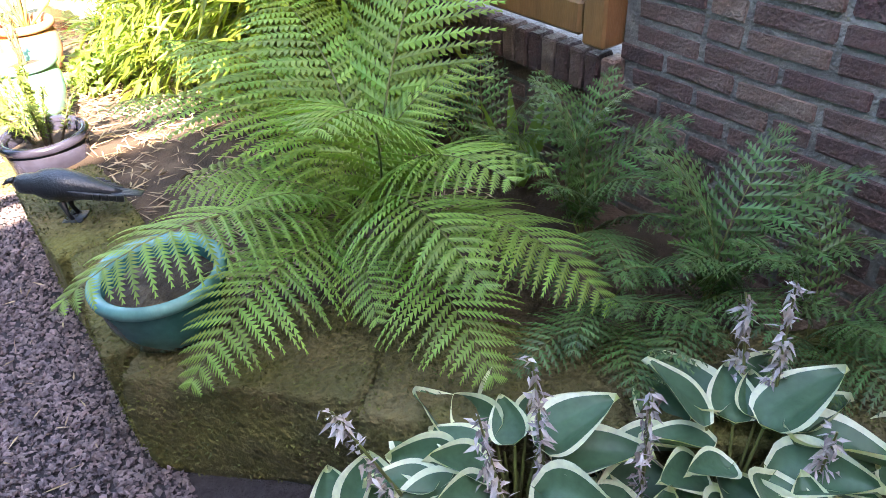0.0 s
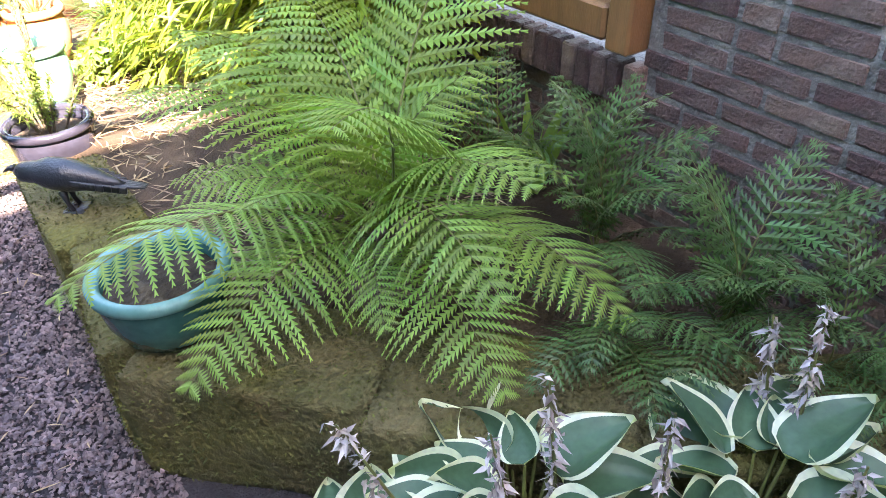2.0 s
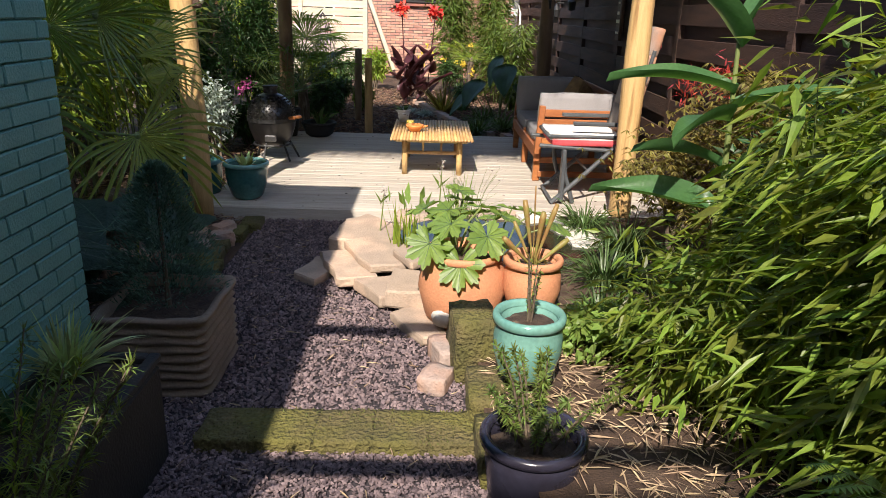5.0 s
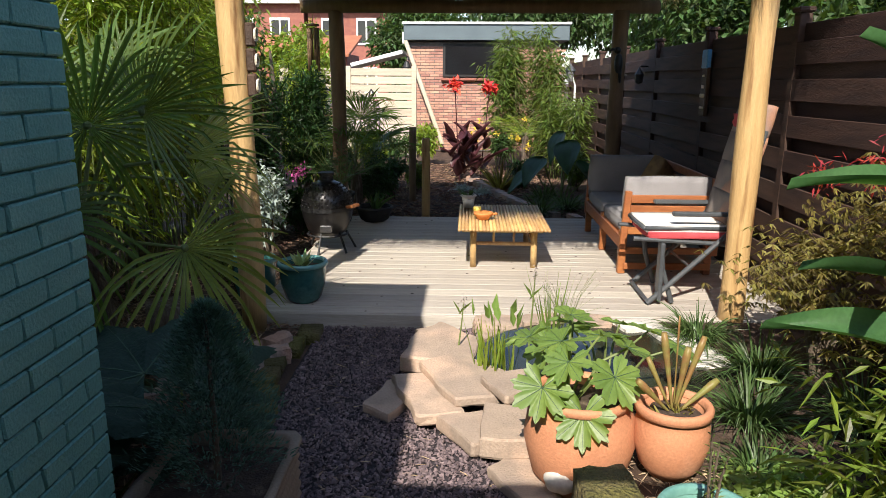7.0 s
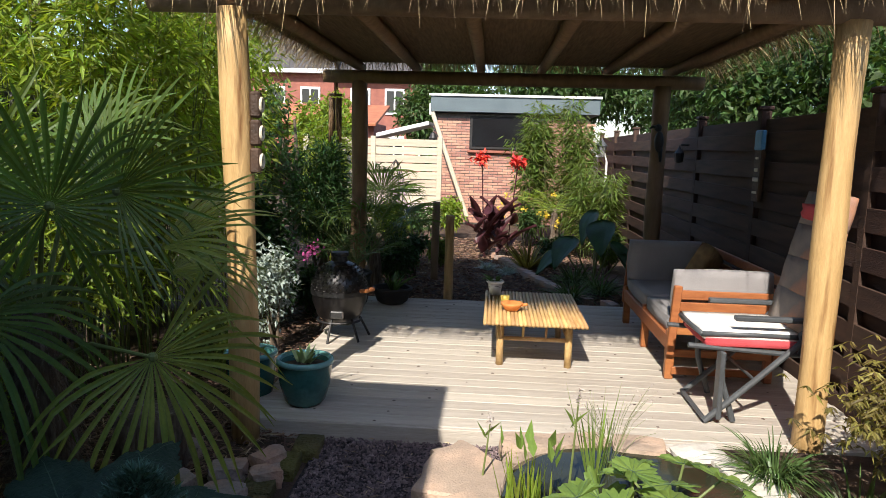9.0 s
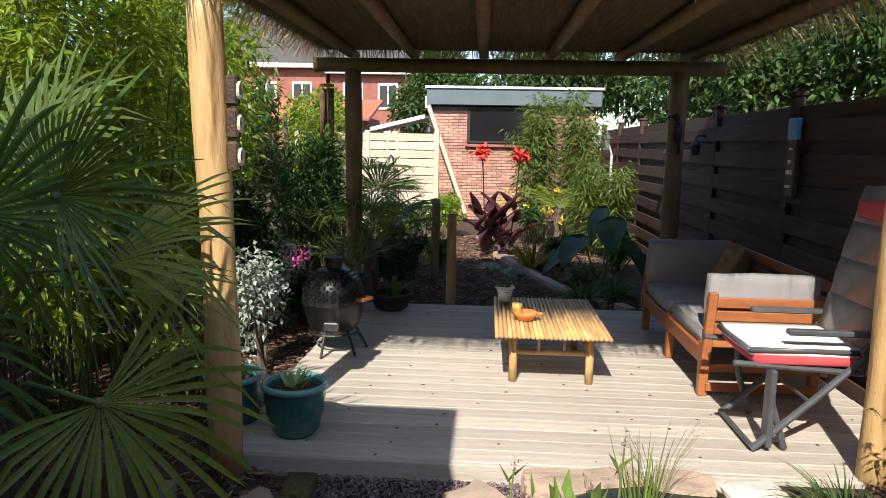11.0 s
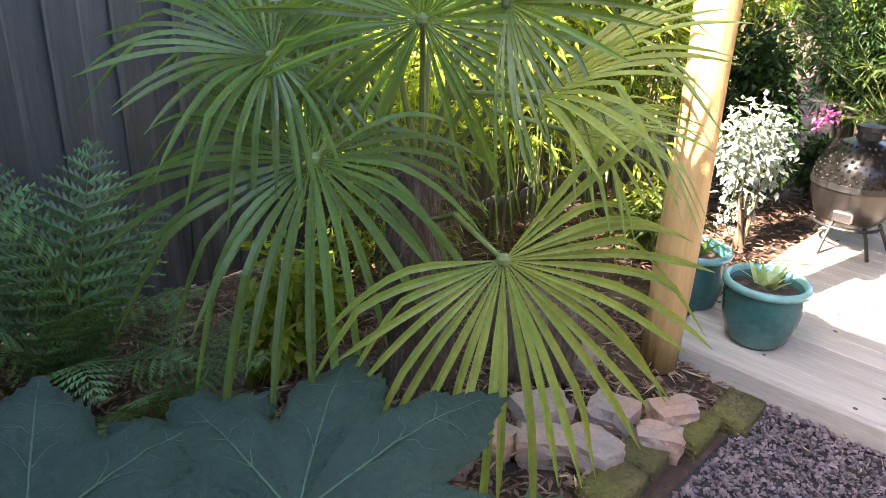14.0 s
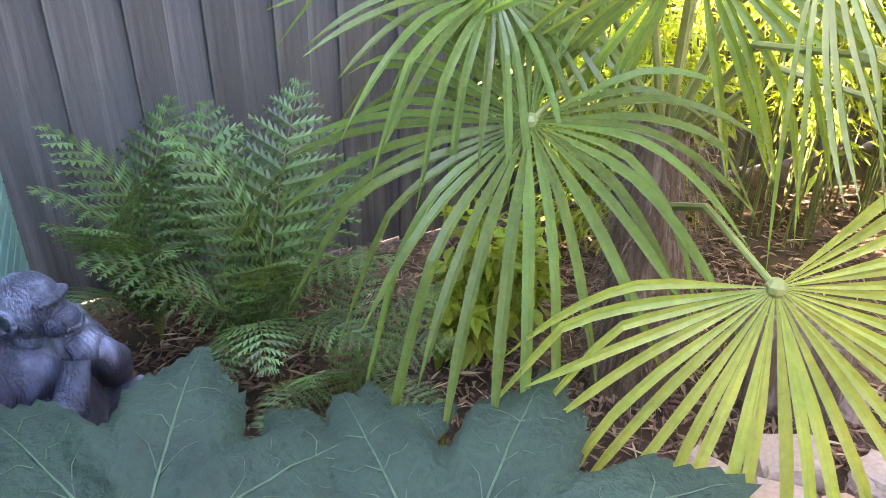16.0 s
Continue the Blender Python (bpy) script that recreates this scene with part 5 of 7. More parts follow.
for y in (0.02, 0.50):
    part("piping", MB().tube([(-0.02, y, 0.548), (0.28, y, 0.552), (0.57, y, 0.548)], 0.016, 8), M_grey, ch, "dark grey piping", smooth=True)
part("piping", MB().tube([(-0.025, 0.02, 0.548), (-0.03, 0.26, 0.55), (-0.025, 0.50, 0.548)], 0.016, 8), M_grey, ch, "dark grey piping", smooth=True)
for k in range(4):
    part("back_pad", MB().add(*(lambda q: (q.v[0] @ np.array(pose(0, 0, 0, 0, -78, 0))[:3, :3].T, q.f))(rock((0, 0, 0), (0.24, 0.50, 0.09), 0, 0.04, 4, 0.85))), M_patch, ch, "patchwork padded backrest", smooth=True, at=pose(0.59 + 0.045 * k, 0.25, 0.66 + 0.205 * k))
part("towel", rock((0.72, 0.25, 1.27), (0.16, 0.34, 0.10), 0, 0.12, 4, 0.85), M_red, ch, "red towel over the headrest", smooth=True)

# ---- kamado grill ----
ka = thing("kamado_grill", (-0.83, 9.05, 0.10), "small black dimpled kamado grill on an iron stand", "grill")
ka.scale = (1.22, 1.22, 1.22)
part("base", MB().lathe([(0.001, 0.11), (0.10, 0.11), (0.15, 0.16), (0.185, 0.26), (0.19, 0.315)], n=36), M_kamado, ka, smooth=True)
part("lid", MB().lathe([(0.19, 0.335), (0.185, 0.39), (0.155, 0.46), (0.10, 0.51), (0.06, 0.53), (0.001, 0.535)], n=36), M_kamado, ka, smooth=True)
dm = MB()
for k in range(9):
    z = 0.345 + 0.02 * k
    r = np.interp(z, [0.335, 0.39, 0.46, 0.51], [0.19, 0.185, 0.155, 0.10])
    for i in range(26):
        a = (i + 0.5 * (k % 2)) / 26 * 6.283
        dm.ball((r * math.cos(a), r * math.sin(a), z), 0.0085, 5)
part("dimpled_skin", dm, M_kamado, ka, smooth=True)
part("band", MB().lathe([(0.188, 0.31), (0.197, 0.31), (0.197, 0.34), (0.188, 0.34)], n=36), M_iron, ka)
part("chimney", MB().lathe([(0.001, 0.52), (0.055, 0.52), (0.05, 0.565), (0.06, 0.568), (0.06, 0.59), (0.001, 0.595)], n=20), M_iron, ka)
part("handle", MB().tube([(0.17, -0.12, 0.35), (0.215, -0.165, 0.36), (0.25, -0.09, 0.36), (0.21, -0.04, 0.35)], 0.013, 8), M_teak, ka, "wooden lid handle")
part("vent", MB().box((0.02, -0.165, 0.19), (0.09, 0.03, 0.05), 0.006), M_steel, ka)
for a in (20, 140, 260, 320):
    ca, sa = math.cos(radians(a)), math.sin(radians(a))
    part("leg", MB().tube([(0.12 * ca, 0.12 * sa, 0.17), (0.17 * ca, 0.17 * sa, 0.08), (0.21 * ca, 0.21 * sa, 0.0)], 0.009, 6), M_iron, ka)
part("stand_ring", MB().tube([(0.15 * math.cos(a), 0.15 * math.sin(a), 0.125) for a in np.linspace(0, 6.283, 25)], 0.008, 6), M_iron, ka)

# ---- things on the fence and behind the deck ----
ms = thing("tiki_mask", (2.665, 9.53, 1.32), "tall carved wooden mask with blue top on the fence", "mask")
part("board", MB().box((0, 0, 0.30), (0.04, 0.155, 0.60), 0.012), M_carved, ms)
part("crest", MB().box((-0.006, 0, 0.52), (0.045, 0.158, 0.17), 0.012), M_blue, ms, "blue painted crest")
for z, w, h in ((0.37, 0.05, 0.02), (0.27, 0.06, 0.03), (0.19, 0.11, 0.035), (0.08, 0.09, 0.02)):
    part("carving", MB().box((-0.022, 0, z), (0.014, w, h), 0.006), M_cream, ms)
for y, z in ((11.9, 1.72), (13.1, 1.62)):
    ln = thing("wall_lantern", (2.60, y, z), "small hanging metal ornament on the fence", "ornament", "fence ornaments")
    part("bracket", MB().box((0.06, 0, 0.1), (0.10, 0.02, 0.02), 0.004), M_iron, ln)
    part("body", MB().lathe([(0.001, -0.12), (0.05, -0.1), (0.06, 0.0), (0.02, 0.06), (0.001, 0.1)], n=10), M_iron, ln)
lp = thing("garden_lantern", (2.42, 16.1, 0), "white garden lantern on a slim post by the fence", "lantern")
part("post", MB().tube([(0, 0, 0), (0, 0, 1.55)], 0.02, 8), M_whitep, lp)
part("bracket", MB().tube([(0, 0, 1.55), (-0.06, 0, 1.75), (-0.10, 0, 1.68)], 0.014, 6), M_whitep, lp)
part("glass", MB().lathe([(0.001, 1.62), (0.05, 1.63), (0.085, 1.82), (0.001, 1.82)], (-0.10, 0, 0), 6), M_cushion, lp)
part("cap", MB().lathe([(0.11, 1.82), (0.02, 1.93), (0.001, 1.97)], (-0.10, 0, 0), 6), M_grey, lp)
for x, y, h in ((-0.04, 10.95, 0.98), (-0.30, 12.3, 1.02)):
    solo("rope_post", pole_mb(x, y, 0.0, h, 0.05), M_pole if x > -0.1 else M_poledark, "round timber post beside the bark path", "post", "path posts", smooth=True)
for i in range(16):
    a = i / 15
    solo("kerb_stone", rock((1.75 - 1.25 * a ** 0.6, 11.0 + 3.6 * a, 0.03), (0.12, 0.25, 0.10), 20 + 25 * a, 0.08, 2, 0.85), M_pink, "small grey kerb stone along the curved bark path", "stone", "bark path kerb")
ob2 = thing("obelisk", (-1.6, 17.7, 0), "black wire plant obelisk before the pale fence", "plant support")
for a in range(6):
    x, y = 0.16 * math.cos(a * 1.047), 0.16 * math.sin(a * 1.047)
    part("wire", MB().tube([(x, y, 0), (x, y, 1.1), (x * 0.5, y * 0.5, 1.35), (0, 0, 1.45)], 0.009, 5), M_iron, ob2)
for z in (0.4, 0.8, 1.1):
    part("hoop", MB().tube([(0.16 * math.cos(a), 0.16 * math.sin(a), z) for a in np.linspace(0, 6.283, 17)], 0.008, 5), M_iron, ob2)
sl = thing("wall_lamp", (-0.95, 19.3, 1.95), "black lamp hanging from the shed corner", "lamp")
part("bracket", MB().tube([(-0.02, 0.05, 0.2), (-0.02, -0.15, 0.22), (-0.02, -0.15, 0.12)], 0.012, 6), M_iron, sl)
part("shade", MB().lathe([(0.09, -0.1), (0.10, -0.02), (0.05, 0.09), (0.001, 0.12)], (-0.02, -0.15, 0), 14), M_iron, sl)

# ---- ferns of the raised bed ----
BIG = [fern_frond(0.92, 0.46, 24, [M_fern, M_rachis], 0.38 + 0.10 * i, 15) for i in range(4)]
MALE = [fern_frond(0.62, 0.27, 15, [M_fern2, M_rachis], 0.30 + 0.12 * i, 7, sag=0.12) for i in range(3)]
FC = (1.72, 2.46, 0.33)
bf = thing("soft_tree_fern", FC, "large fresh green fern with wide arching fronds", "fern")
for i, (tip, roll) in enumerate((((0.90, 2.27, 0.64), 8), ((1.05, 2.10, 0.46), -4), ((1.20, 2.99, 0.74), 10), ((1.22, 2.66, 0.56), -6), ((1.56, 1.72, 0.46), 4), ((1.86, 1.70, 0.50), -8), ((1.56, 1.76, 0.66), 10),
                                 ((2.00, 2.03, 0.66), -10), ((2.28, 2.72, 1.16), 0), ((1.36, 1.98, 0.98), -16), ((1.44, 3.10, 0.84), 8), ((1.78, 3.14, 0.92), 0), ((1.30, 2.34, 0.66), 12), ((1.72, 1.86, 0.80), 6),
                                 ((2.10, 2.86, 0.86), -6), ((1.26, 2.84, 0.52), 0), ((1.46, 1.98, 0.50), 14), ((1.22, 2.38, 0.46), -10), ((2.02, 2.36, 0.84), 10), ((1.92, 1.90, 0.44), 0), ((1.66, 2.02, 0.46), -12))):
    frond_to(bf, FC, tip, BIG[i % 4], roll)
part("crown", MB().ball((0, 0, 0.03), (0.07, 0.07, 0.06), 9, jit=0.4), M_fibre, bf)
for crown, label, tips in (((2.20, 2.12, 0.30), "dark green male fern against the brick wall", ((2.40, 2.20, 0.76), (2.37, 1.94, 0.72), (2.16, 1.80, 0.64), (1.94, 1.74, 0.50), (1.97, 2.04, 0.60), (2.32, 2.46, 0.70), (2.04, 2.42, 0.62), (2.05, 1.86, 0.44), (2.28, 2.02, 0.80), (2.12, 2.28, 0.78), (2.20, 1.72, 0.50))),
                           ((2.20, 1.70, 0.30), "dark green male fern with glossy fronds by the wall", ((2.37, 1.70, 0.78), (2.40, 1.50, 0.74), (2.03, 1.42, 0.50), (1.84, 1.54, 0.42), (2.39, 1.34, 0.60), (1.88, 1.80, 0.50), (2.08, 1.46, 0.66), (2.26, 1.98, 0.70), (1.95, 1.62, 0.62), (2.26, 1.40, 0.48), (2.10, 1.86, 0.74))),
                           ((2.28, 1.48, 0.32), "dark green male fern hanging over the last stone", ((2.40, 1.22, 0.58), (2.31, 1.20, 0.46), (2.17, 1.17, 0.36), (2.02, 1.30, 0.40), (2.40, 1.08, 0.42), (2.10, 1.62, 0.62), (2.16, 1.26, 0.54), (2.38, 1.64, 0.70), (2.06, 1.44, 0.38))),
                           ((1.98, 1.84, 0.30), "dark green male fern at the front of the bed", ((1.78, 1.54, 0.40), (1.62, 1.76, 0.42), (2.00, 1.50, 0.46), (1.82, 1.62, 0.56), (1.74, 1.96, 0.54), (2.16, 1.62, 0.52), (1.92, 1.58, 0.40), (1.70, 1.66, 0.50))),
                           ((2.22, 2.56, 0.30), "dark green male fern below the window", ((2.38, 2.40, 0.66), (2.36, 2.76, 0.70), (2.05, 2.32, 0.60), (2.00, 2.66, 0.58), (2.14, 2.92, 0.62), (2.24, 2.24, 0.56)))):
    mf = thing("male_fern", crown, label, "fern", "male ferns")
    for i, tip in enumerate(tips):
        frond_to(mf, crown, tip, MALE[i % 3], R.uniform(-16, 16))
hs = thing("harts_tongue_fern", (2.28, 2.50, 0.28), "upright strap leaved fern by the window sill", "fern")
for k in range(6):
    part("frond", MB().add(*(lambda q: (np.concatenate(q.v), q.f))(blades(MB(), np.zeros((1, 3)), [(math.cos(k * 1.05) * 0.35, math.sin(k * 1.05) * 0.35, 1)], 0.40, 0.06, 0.16, 6))), M_fern, hs)

# ---- hostas ----
HO = [oval_leaf(0.178, 0.132, [M_hosta, M_hostaw], 0.2, 0.3 + 0.15 * i, 0.35 + 0.2 * i) for i in range(3)]
for hx, hy, n, h in ((1.50, 1.60, 46, 0.35), (1.86, 1.36, 52, 0.37), (1.46, 1.28, 46, 0.32), (1.74, 1.08, 44, 0.32), (1.20, 1.62, 40, 0.28), (2.02, 1.16, 36, 0.28)):
    h_ = thing("hosta", (hx, hy, 0.0), "variegated hosta with blue green leaves and cream margins", "hosta", "hostas")
    for k in range(n):
        a = 360 * k * 0.381966
        q = (k + 0.5) / n
        rr = 0.05 + 0.21 * q
        p = (rr * math.cos(radians(a)), rr * math.sin(radians(a)), h * (1.05 - 0.42 * q) + R.uniform(-0.02, 0.03))
        lf = part("leaf", HO[k % 3], None, h_, at=pose(*p, 0, 0, a + R.uniform(-25, 25)) @ pose(0, 0, 0, R.uniform(-28, 28), -30 + 55 * q + R.uniform(-18, 18), 0) @ Matrix.Scale(R.uniform(0.58, 1.12), 4))
        part("stalk", MB().tube([(0.02 * math.cos(a), 0.02 * math.sin(a), 0), (p[0] * 0.6, p[1] * 0.6, p[2] * 0.75), p], [0.005, 0.004, 0.003], 5), M_rachis, h_)
for (x, y, dx, dy, h) in ((1.38, 1.66, -0.16, 0.10, 0.50), (1.45, 1.50, -0.04, 0.10, 0.50), (1.56, 1.55, -0.02, 0.06, 0.53), (1.66, 1.42, 0.02, 0.04, 0.50), (1.98, 1.36, 0.02, 0.06, 0.58), (1.90, 1.24, 0.0, 0.0, 0.44), (1.50, 1.30, -0.02, 0.0, 0.42), (1.62, 1.24, 0.03, 0.0, 0.40), (1.36, 1.40, -0.06, 0.0, 0.36), (2.02, 1.42, -0.03, 0.08, 0.52)):
    h *= 1.18
    fl = thing("hosta_flower", (x, y, 0.0), "fading lilac hosta flower spike", "flower spike", "hosta flowers")
    part("stem", MB().tube([(0, 0, 0), (dx * 0.5, dy * 0.5, h * 0.6), (dx, dy, h)], [0.005, 0.004, 0.002], 5), M_rachis, fl)
    n = 110
    u = rng.uniform(0.55, 1.0, n)[:, None]
    P = np.array((dx, dy, h)) * u + rng.normal(0, 0.007, (n, 3))
    fb_ = MB()
    leaves(fb_, P, rng.normal(0, 1, (n, 3)) + np.array((0, 0, -0.4)), rng.uniform(0.012, 0.036, n), rng.uniform(0.006, 0.013, n), droop=0.3)
    part("blossom", fb_, M_petal, fl)


SHL = oval_leaf(0.17, 0.085, [M_gun], 0, 0.4, 0.5, ribs=6)
hl = thing("overhanging_shrub", (2.19, 0.78, 0.0), "broad glossy leaves of a shrub leaning over the hostas", "shrub")
part("stem", MB().tube([(0, 0, 0.0), (0.02, 0.05, 0.7), (-0.10, 0.20, 1.12), (-0.28, 0.32, 1.17)], [0.012, 0.010, 0.007, 0.004], 6), M_bark, hl)
for a, ti, dz in ((165, 8, 1.19), (140, 18, 1.175), (195, 20, 1.18), (110, 14, 1.19)):
    part("leaf", SHL, None, hl, at=pose(-0.28, 0.32, dz, 0, 0, a) @ pose(0, 0, 0, 0, ti, 0) @ Matrix.Scale(0.9, 4))

# ---- bamboo ----
def bamboo(name, at, w, d, h, culms, n, L, label, lmat, group="", low=0.15):
    t = thing(name, at, label, "bamboo", group)
    st, lv = MB(), MB()
    per = n // culms
    for i in range(culms):
        x, y = R.uniform(-w, w) * 0.75, R.uniform(-d, d) * 0.75
        hh = h * R.uniform(0.7, 1.08)
        lx, ly = R.uniform(-0.3, 0.3) * h * 0.35 + x * 0.35, R.uniform(-0.3, 0.3) * h * 0.35 + y * 0.35
        u = np.linspace(0, 1, 7)
        pts = np.stack([x + lx * u ** 2, y + ly * u ** 2, hh * (u - 0.08 * u ** 3)], 1)
        st.tube(pts, 0.0065 * (1.1 - u), 6)
        q = low + (1 - low) * rng.random(per) ** 0.8
        P = np.stack([np.interp(q, u, pts[:, k]) for k in range(3)], 1)
        a = rng.uniform(0, 6.283, per)
        off = rng.uniform(0.02, 0.30, per) * (1.1 - 0.5 * q)
        P = P + np.stack([np.cos(a) * off, np.sin(a) * off, rng.normal(0, 0.05, per)], 1)
        D = np.stack([np.cos(a), np.sin(a), rng.uniform(-0.9, 0.35, per)], 1) + rng.normal(0, 0.3, (per, 3))
        leaves(lv, P, D, L * rng.uniform(0.6, 1.3, per), L * 0.175 * rng.uniform(0.8, 1.3, per), droop=0.2)
    part("culm_cluster", st, M_culm, t)
    part("foliage", lv, lmat, t)
    return t


bamboo("bamboo_clump", (2.02, 3.72, 0.2), 0.32, 0.42, 1.7, 26, 4200, 0.125, "dense clump of bright green bamboo beside the wall", M_bambooleaf, "path bamboo")
bamboo("bamboo_clump", (2.28, 4.40, 0.12), 0.25, 0.40, 1.15, 24, 3200, 0.135, "dense clump of bright green bamboo along the bed", M_bambooleaf, "path bamboo")
bamboo("bamboo_clump", (1.86, 4.42, 0.15), 0.24, 0.5, 0.66, 18, 2300, 0.115, "low arching bamboo over the bed", M_bambooleaf, "path bamboo")
bamboo("bamboo_clump", (2.10, 3.25, 0.22), 0.24, 0.34, 1.45, 22, 4200, 0.11, "bright bamboo shading the timber window", M_bambooleaf, "path bamboo")
bamboo("bamboo_hedge", (-2.25, 8.1, 0), 0.5, 0.9, 3.6, 44, 10500, 0.13, "tall bright bamboo hedge behind the fan palm", M_hedge, "west hedge")
bamboo("bamboo_hedge", (-2.4, 9.9, 0), 0.5, 0.8, 3.3, 28, 6000, 0.14, "tall bamboo hedge along the west side", M_hedge, "west hedge")
bamboo("bamboo_hedge", (-2.55, 6.9, 0), 0.3, 0.5, 1.5, 20, 3000, 0.11, "low lime bamboo under the palm", M_lime, "west hedge", 0.02)
bamboo("black_bamboo", (1.45, 16.4, 0), 0.62, 0.7, 2.75, 26, 8200, 0.16, "airy bamboo in front of the shed", M_darkbamboo, "far bamboo")
bamboo("black_bamboo", (2.05, 14.8, 0), 0.3, 0.7, 1.7, 16, 3600, 0.14, "bamboo by the far fence", M_darkbamboo, "far bamboo")

# ---- small potted plants ----
def sprig(name, at, n, h, r, L, W, lmat, label, stems=14, category="shrub", top=None, top_mat=None):
    """Upright shoots with short needles all round."""
    t = thing(name, at, label, category)
    st, lv, tp = MB(), MB(), MB()
    for i in range(stems):
        a, q = R.uniform(0, 6.283), R.random() ** 0.6
        b = np.array((0.25 * r * math.cos(a) * q, 0.25 * r * math.sin(a) * q, 0))
        e = np.array((r * math.cos(a) * q, r * math.sin(a) * q, h * R.uniform(0.6, 1.0) * (1.1 - 0.3 * q)))
        m_ = (b + e) / 2 + np.array((0, 0, 0.04))
        st.tube([b, m_, e], [0.005, 0.004, 0.002], 5)
        k = n // stems
        u = rng.uniform(0.15, 1.0, k)[:, None]
        P = b * (1 - u) ** 2 + m_ * 2 * u * (1 - u) + e * u ** 2
        D = rng.normal(0, 1, (k, 3)) + np.array((0, 0, 0.7))
        leaves(tp if top and i % top == 0 else lv, P, D, L * rng.uniform(0.7, 1.2, k), W, droop=0.05)
    part("stem_cluster", st, M_bark, t)
    part("foliage", lv, lmat, t)
    if top:
        part("new_shoots", tp, top_mat, t, "bright yellow green tips")
    return t


sprig("yew_shrub", (-0.17, 3.26, 0.36), 6500, 0.58, 0.36, 0.040, 0.0045, M_needle, "needle leaved shrub in the aged terracotta pot", 46, top=6, top_mat=M_lime)
tuft("variegated_grass", (-0.42, 4.10, 0.39), 110, 0.32, 0.014, 0.9, M_varieg, "cream and green variegated grass in the dark planter", bend=0.35)
tuft("variegated_grass", (-0.40, 3.78, 0.39), 50, 0.22, 0.014, 0.9, M_shrub, "dark grass in the square planter", bend=0.3)
cf = thing("dwarf_conifer", (-0.37, 4.86, 0.30), "dense blue green cone shaped dwarf conifer", "conifer")
cv = MB()
n = 9000
u = rng.random(n) ** 0.75
a = rng.uniform(0, 6.283, n)
rad = 0.265 * np.minimum(1, (u + 0.12) * 4) * (1 - u) ** 0.55 * (0.85 + 0.25 * np.sin(a * 5 + u * 14)) * rng.uniform(0.6, 1.05, n)
P = np.stack([rad * np.cos(a), rad * np.sin(a), 0.04 + 0.60 * u], 1)
leaves(cv, P, np.stack([np.cos(a), np.sin(a), rng.uniform(0.3, 1.4, n)], 1) + rng.normal(0, 0.35, (n, 3)), rng.uniform(0.015, 0.035, n), 0.006, droop=0)
part("trunk", MB().tube([(0, 0, 0), (0, 0, 0.6)], [0.014, 0.004], 6), M_bark, cf)
part("foliage", cv, M_conifer, cf)
sprig("yew_seedling", (1.08, 3.84, 0.345), 2200, 0.34, 0.24, 0.030, 0.006, M_needle, "small feathery seedling in the dark blue pot", 14)
sprig("pot_seedling", (1.15, 4.52, 0.43), 160, 0.36, 0.08, 0.022, 0.006, M_needle, "thin twiggy seedling in the turquoise pot", 5)


def agave(at, n, L, W, lmat, label, name="agave", up=0.9, bend=0.25):
    return tuft(name, at, n, L, W, 0.9, lmat, label, "succulent", bend, up)


agave((-0.70, 7.50, 0.345), 16, 0.17, 0.035, M_varieg, "small striped agave in the teal pot")
agave((-1.10, 7.66, 0.33), 12, 0.14, 0.03, M_sedge, "small aloe in the teal pot")
agave((-0.58, 10.42, 0.22), 22, 0.34, 0.035, M_sedge, "spiky green bromeliad in the black bowl", bend=0.4)
agave((0.47, 9.30, 0.55), 22, 0.24, 0.018, M_sedge, "thin leaved tillandsia in the small pot", bend=0.6)


def plume_palm(at, n, L, lmat, label, name="cycad", trunk=0.1, up=0.75, pair=22):
    t = thing(name, at, label, "palm")
    part("trunk", MB().ball((0, 0, trunk * 0.5), (0.07, 0.07, trunk * 0.6), 9, jit=0.3), M_fibre, t)
    for i in range(n):
        a = 6.283 * i / n + R.uniform(-0.2, 0.2)
        e = R.uniform(0.4, 1.1)
        u = np.linspace(0, 1, 9)
        D0 = np.array((math.cos(a), math.sin(a), up * e))
        pts = D0 * L * u[:, None] + np.array((0, 0, trunk)) - np.array((0, 0, 1)) * (0.45 * L * u[:, None] ** 2)
        mb = MB().tube(pts, 0.006 * (1.1 - u), 5, 1)
        q = np.repeat(np.linspace(0.12, 1, pair), 2)
        P = np.stack([np.interp(q, u, pts[:, k]) for k in range(3)], 1)
        s = np.tile([-1.0, 1.0], pair)[:, None]
        D = np.array((-math.sin(a), math.cos(a), 0.25)) * s + unit(D0) * 0.7
        leaves(mb, P, D, L * 0.26 * np.sin(np.pi * np.clip(q, 0.08, 0.97)) ** 0.6, 0.011, droop=0.1, mat_i=0)
        part("frond", mb, [lmat, M_petiole], t)
    return t


plume_palm((-0.95, 10.38, 0.38), 18, 0.66, M_fern2, "cycad like palm in the tall black planter", "pot_palm", 0.1, 1.75, 20)

# ---- pond plants ----
PL = [lobed_leaf(0.145, 7, [M_pond, M_vein], 3, 0.35, 0.2 - 0.15 * i) for i in range(2)]


def lobed_plant(name, at, leaves_, meshes, label, stalk=M_petiole, category="plant"):
    t = thing(name, at, label, category)
    for i, (x, y, z, tn, tilt, s) in enumerate(leaves_):
        part("leaf", meshes[i % len(meshes)], None, t, at=pose(x, y, z, 0, 0, tn) @ pose(0, 0, 0, R.uniform(-12, 12), tilt, 0) @ Matrix.Scale(s, 4))
        part("stalk", MB().tube([(x * 0.15, y * 0.15, 0), (x * 0.55, y * 0.55, z * 0.75), (x, y, z - 0.003)], [0.007, 0.006, 0.005], 6), stalk, t)
    return t


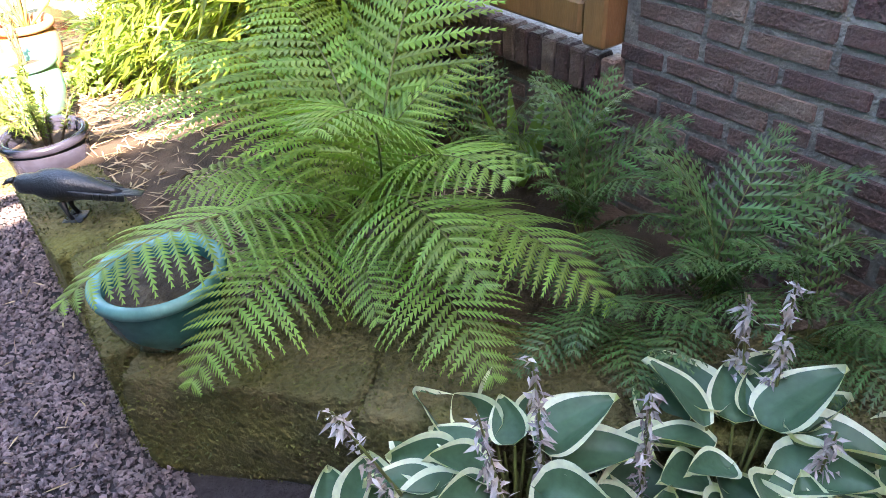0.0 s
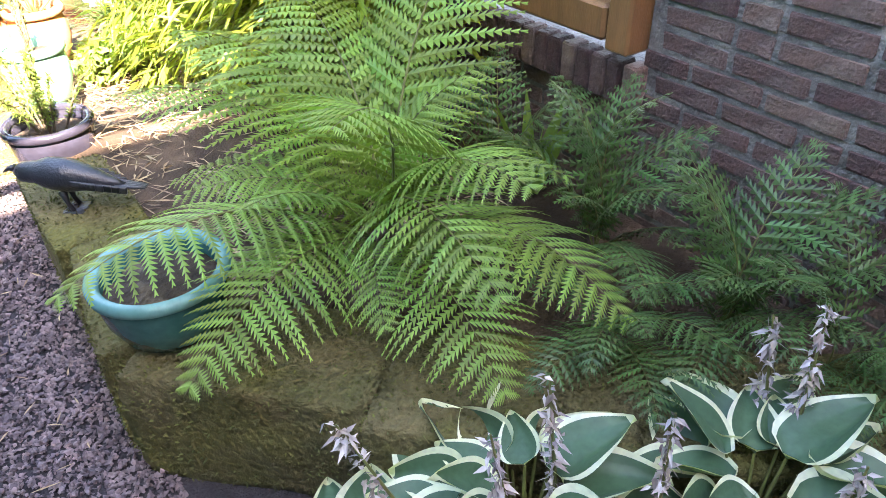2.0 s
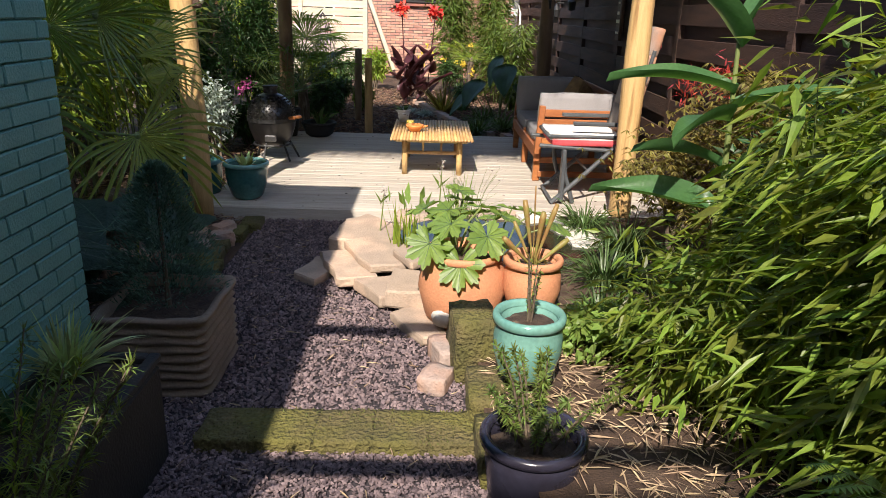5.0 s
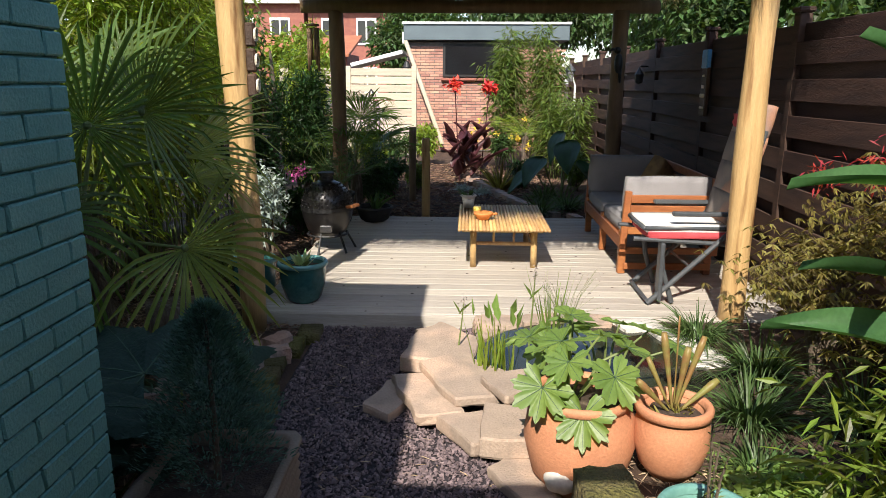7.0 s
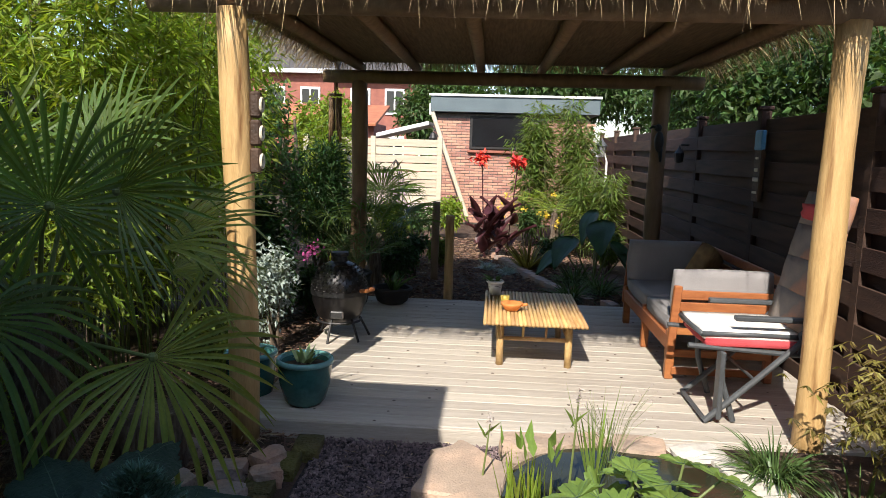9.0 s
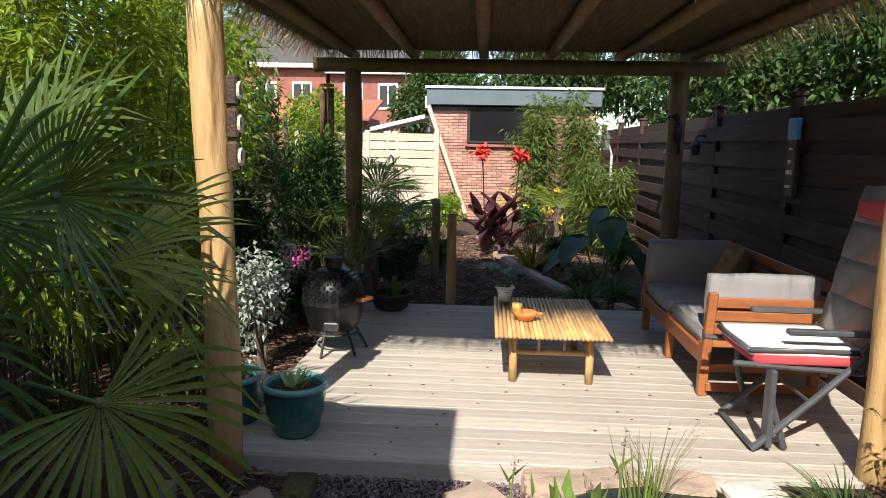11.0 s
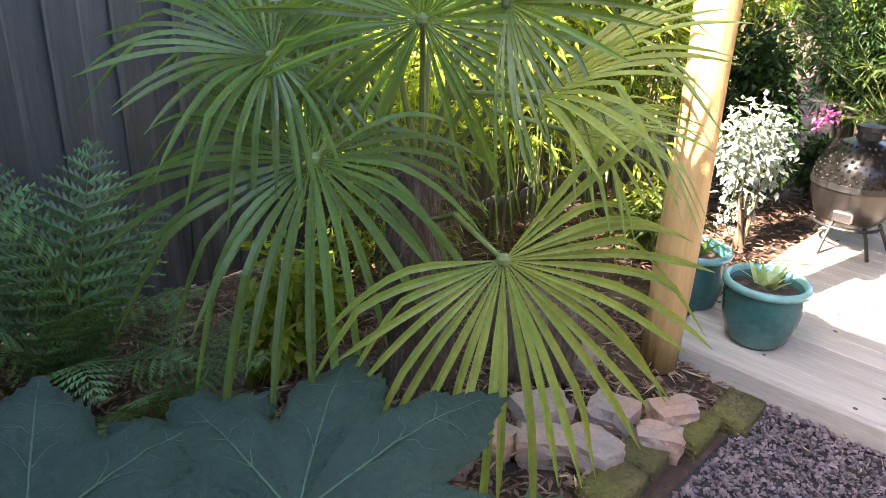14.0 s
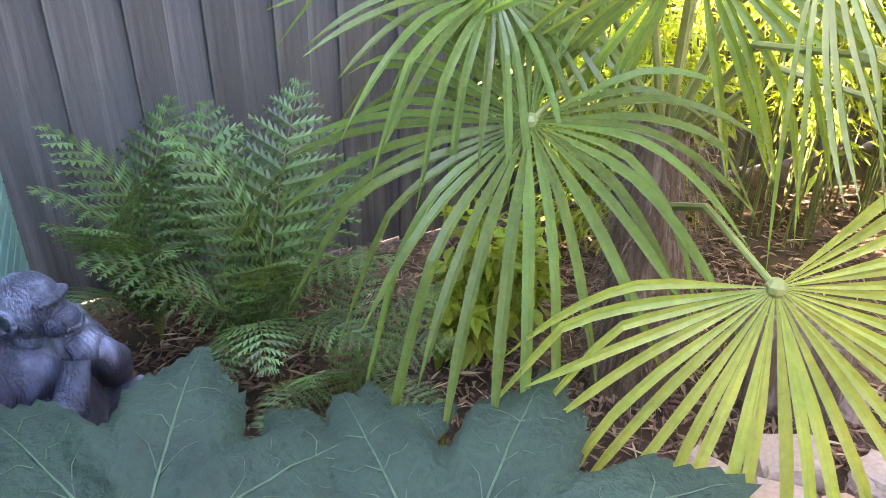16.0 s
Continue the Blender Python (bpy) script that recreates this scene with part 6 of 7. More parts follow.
lobed_plant("lobed_pond_plant", (0.88, 5.40, 0.37), [(-0.12, -0.16, 0.13, 250, 50, 0.95), (0.03, -0.22, 0.05, 262, 58, 0.95), (0.16, -0.12, 0.16, 300, 45, 0.95), (-0.03, 0.02, 0.25, 200, 18, 0.9), (0.14, 0.12, 0.24, 60, 14, 0.9), (-0.15, 0.14, 0.22, 150, 20, 0.85), (0.05, 0.26, 0.24, 90, 16, 0.9), (0.24, 0.04, 0.22, 0, 24, 0.85), (-0.02, -0.12, 0.22, 240, 34, 0.8), (0.02, 0.14, 0.32, 30, 8, 0.7)], PL[:1], "lush plant with lobed leaves in the terracotta pot")
lobed_plant("lobed_pond_plant", (1.15, 6.0, 0.13), [(-0.30, -0.18, 0.32, 220, 62, 1.0), (0.0, 0.0, 0.30, 100, 14, 0.95), (0.22, 0.08, 0.30, 20, 20, 0.9), (-0.14, 0.16, 0.28, 140, 20, 0.9), (0.12, 0.26, 0.27, 70, 16, 0.9), (0.34, -0.05, 0.27, 340, 24, 0.9), (-0.05, 0.34, 0.22, 95, 15, 0.8)], PL, "lobed green plant growing from the pond")
ir = thing("pond_reeds", (0.62, 6.25, 0.12), "yellow green reed stalks standing in the pond", "reeds")
rv = MB()
n = 42
blades(rv, np.stack([rng.normal(0, 0.05, n), rng.normal(0, 0.05, n), np.zeros(n)], 1), np.stack([rng.normal(0, 0.12, n), rng.normal(0, 0.12, n), np.ones(n)], 1), rng.uniform(0.2, 0.36, n), 0.013, 0.05, 4)
part("stalks", rv, M_lime, ir)
rv = MB()
leaves(rv, np.stack([rng.normal(0, 0.08, 10), rng.normal(0, 0.08, 10), rng.uniform(0.25, 0.34, 10)], 1), np.stack([rng.normal(0, 0.25, 10), rng.normal(0, 0.25, 10), np.ones(10)], 1), 0.13, 0.04)
part("leaves", rv, M_pond, ir)
tuft("pond_rush", (0.95, 6.55, 0.13), 22, 0.5, 0.012, 0.25, M_pond, "slender rush leaves in the pond", bend=0.08, up=1.0)
for x, y, h in ((0.80, 6.35, 0.55), (0.42, 6.6, 0.30)):
    pk = thing("pickerel_weed", (x, y, 0.10), "pickerel weed with a violet flower spike", "flower", "pond flowers")
    part("stem", MB().tube([(0, 0, 0), (0.02, 0, h * 0.6), (0.03, 0, h)], [0.006, 0.005, 0.003], 6), M_petiole, pk)
    fm = MB()
    leaves(fm, np.array([(0.02, 0, h * 0.72), (0.0, 0.02, h * 0.7)]), np.array([(-0.4, -0.2, 0.9), (0.5, 0.1, 0.6)]), 0.14, 0.05)
    part("leaf", fm, M_pond, pk)
    fm = MB()
    leaves(fm, np.array((0.03, 0, h)) + rng.normal(0, 1, (60, 3)) * np.array((0.006, 0.006, 0.025)), rng.normal(0, 1, (60, 3)), 0.014, 0.008)
    part("blossom", fm, M_petal, pk)
hz = thing("baby_breath", (1.05, 6.75, 0.12), "airy cloud of tiny pale flowers over the pond", "flower")
fm, sm_ = MB(), MB()
for i in range(26):
    e = np.array((R.uniform(-0.2, 0.25), R.uniform(-0.12, 0.12), R.uniform(0.2, 0.46)))
    sm_.tube([(0, 0, 0), e * 0.55 + np.array((0, 0, 0.06)), e], 0.0011, 4)
    leaves(fm, e + rng.normal(0, 0.02, (9, 3)), rng.normal(0, 1, (9, 3)), 0.008, 0.006)
part("stem_cluster", sm_, M_petiole, hz)
part("blossom", fm, M_petal, hz)
pt = thing("pitcher_plant", (1.27, 5.27, 0.38), "pitcher plant with green and red trumpets", "plant")
for i, (dx, dy, h, r) in enumerate(((-0.06, 0.0, 0.34, 0.021), (0.03, -0.02, 0.29, 0.022), (0.10, 0.02, 0.32, 0.02), (-0.16, -0.06, 0.17, 0.022), (0.17, 0.03, 0.14, 0.022), (-0.10, 0.05, 0.22, 0.016), (0.05, 0.05, 0.26, 0.016), (-0.02, -0.04, 0.42, 0.006))):
    u = np.linspace(0, 1, 8)
    part("pitcher", MB().tube(np.stack([dx * u, dy * u, h * u], 1), np.interp(u, [0, 0.6, 0.9, 1], [0.003, r * 0.5, r * 0.75, r * 0.5]), 9), M_pitcher, pt, smooth=True)
cr = MB()
leaves(cr, rng.normal(0, 0.03, (40, 3)) * np.array((1, 1, 0.4)), rng.normal(0, 1, (40, 3)) + np.array((0, 0, 0.8)), 0.09, 0.012)
part("old_leaves", cr, M_maple, pt)

# ---- right hand bed ----
for i, (x, y, l) in enumerate(((1.75, 5.7, 0.50), (2.0, 6.2, 0.55), (1.85, 6.75, 0.42), (2.25, 5.7, 0.5), (1.62, 5.25, 0.3))):
    tuft("sedge", (x, y, 0.12), 240, l, 0.010, 1.0, M_sedge, "arching clump of dark green sedge", bend=0.75, up=0.9, group="sedges", seg=6, r0=0.08)


def maple(at, r, n, label):
    t = thing("japanese_maple", at, label, "shrub", "maples")
    st, lv = MB(), MB()
    for i in range(9):
        c = np.array((R.uniform(-0.8, 0.8) * r[0], R.uniform(-0.8, 0.8) * r[1], r[2] * R.uniform(0.55, 1.55)))
        st.tube([(0, 0, 0), c * 0.5 + np.array((0.03, 0, 0.08)), c], [0.02, 0.011, 0.003], 6)
        k = n // 9
        P = c + rng.normal(0, 1, (k, 3)) * np.array((0.30 * r[0], 0.30 * r[1], 0.07))
        for j in range(5):
            a = rng.uniform(0, 6.283) + (j - 2) * 0.65 + rng.normal(0, 0.15, k)
            leaves(lv, P, np.stack([np.cos(a), np.sin(a), np.full(k, -0.45)], 1), 0.06 * (1 - 0.13 * abs(j - 2)) * rng.uniform(0.8, 1.2, k), 0.014, droop=0.15)
    part("branches", st, M_bark, t)
    part("foliage", lv, M_maple, t)
    return t


maple((2.30, 6.25, 0.1), (0.40, 0.50, 0.58), 900, "bronze green japanese maple with fine leaves")
maple((2.36, 5.55, 0.1), (0.34, 0.4, 0.72), 800, "bronze green japanese maple near the fence")
rsh = MB()
for c in ((2.45, 6.7, 1.12), (2.4, 6.1, 1.25), (2.5, 6.3, 1.2)):
    leaves(rsh, np.array(c) + rng.normal(0, 0.05, (70, 3)), rng.normal(0, 1, (70, 3)) + np.array((0, 0, 0.4)), 0.06, 0.012)
solo("red_shoots", rsh, M_maplered, "red young shoots above the maple", "foliage", kind="stuff")
shrub("ground_shrub", (1.55, 4.9, 0.12), (0.33, 0.36, 0.16), 1100, 0.055, 0.034, M_pond, "low glossy ground cover beside the pots", lumps=8, out=0.5)
shrub("dark_shrub", (2.45, 5.2, 0.1), (0.28, 0.7, 0.75), 2600, 0.07, 0.035, M_shrub, "dark shrub in front of the fence")
BL = [oval_leaf(0.60, 0.20, [M_bigleaf], 0, 0.5, 0.55, ribs=10)]
cn = thing("broad_canna", (1.98, 4.92, 0.12), "tall canna with broad pointed leaves in the bamboo", "canna")
part("stem", MB().tube([(0, 0, 0), (0.02, 0.02, 0.8), (0.0, 0.05, 1.45)], [0.018, 0.014, 0.008], 8), M_petiole, cn)
for z, a, ti, s in ((1.16, 176, -16, 0.85), (1.34, 195, -46, 0.9), (1.05, 222, -6, 0.85), (0.66, 178, -18, 0.9), (1.40, 20, -60, 0.8), (1.1, 320, -18, 0.85), (0.85, 120, -10, 0.8)):
    part("leaf", BL[0], None, cn, at=pose(0.01, 0.02, z, 0, 0, a) @ pose(0, 0, 0, R.uniform(-25, 25), ti, 0) @ Matrix.Scale(s, 4))

# ---- west bed: fan palm, ferns, giant leaves ----
pm = thing("fan_palm", (-1.60, 6.32, 0.0), "windmill palm with a fibrous trunk and big fan leaves", "palm")
tk = MB()
u = np.linspace(0, 1, 10)
tk.tube(np.stack([0.02 * np.sin(u * 5), 0.02 * np.cos(u * 4), 0.92 * u], 1), np.interp(u, [0, 0.2, 0.7, 1], [0.16, 0.13, 0.11, 0.09]), 16)
fbz = 900
an = rng.uniform(0, 6.283, fbz)
zz = rng.uniform(0.1, 0.98, fbz)
blades(tk, np.stack([0.115 * np.cos(an), 0.115 * np.sin(an), zz], 1), np.stack([np.cos(an) * 0.5, np.sin(an) * 0.5, rng.normal(-0.2, 0.5, fbz)], 1), rng.uniform(0.06, 0.20, fbz), 0.005, 0.6, 3)
part("trunk", tk, M_fibre, pm)
PALM_AT = np.array((-1.60, 6.32, 0.0))


def palm_fan(hub, mid, normal, r, n=40, span=300, droop=0.3, lmat=M_palm):
    h = np.array(hub) - PALM_AT
    fan = part("fan", fan_leaf(mid, normal, r, n, [lmat, M_petiole], droop, span), None, pm, at=pose(*h))
    low = h[2] < 0.95
    rise = np.array((0, 0, 0.16 if h[2] > 1.1 else 0.08 if low else 0.26))
    foot = 0.66 if low else 0.84
    part("petiole", MB().tube([(0, 0, foot), (h + np.array((0, 0, foot))) * 0.5 + rise, h], [0.015, 0.010, 0.007], 7), M_petiole, pm)
    return fan


palm_fan((-1.50, 5.78, 1.02), (0.00, -0.72, -0.42), (0.42, -0.30, 0.85), 0.64, 40, 310, 0.36)
palm_fan((-0.88, 5.945, 0.855), (0.52, 0.10, -0.72), (0.50, -0.62, 0.55), 0.58, 30, 225, 0.26, M_palmy)
palm_fan((-1.79, 5.835, 1.28), (-0.40, -0.75, 0.16), (0.45, -0.30, 0.82), 0.56, 40, 310, 0.22)
palm_fan((-0.90, 6.06, 1.27), (0.92, 0.10, 0.36), (-0.30, -0.50, 0.80), 0.56, 17, 100, 0.10, M_palmy)
palm_fan((-1.00, 6.36, 1.12), (0.86, 0.40, 0.02), (-0.15, -0.30, 0.92), 0.46, 28, 150, 0.40, M_palmy)
palm_fan((-1.36, 6.08, 1.42), (0.18, -0.20, 0.95), (0.66, -0.72, 0.20), 0.62, 42, 320, 0.22)
palm_fan((-1.14, 6.20, 1.48), (0.74, -0.05, 0.62), (-0.10, -0.92, 0.30), 0.60, 38, 210, 0.08)
palm_fan((-1.72, 6.14, 1.50), (-0.42, -0.35, 0.82), (0.55, -0.80, 0.10), 0.60, 40, 300, 0.14)
palm_fan((-1.98, 6.10, 1.30), (-0.85, -0.40, 0.25), (0.20, -0.60, 0.80), 0.56, 38, 300, 0.25)
palm_fan((-1.50, 6.62, 1.60), (0.15, 0.55, 0.80), (-0.20, -0.70, 0.60), 0.58, 38, 290, 0.25)
palm_fan((-1.86, 6.62, 1.42), (-0.70, 0.50, 0.40), (0.30, 0.20, 0.90), 0.56, 36, 300, 0.40)
p2 = thing("fan_palm", (-0.95, 11.45, 0.0), "young windmill palm with stiff fan leaves behind the deck", "palm")
part("trunk", MB().tube([(0, 0, 0), (0.01, 0, 0.3), (0, 0.01, 0.6)], [0.09, 0.08, 0.05], 12), M_fibre, p2)
for a, e, hr in ((-95, 28, 0.42), (-150, 16, 0.40), (-30, 12, 0.46), (20, 25, 0.42), (100, 30, 0.4), (170, 22, 0.42), (-65, 58, 0.55)):
    ca, sa, ce, se = math.cos(radians(a)), math.sin(radians(a)), math.cos(radians(e)), math.sin(radians(e))
    h2 = np.array((hr * ca * ce, hr * sa * ce, 0.72 + hr * se))
    part("fan", fan_leaf((ca * ce, sa * ce, se), (-ca * se, -sa * se, ce), 0.46, 32, [M_palm, M_petiole], 0.25, 270), None, p2, at=pose(*h2))
    part("petiole", MB().tube([(0, 0, 0.55), h2 * 0.55 + np.array((0, 0, 0.3)), h2], [0.011, 0.009, 0.006], 6), M_petiole, p2)
st_ = rock((-1.30, 6.72, 0.16), (0.34, 0.28, 0.36), 25, 0.2, 5, 0.65)
solo("driftwood_stump", st_, M_fibre, "old mossy stump at the palm's foot", "stump", smooth=True)
LF = [fern_frond(0.84, 0.36, 16, [M_fern2, M_rachis], 0.25 + 0.12 * i, 8, sag=0.10) for i in range(3)]
for crown, label, tips in (((-2.20, 5.20, 0.02), "dark green fern in front of the grey fence", ((-2.62, 5.24, 0.86), (-2.74, 5.55, 0.66), (-1.62, 5.12, 0.40), (-2.30, 5.62, 0.72), (-1.72, 5.46, 0.34), (-2.42, 5.02, 0.84), (-1.96, 4.86, 0.52), (-2.20, 4.72, 0.56), (-1.86, 5.62, 0.50), (-2.60, 4.92, 0.62), (-2.06, 5.36, 0.82), (-1.70, 4.98, 0.30), (-2.50, 5.44, 0.94), (-1.86, 5.24, 0.58))),
                           ((-2.50, 4.90, 0.02), "dark green fern beside the outbuilding's corner", ((-1.98, 4.72, 0.74), (-2.40, 4.62, 0.72), (-2.76, 4.66, 0.80), (-2.80, 5.10, 0.84), (-2.30, 5.06, 0.82), (-2.06, 4.96, 0.56), (-2.62, 5.30, 0.74), (-2.10, 4.62, 0.44), (-2.62, 4.60, 0.50))),
                           ((-1.84, 5.36, 0.02), "low spreading fern on the bark", ((-1.30, 5.30, 0.22), (-1.42, 5.56, 0.26), (-1.58, 5.06, 0.28), (-1.50, 5.22, 0.42), (-1.90, 5.78, 0.36), (-1.66, 5.72, 0.30), (-2.20, 5.60, 0.40)))):
    wf = thing("wood_fern", crown, label, "fern", "fence ferns")
    for i, tip in enumerate(tips):
        frond_to(wf, crown, tip, LF[i % 3], R.uniform(-18, 18))
GU = [rhubarb_leaf(0.50, 7, [M_gun, M_vein], 1.0), rhubarb_leaf(0.50, 7, [M_gun, M_vein], 4.0)]
lobed_plant("giant_rhubarb", (-0.98, 5.00, 0.0), [(0.00, -0.22, 0.60, 160, -4, 1.24), (0.22, 0.20, 0.54, 132, -8, 1.20), (0.42, 0.30, 0.30, 80, 10, 0.62), (-0.16, 0.16, 0.50, 150, 0, 0.62), (0.06, -0.34, 0.40, 250, 10, 0.7), (0.34, 0.02, 0.32, 20, 14, 0.6)], GU, "giant dark green lobed leaves beside the outbuilding", category="plant")
HS2 = [oval_leaf(0.10, 0.07, [M_hosta, M_hosta], 0, 0.3, 0.3)]
hsm = thing("small_hosta", (-0.72, 6.0, 0.0), "small blue hosta at the path's edge", "hosta")
for k in range(5):
    part("leaf", HS2[0], None, hsm, at=pose(0, 0, 0.05, 0, 0, 72 * k) @ pose(0, 0, 0, 0, -30, 0))
shrub("lime_shrub", (-1.95, 5.95, 0), (0.22, 0.3, 0.36), 700, 0.085, 0.05, M_lime, "lime green shrub behind the palm fronds")
shrub("silver_shrub", (-1.32, 8.75, 0), (0.30, 0.34, 0.62), 1700, 0.048, 0.03, M_silver, "silver leaved shrub beside the post", out=0.4)
shrub("dark_shrub", (-1.65, 9.6, 0), (0.4, 0.5, 0.75), 2600, 0.08, 0.04, M_shrub, "dark mixed shrub beside the grill")
shrub("dark_shrub", (-1.6, 11.4, 0), (0.5, 0.6, 1.3), 4200, 0.11, 0.026, M_shrub, "tall dark oleander behind the deck", droop=0.0)
shrub("dark_shrub", (-1.9, 13.2, 0), (0.6, 0.7, 1.3), 3800, 0.11, 0.03, M_hedge, "tall shrub along the west side")
shrub("low_shrub", (-0.75, 11.7, 0), (0.35, 0.4, 0.45), 1600, 0.07, 0.035, M_shrub, "low dark shrub by the rope posts")
shrub("low_shrub", (-1.1, 13.8, 0), (0.5, 0.5, 0.5), 1500, 0.09, 0.045, M_hedge, "green shrub by the bark path")
shrub("low_shrub", (-0.4, 16.6, 0), (0.4, 0.4, 0.45), 900, 0.1, 0.05, M_lime, "lime shrub before the pale fence")
for x, y, w, h, n_, lm, lb in ((-0.62, 12.5, 0.34, 0.34, 1500, M_shrub, "low dark leafy shrub beside the bark path"), (-0.35, 13.3, 0.30, 0.28, 1100, M_darkbamboo, "low green shrub beside the bark path"), (-0.75, 15.2, 0.45, 0.45, 1300, M_tree, "leafy shrub before the pale fence"),
                            (1.05, 15.9, 0.40, 0.42, 1300, M_tree, "leafy shrub behind the purple canna"), (1.30, 13.6, 0.30, 0.28, 1000, M_shrub, "low dark shrub by the fence bed"), (2.1, 13.4, 0.32, 0.45, 1400, M_darkbamboo, "green shrub by the fence"),
                            (-1.35, 10.2, 0.28, 0.36, 1300, M_shrub, "dark leafy shrub behind the grill"), (-1.55, 8.1, 0.30, 0.30, 1000, M_darkbamboo, "low green shrub behind the teal pot"), (-1.35, 12.4, 0.40, 0.55, 1700, M_shrub, "dark shrub behind the deck")):
    shrub("low_shrub", (x, y, 0), (w, w, h), n_, 0.085, 0.034, lm, lb, group="understorey shrubs")
flw = MB()
leaves(flw, np.array((-1.15, 9.35, 0.78)) + rng.normal(0, 0.035, (90, 3)), rng.normal(0, 1, (90, 3)), 0.035, 0.02)
solo("magenta_flower", flw, M_magenta, "pink magenta flower head among dark shrubs", "flower", kind="stuff")
p2 = thing("small_fan_palm", (-1.15, 13.0, 0), "small fan palm behind the deck", "palm")
part("trunk", MB().tube([(0, 0, 0), (0, 0, 0.5)], [0.09, 0.07], 10), M_fibre, p2)
for i in range(11):
    a = 33 * i
    h = np.array((0.32 * math.cos(radians(a)), 0.32 * math.sin(radians(a)), 0.85 + 0.25 * (i % 3)))
    part("fan", fan_leaf((math.cos(radians(a)), math.sin(radians(a)), 0.5 - 0.25 * (i % 4)), (0, 0, 1), 0.42, 30, [M_palm, M_petiole], 0.2, 220), None, p2, at=pose(*h))
    part("petiole", MB().tube([(0, 0, 0.45), h * 0.6 + np.array((0, 0, 0.2)), h], 0.007, 5), M_petiole, p2)

# ---- planting behind the deck ----
CL = [oval_leaf(0.50, 0.20, [M_canna], 0, 0.5, 0.3, ribs=9)]
cx = thing("purple_canna", (0.45, 14.3, 0), "purple leaved canna with scarlet flowers", "canna")
for i in range(34):
    a, z = 137.5 * i, 0.08 + 0.019 * i
    x, y = 0.36 * math.cos(i * 1.9) * (1 + i % 5) / 5, 0.28 * math.sin(i * 2.3)
    part("leaf", CL[0], None, cx, at=pose(x, y, z, 0, 0, a) @ pose(0, 0, 0, R.uniform(-20, 20), -48 + R.uniform(-14, 14), 0) @ Matrix.Scale(R.uniform(0.7, 1.0), 4))
for x, z in ((-0.22, 1.55), (0.34, 1.52)):
    part("stem", MB().tube([(x * 0.6, 0, 0), (x, 0, z)], 0.01, 6), M_canna, cx)
    fm = MB()
    leaves(fm, np.array((x, 0, z)) + rng.normal(0, 0.05, (60, 3)), rng.normal(0, 1, (60, 3)) + np.array((0, 0, 0.4)), 0.11, 0.06)
    part("flower", fm, M_redfl, cx, "scarlet flower head")
tuft("cordyline", (0.95, 13.2, 0), 90, 0.62, 0.03, 1.0, M_maple, "bronze spiky cordyline beside the path", "shrub", 0.25, 0.8)
tuft("blue_fescue", (0.38, 13.2, 0), 260, 0.26, 0.008, 1.1, M_silver, "tuft of blue fescue grass", bend=0.6, group="fescue tufts")
tuft("blue_fescue", (0.66, 12.9, 0), 260, 0.26, 0.008, 1.1, M_silver, "tuft of blue fescue grass", bend=0.6, group="fescue tufts")
for x, y in ((1.35, 11.3), (1.75, 11.7), (1.5, 12.3)):
    tuft("sedge", (x, y, 0), 200, 0.5, 0.014, 1.0, M_sedge, "arching sedge behind the deck", bend=0.6, group="far sedges", seg=5, r0=0.08)
TA = [oval_leaf(0.55, 0.42, [M_taro], 0, 0.2, 0.6, ribs=6)]
tr = thing("elephant_ear", (1.75, 12.4, 0), "elephant ear plant with large dark leaves", "plant")
for x, y, z, a, ti in ((-0.28, -0.1, 0.62, 220, 38), (0.05, -0.15, 0.85, 260, 44), (0.22, 0.1, 0.55, 320, 40), (-0.35, 0.2, 0.4, 190, 30), (0.05, 0.25, 0.95, 200, 55), (0.35, -0.1, 0.42, 300, 30)):
    part("leaf", TA[0], None, tr, at=pose(x, y, z, 0, 0, a) @ pose(0, 0, 0, R.uniform(-15, 15), ti, 0) @ Matrix.Scale(0.9, 4))
    part("stalk", MB().tube([(x * 0.1, y * 0.1, 0), (x * 0.7, y * 0.7, z * 0.6), (x, y, z)], [0.014, 0.011, 0.008], 6), M_petiole, tr)
plume_palm((1.45, 15.0, 0.0), 14, 0.9, M_lime, "light green sumac like shrub", "feather_shrub", 0.7, 0.7)
yf = MB()
for i in range(14):
    leaves(yf, np.array((R.uniform(0.5, 1.6), R.uniform(14.5, 15.8), R.uniform(0.5, 1.0))) + rng.normal(0, 0.02, (14, 3)), rng.normal(0, 1, (14, 3)), 0.05, 0.03)
solo("yellow_flowers", yf, M_yelfl, "scattered yellow daisies behind the canna", "flower", kind="stuff")


# ---- trees beyond the fences ----
def tree(at, h, r, n, label, lmat, L=0.16, trunk=0.09):
    t = thing("tree", at, label, "tree", "trees beyond the garden")
    st, lv = MB(), MB()
    st.tube([(0, 0, 0), (0.1, 0, h * 0.35), (0.0, 0.1, h * 0.75)], [trunk, trunk * 0.75, trunk * 0.25], 9)
    for i in range(13):
        d = unit(rng.normal(0, 1, 3)) * np.array(r) * rng.random() ** 0.4 * 0.75
        c = np.array((0, 0, h - r[2])) + d
        st.tube([(0.05, 0.03, h * 0.35), (c + np.array((0, 0, h * 0.4))) * 0.5, c], [trunk * 0.4, trunk * 0.25, 0.01], 6)
        k = n // 13
        P, dd = cloud(k, c, np.array(r) * R.uniform(0.34, 0.5), shell=0.4)
        leaves(lv, P, dd * 0.5 + rng.normal(0, 0.7, (k, 3)) + np.array((0, 0, -0.25)), L * rng.uniform(0.6, 1.3, k), L * 0.5)
    part("trunk", st, M_bark, t)
    part("crown", lv, lmat, t)
    return t


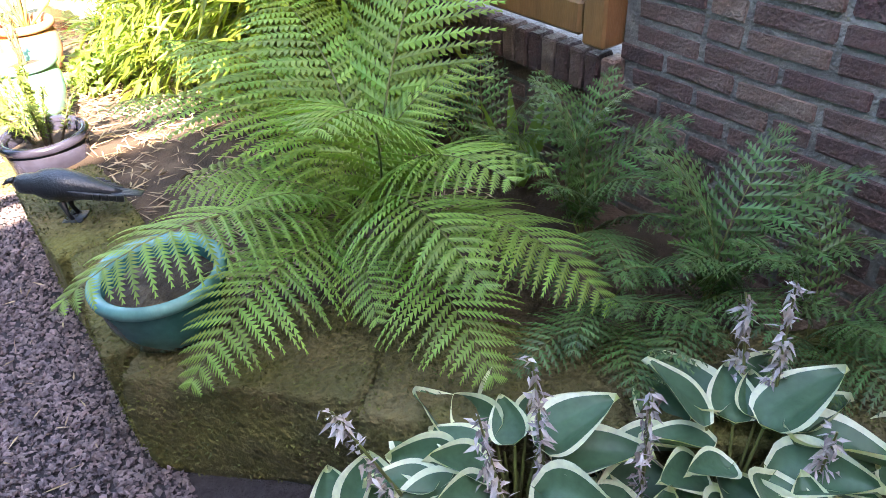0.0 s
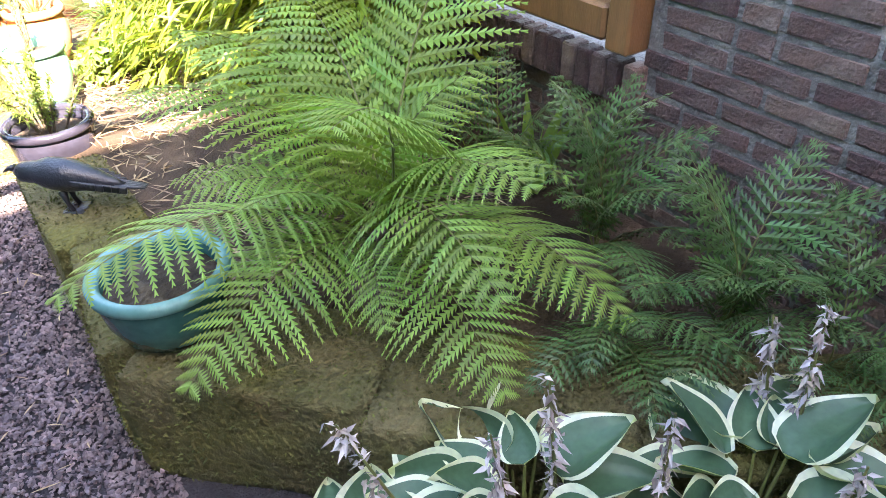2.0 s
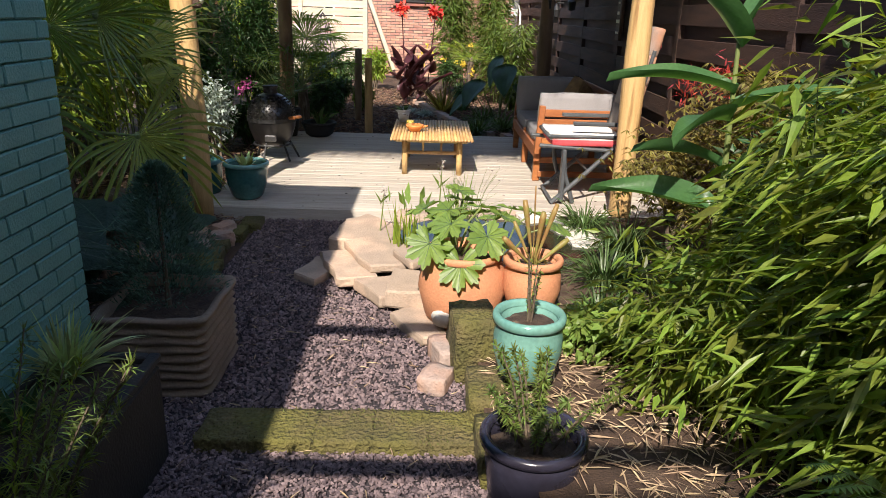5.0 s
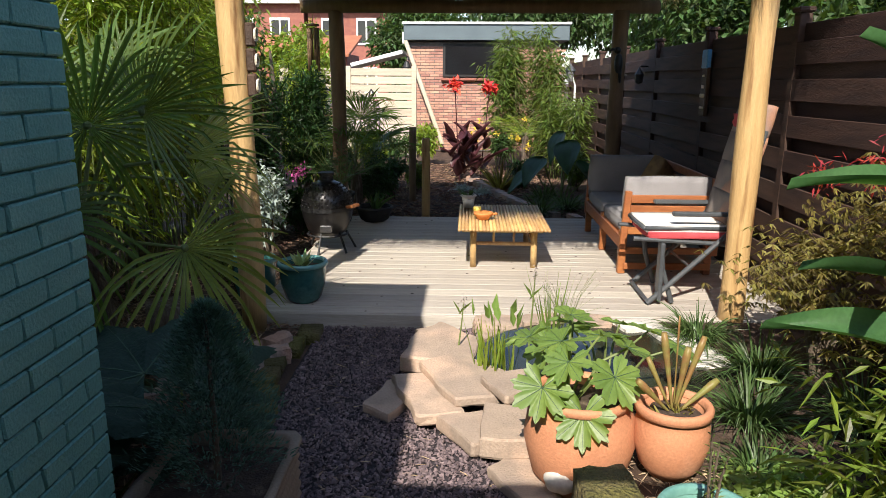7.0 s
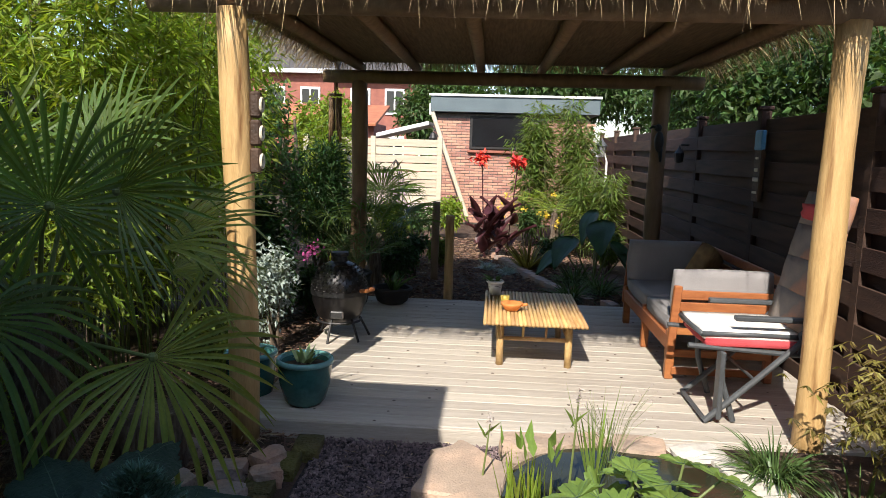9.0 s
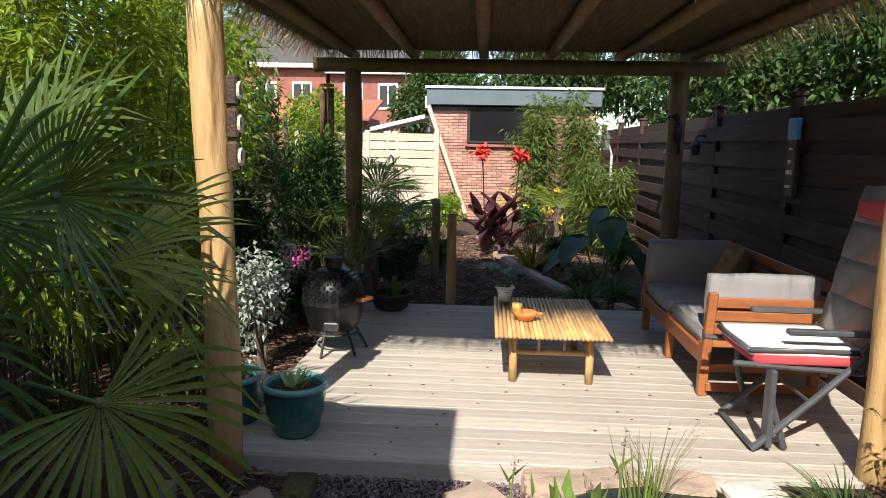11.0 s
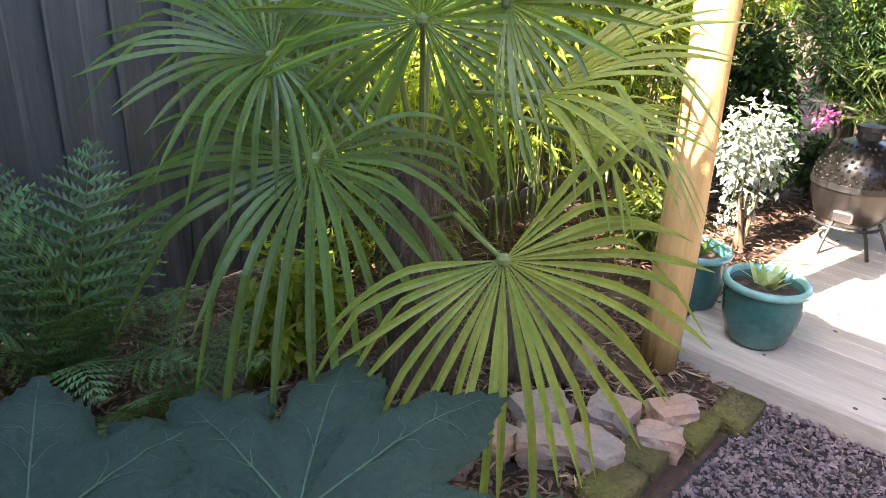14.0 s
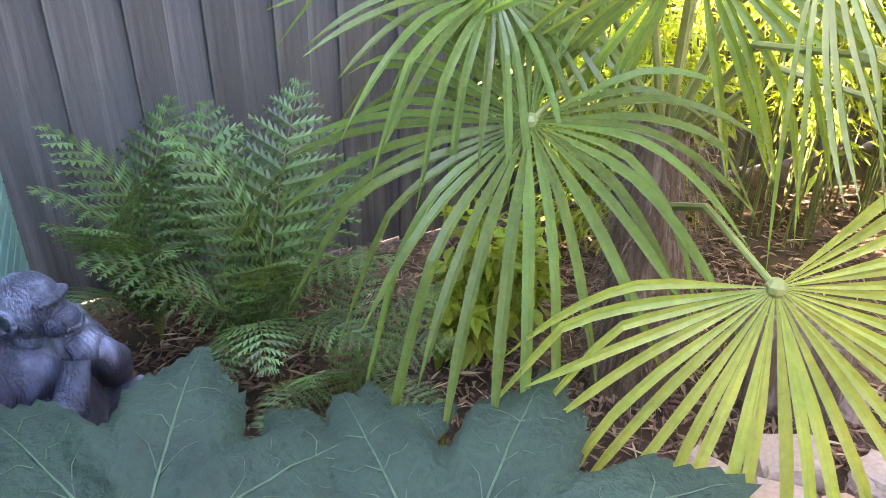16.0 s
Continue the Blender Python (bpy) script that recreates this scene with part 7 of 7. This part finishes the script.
tree((4.6, 13.0, 0), 4.7, (1.7, 2.4, 1.9), 13000, "broad leafy tree beyond the dark fence", M_tree, 0.13)
tree((4.3, 9.2, 0), 4.4, (1.5, 2.2, 1.9), 11000, "leafy tree beyond the dark fence", M_tree, 0.13)
tree((4.8, 17.5, 0), 5.0, (2.0, 2.6, 2.1), 11000, "leafy tree beyond the dark fence", M_tree, 0.14)
tree((2.5, 26.0, 0), 5.8, (3.2, 2.0, 2.5), 12000, "leafy tree behind the shed", M_tree, 0.2)
tree((-1.2, 27.0, 0), 5.4, (2.4, 2.0, 2.5), 11000, "leafy tree behind the shed", M_tree, 0.2)
tree((7.5, 26.0, 0), 6.5, (3.6, 2.6, 3.2), 12000, "leafy tree beyond the far corner", M_tree, 0.22)
tree((-3.6, 13.0, 0), 4.2, (1.3, 2.0, 2.0), 6500, "dense tree beyond the west hedge", M_hedge, 0.14)
tree((-3.8, 9.0, 0), 4.6, (1.3, 2.0, 2.2), 6500, "dense tree beyond the west hedge", M_hedge, 0.14)
tree((-3.4, 16.5, 0), 2.9, (1.2, 1.4, 1.4), 4200, "rounded tree by the far fence", M_tree, 0.13)
tree((-4.2, 23.0, 0), 3.4, (1.6, 1.2, 1.4), 4000, "leafy shrub tree before the houses", M_hedge, 0.18)
tree((-8.5, 27.0, 0), 3.6, (2.2, 1.4, 1.5), 4000, "leafy shrub tree before the houses", M_tree, 0.2)

# ---- bricks of the house wall, piece by piece ----
BK = [mesh_of("brick", MB().box((0, 0, 0), (0.020, 0.203, 0.048), 0.006, jit=0.0022), [M_brick]) for _ in range(5)]
BH = [mesh_of("brick", MB().box((0, 0, 0), (0.020, 0.096, 0.048), 0.006, jit=0.0022), [M_brick]) for _ in range(3)]
rest = MB()
for k in range(52):
    z = 0.03 + 0.0625 * k
    y = -3.0 + (0.11 if k % 2 else 0.0)
    i = 0
    while y < 4.1:
        head = (i + k) % 5 == 4
        ln = 0.098 if head else 0.205
        yc = y + ln / 2
        y += ln + 0.012
        i += 1
        if 2.24 < yc < 3.98 and 0.62 < z < 2.25:
            continue
        if yc < 2.3 and y - 0.012 > 2.252 and 0.62 < z < 2.25:
            ln = 2.252 - (yc - ln / 2)
            rest.box((WX + 0.013, 2.252 - ln / 2, z), (0.02, ln, 0.048), 0.005)
            continue
        dx, dz = R.uniform(-0.002, 0.002), R.uniform(-0.0015, 0.0015)
        if 0.8 < yc < 2.75 and 0.2 < z < 1.75:
            part("brick", (BH if head else BK)[R.randrange(3)], None, hw, at=pose(WX + 0.013 + dx, yc, z + dz, R.uniform(-0.3, 0.3), 0, R.uniform(-0.4, 0.4)))
        else:
            rest.box((WX + 0.013 + dx, yc, z), (0.02, ln, 0.05), 0.005)
for i in range(28):
    part("sill_brick", MB().box((WX - 0.005, 2.26 + 0.0615 * i, 0.70), (0.07, 0.051, 0.12), 0.006, jit=0.001), M_brick, hw)
tagged(part("brickwork", rest, M_brick, hw), kind="stuff")
gb = MB()
GB = [mesh_of("brick", MB().box((0, 0, 0), (0.020, 0.212, 0.057), 0.005, jit=0.0012), [M_green]) for _ in range(3)]
for k in range(51):
    z = 0.03 + 0.0625 * k
    y = -2.4 + (0.11 if k % 2 else 0.0)
    while y < 4.46:
        ln = min(0.212, 4.495 - y)
        if y > 2.9 and 0.3 < z < 2.3 and ln > 0.2:
            part("brick", GB[R.randrange(3)], None, g0, at=pose(-0.531 + R.uniform(0, 0.002), y + ln / 2, z))
        else:
            gb.box((-0.531, y + ln / 2, z), (0.018 + R.uniform(0, 0.003), ln, 0.057), 0.005)
        y += 0.2165
    x = -0.54 - (0.1 if k % 2 else 0.0)
    while x > -2.9:
        gb.box((x - 0.1, 4.492, z), (0.212, 0.018, 0.057), 0.005)
        x -= 0.2165
tagged(part("brickwork", gb, M_green, g0), kind="stuff")
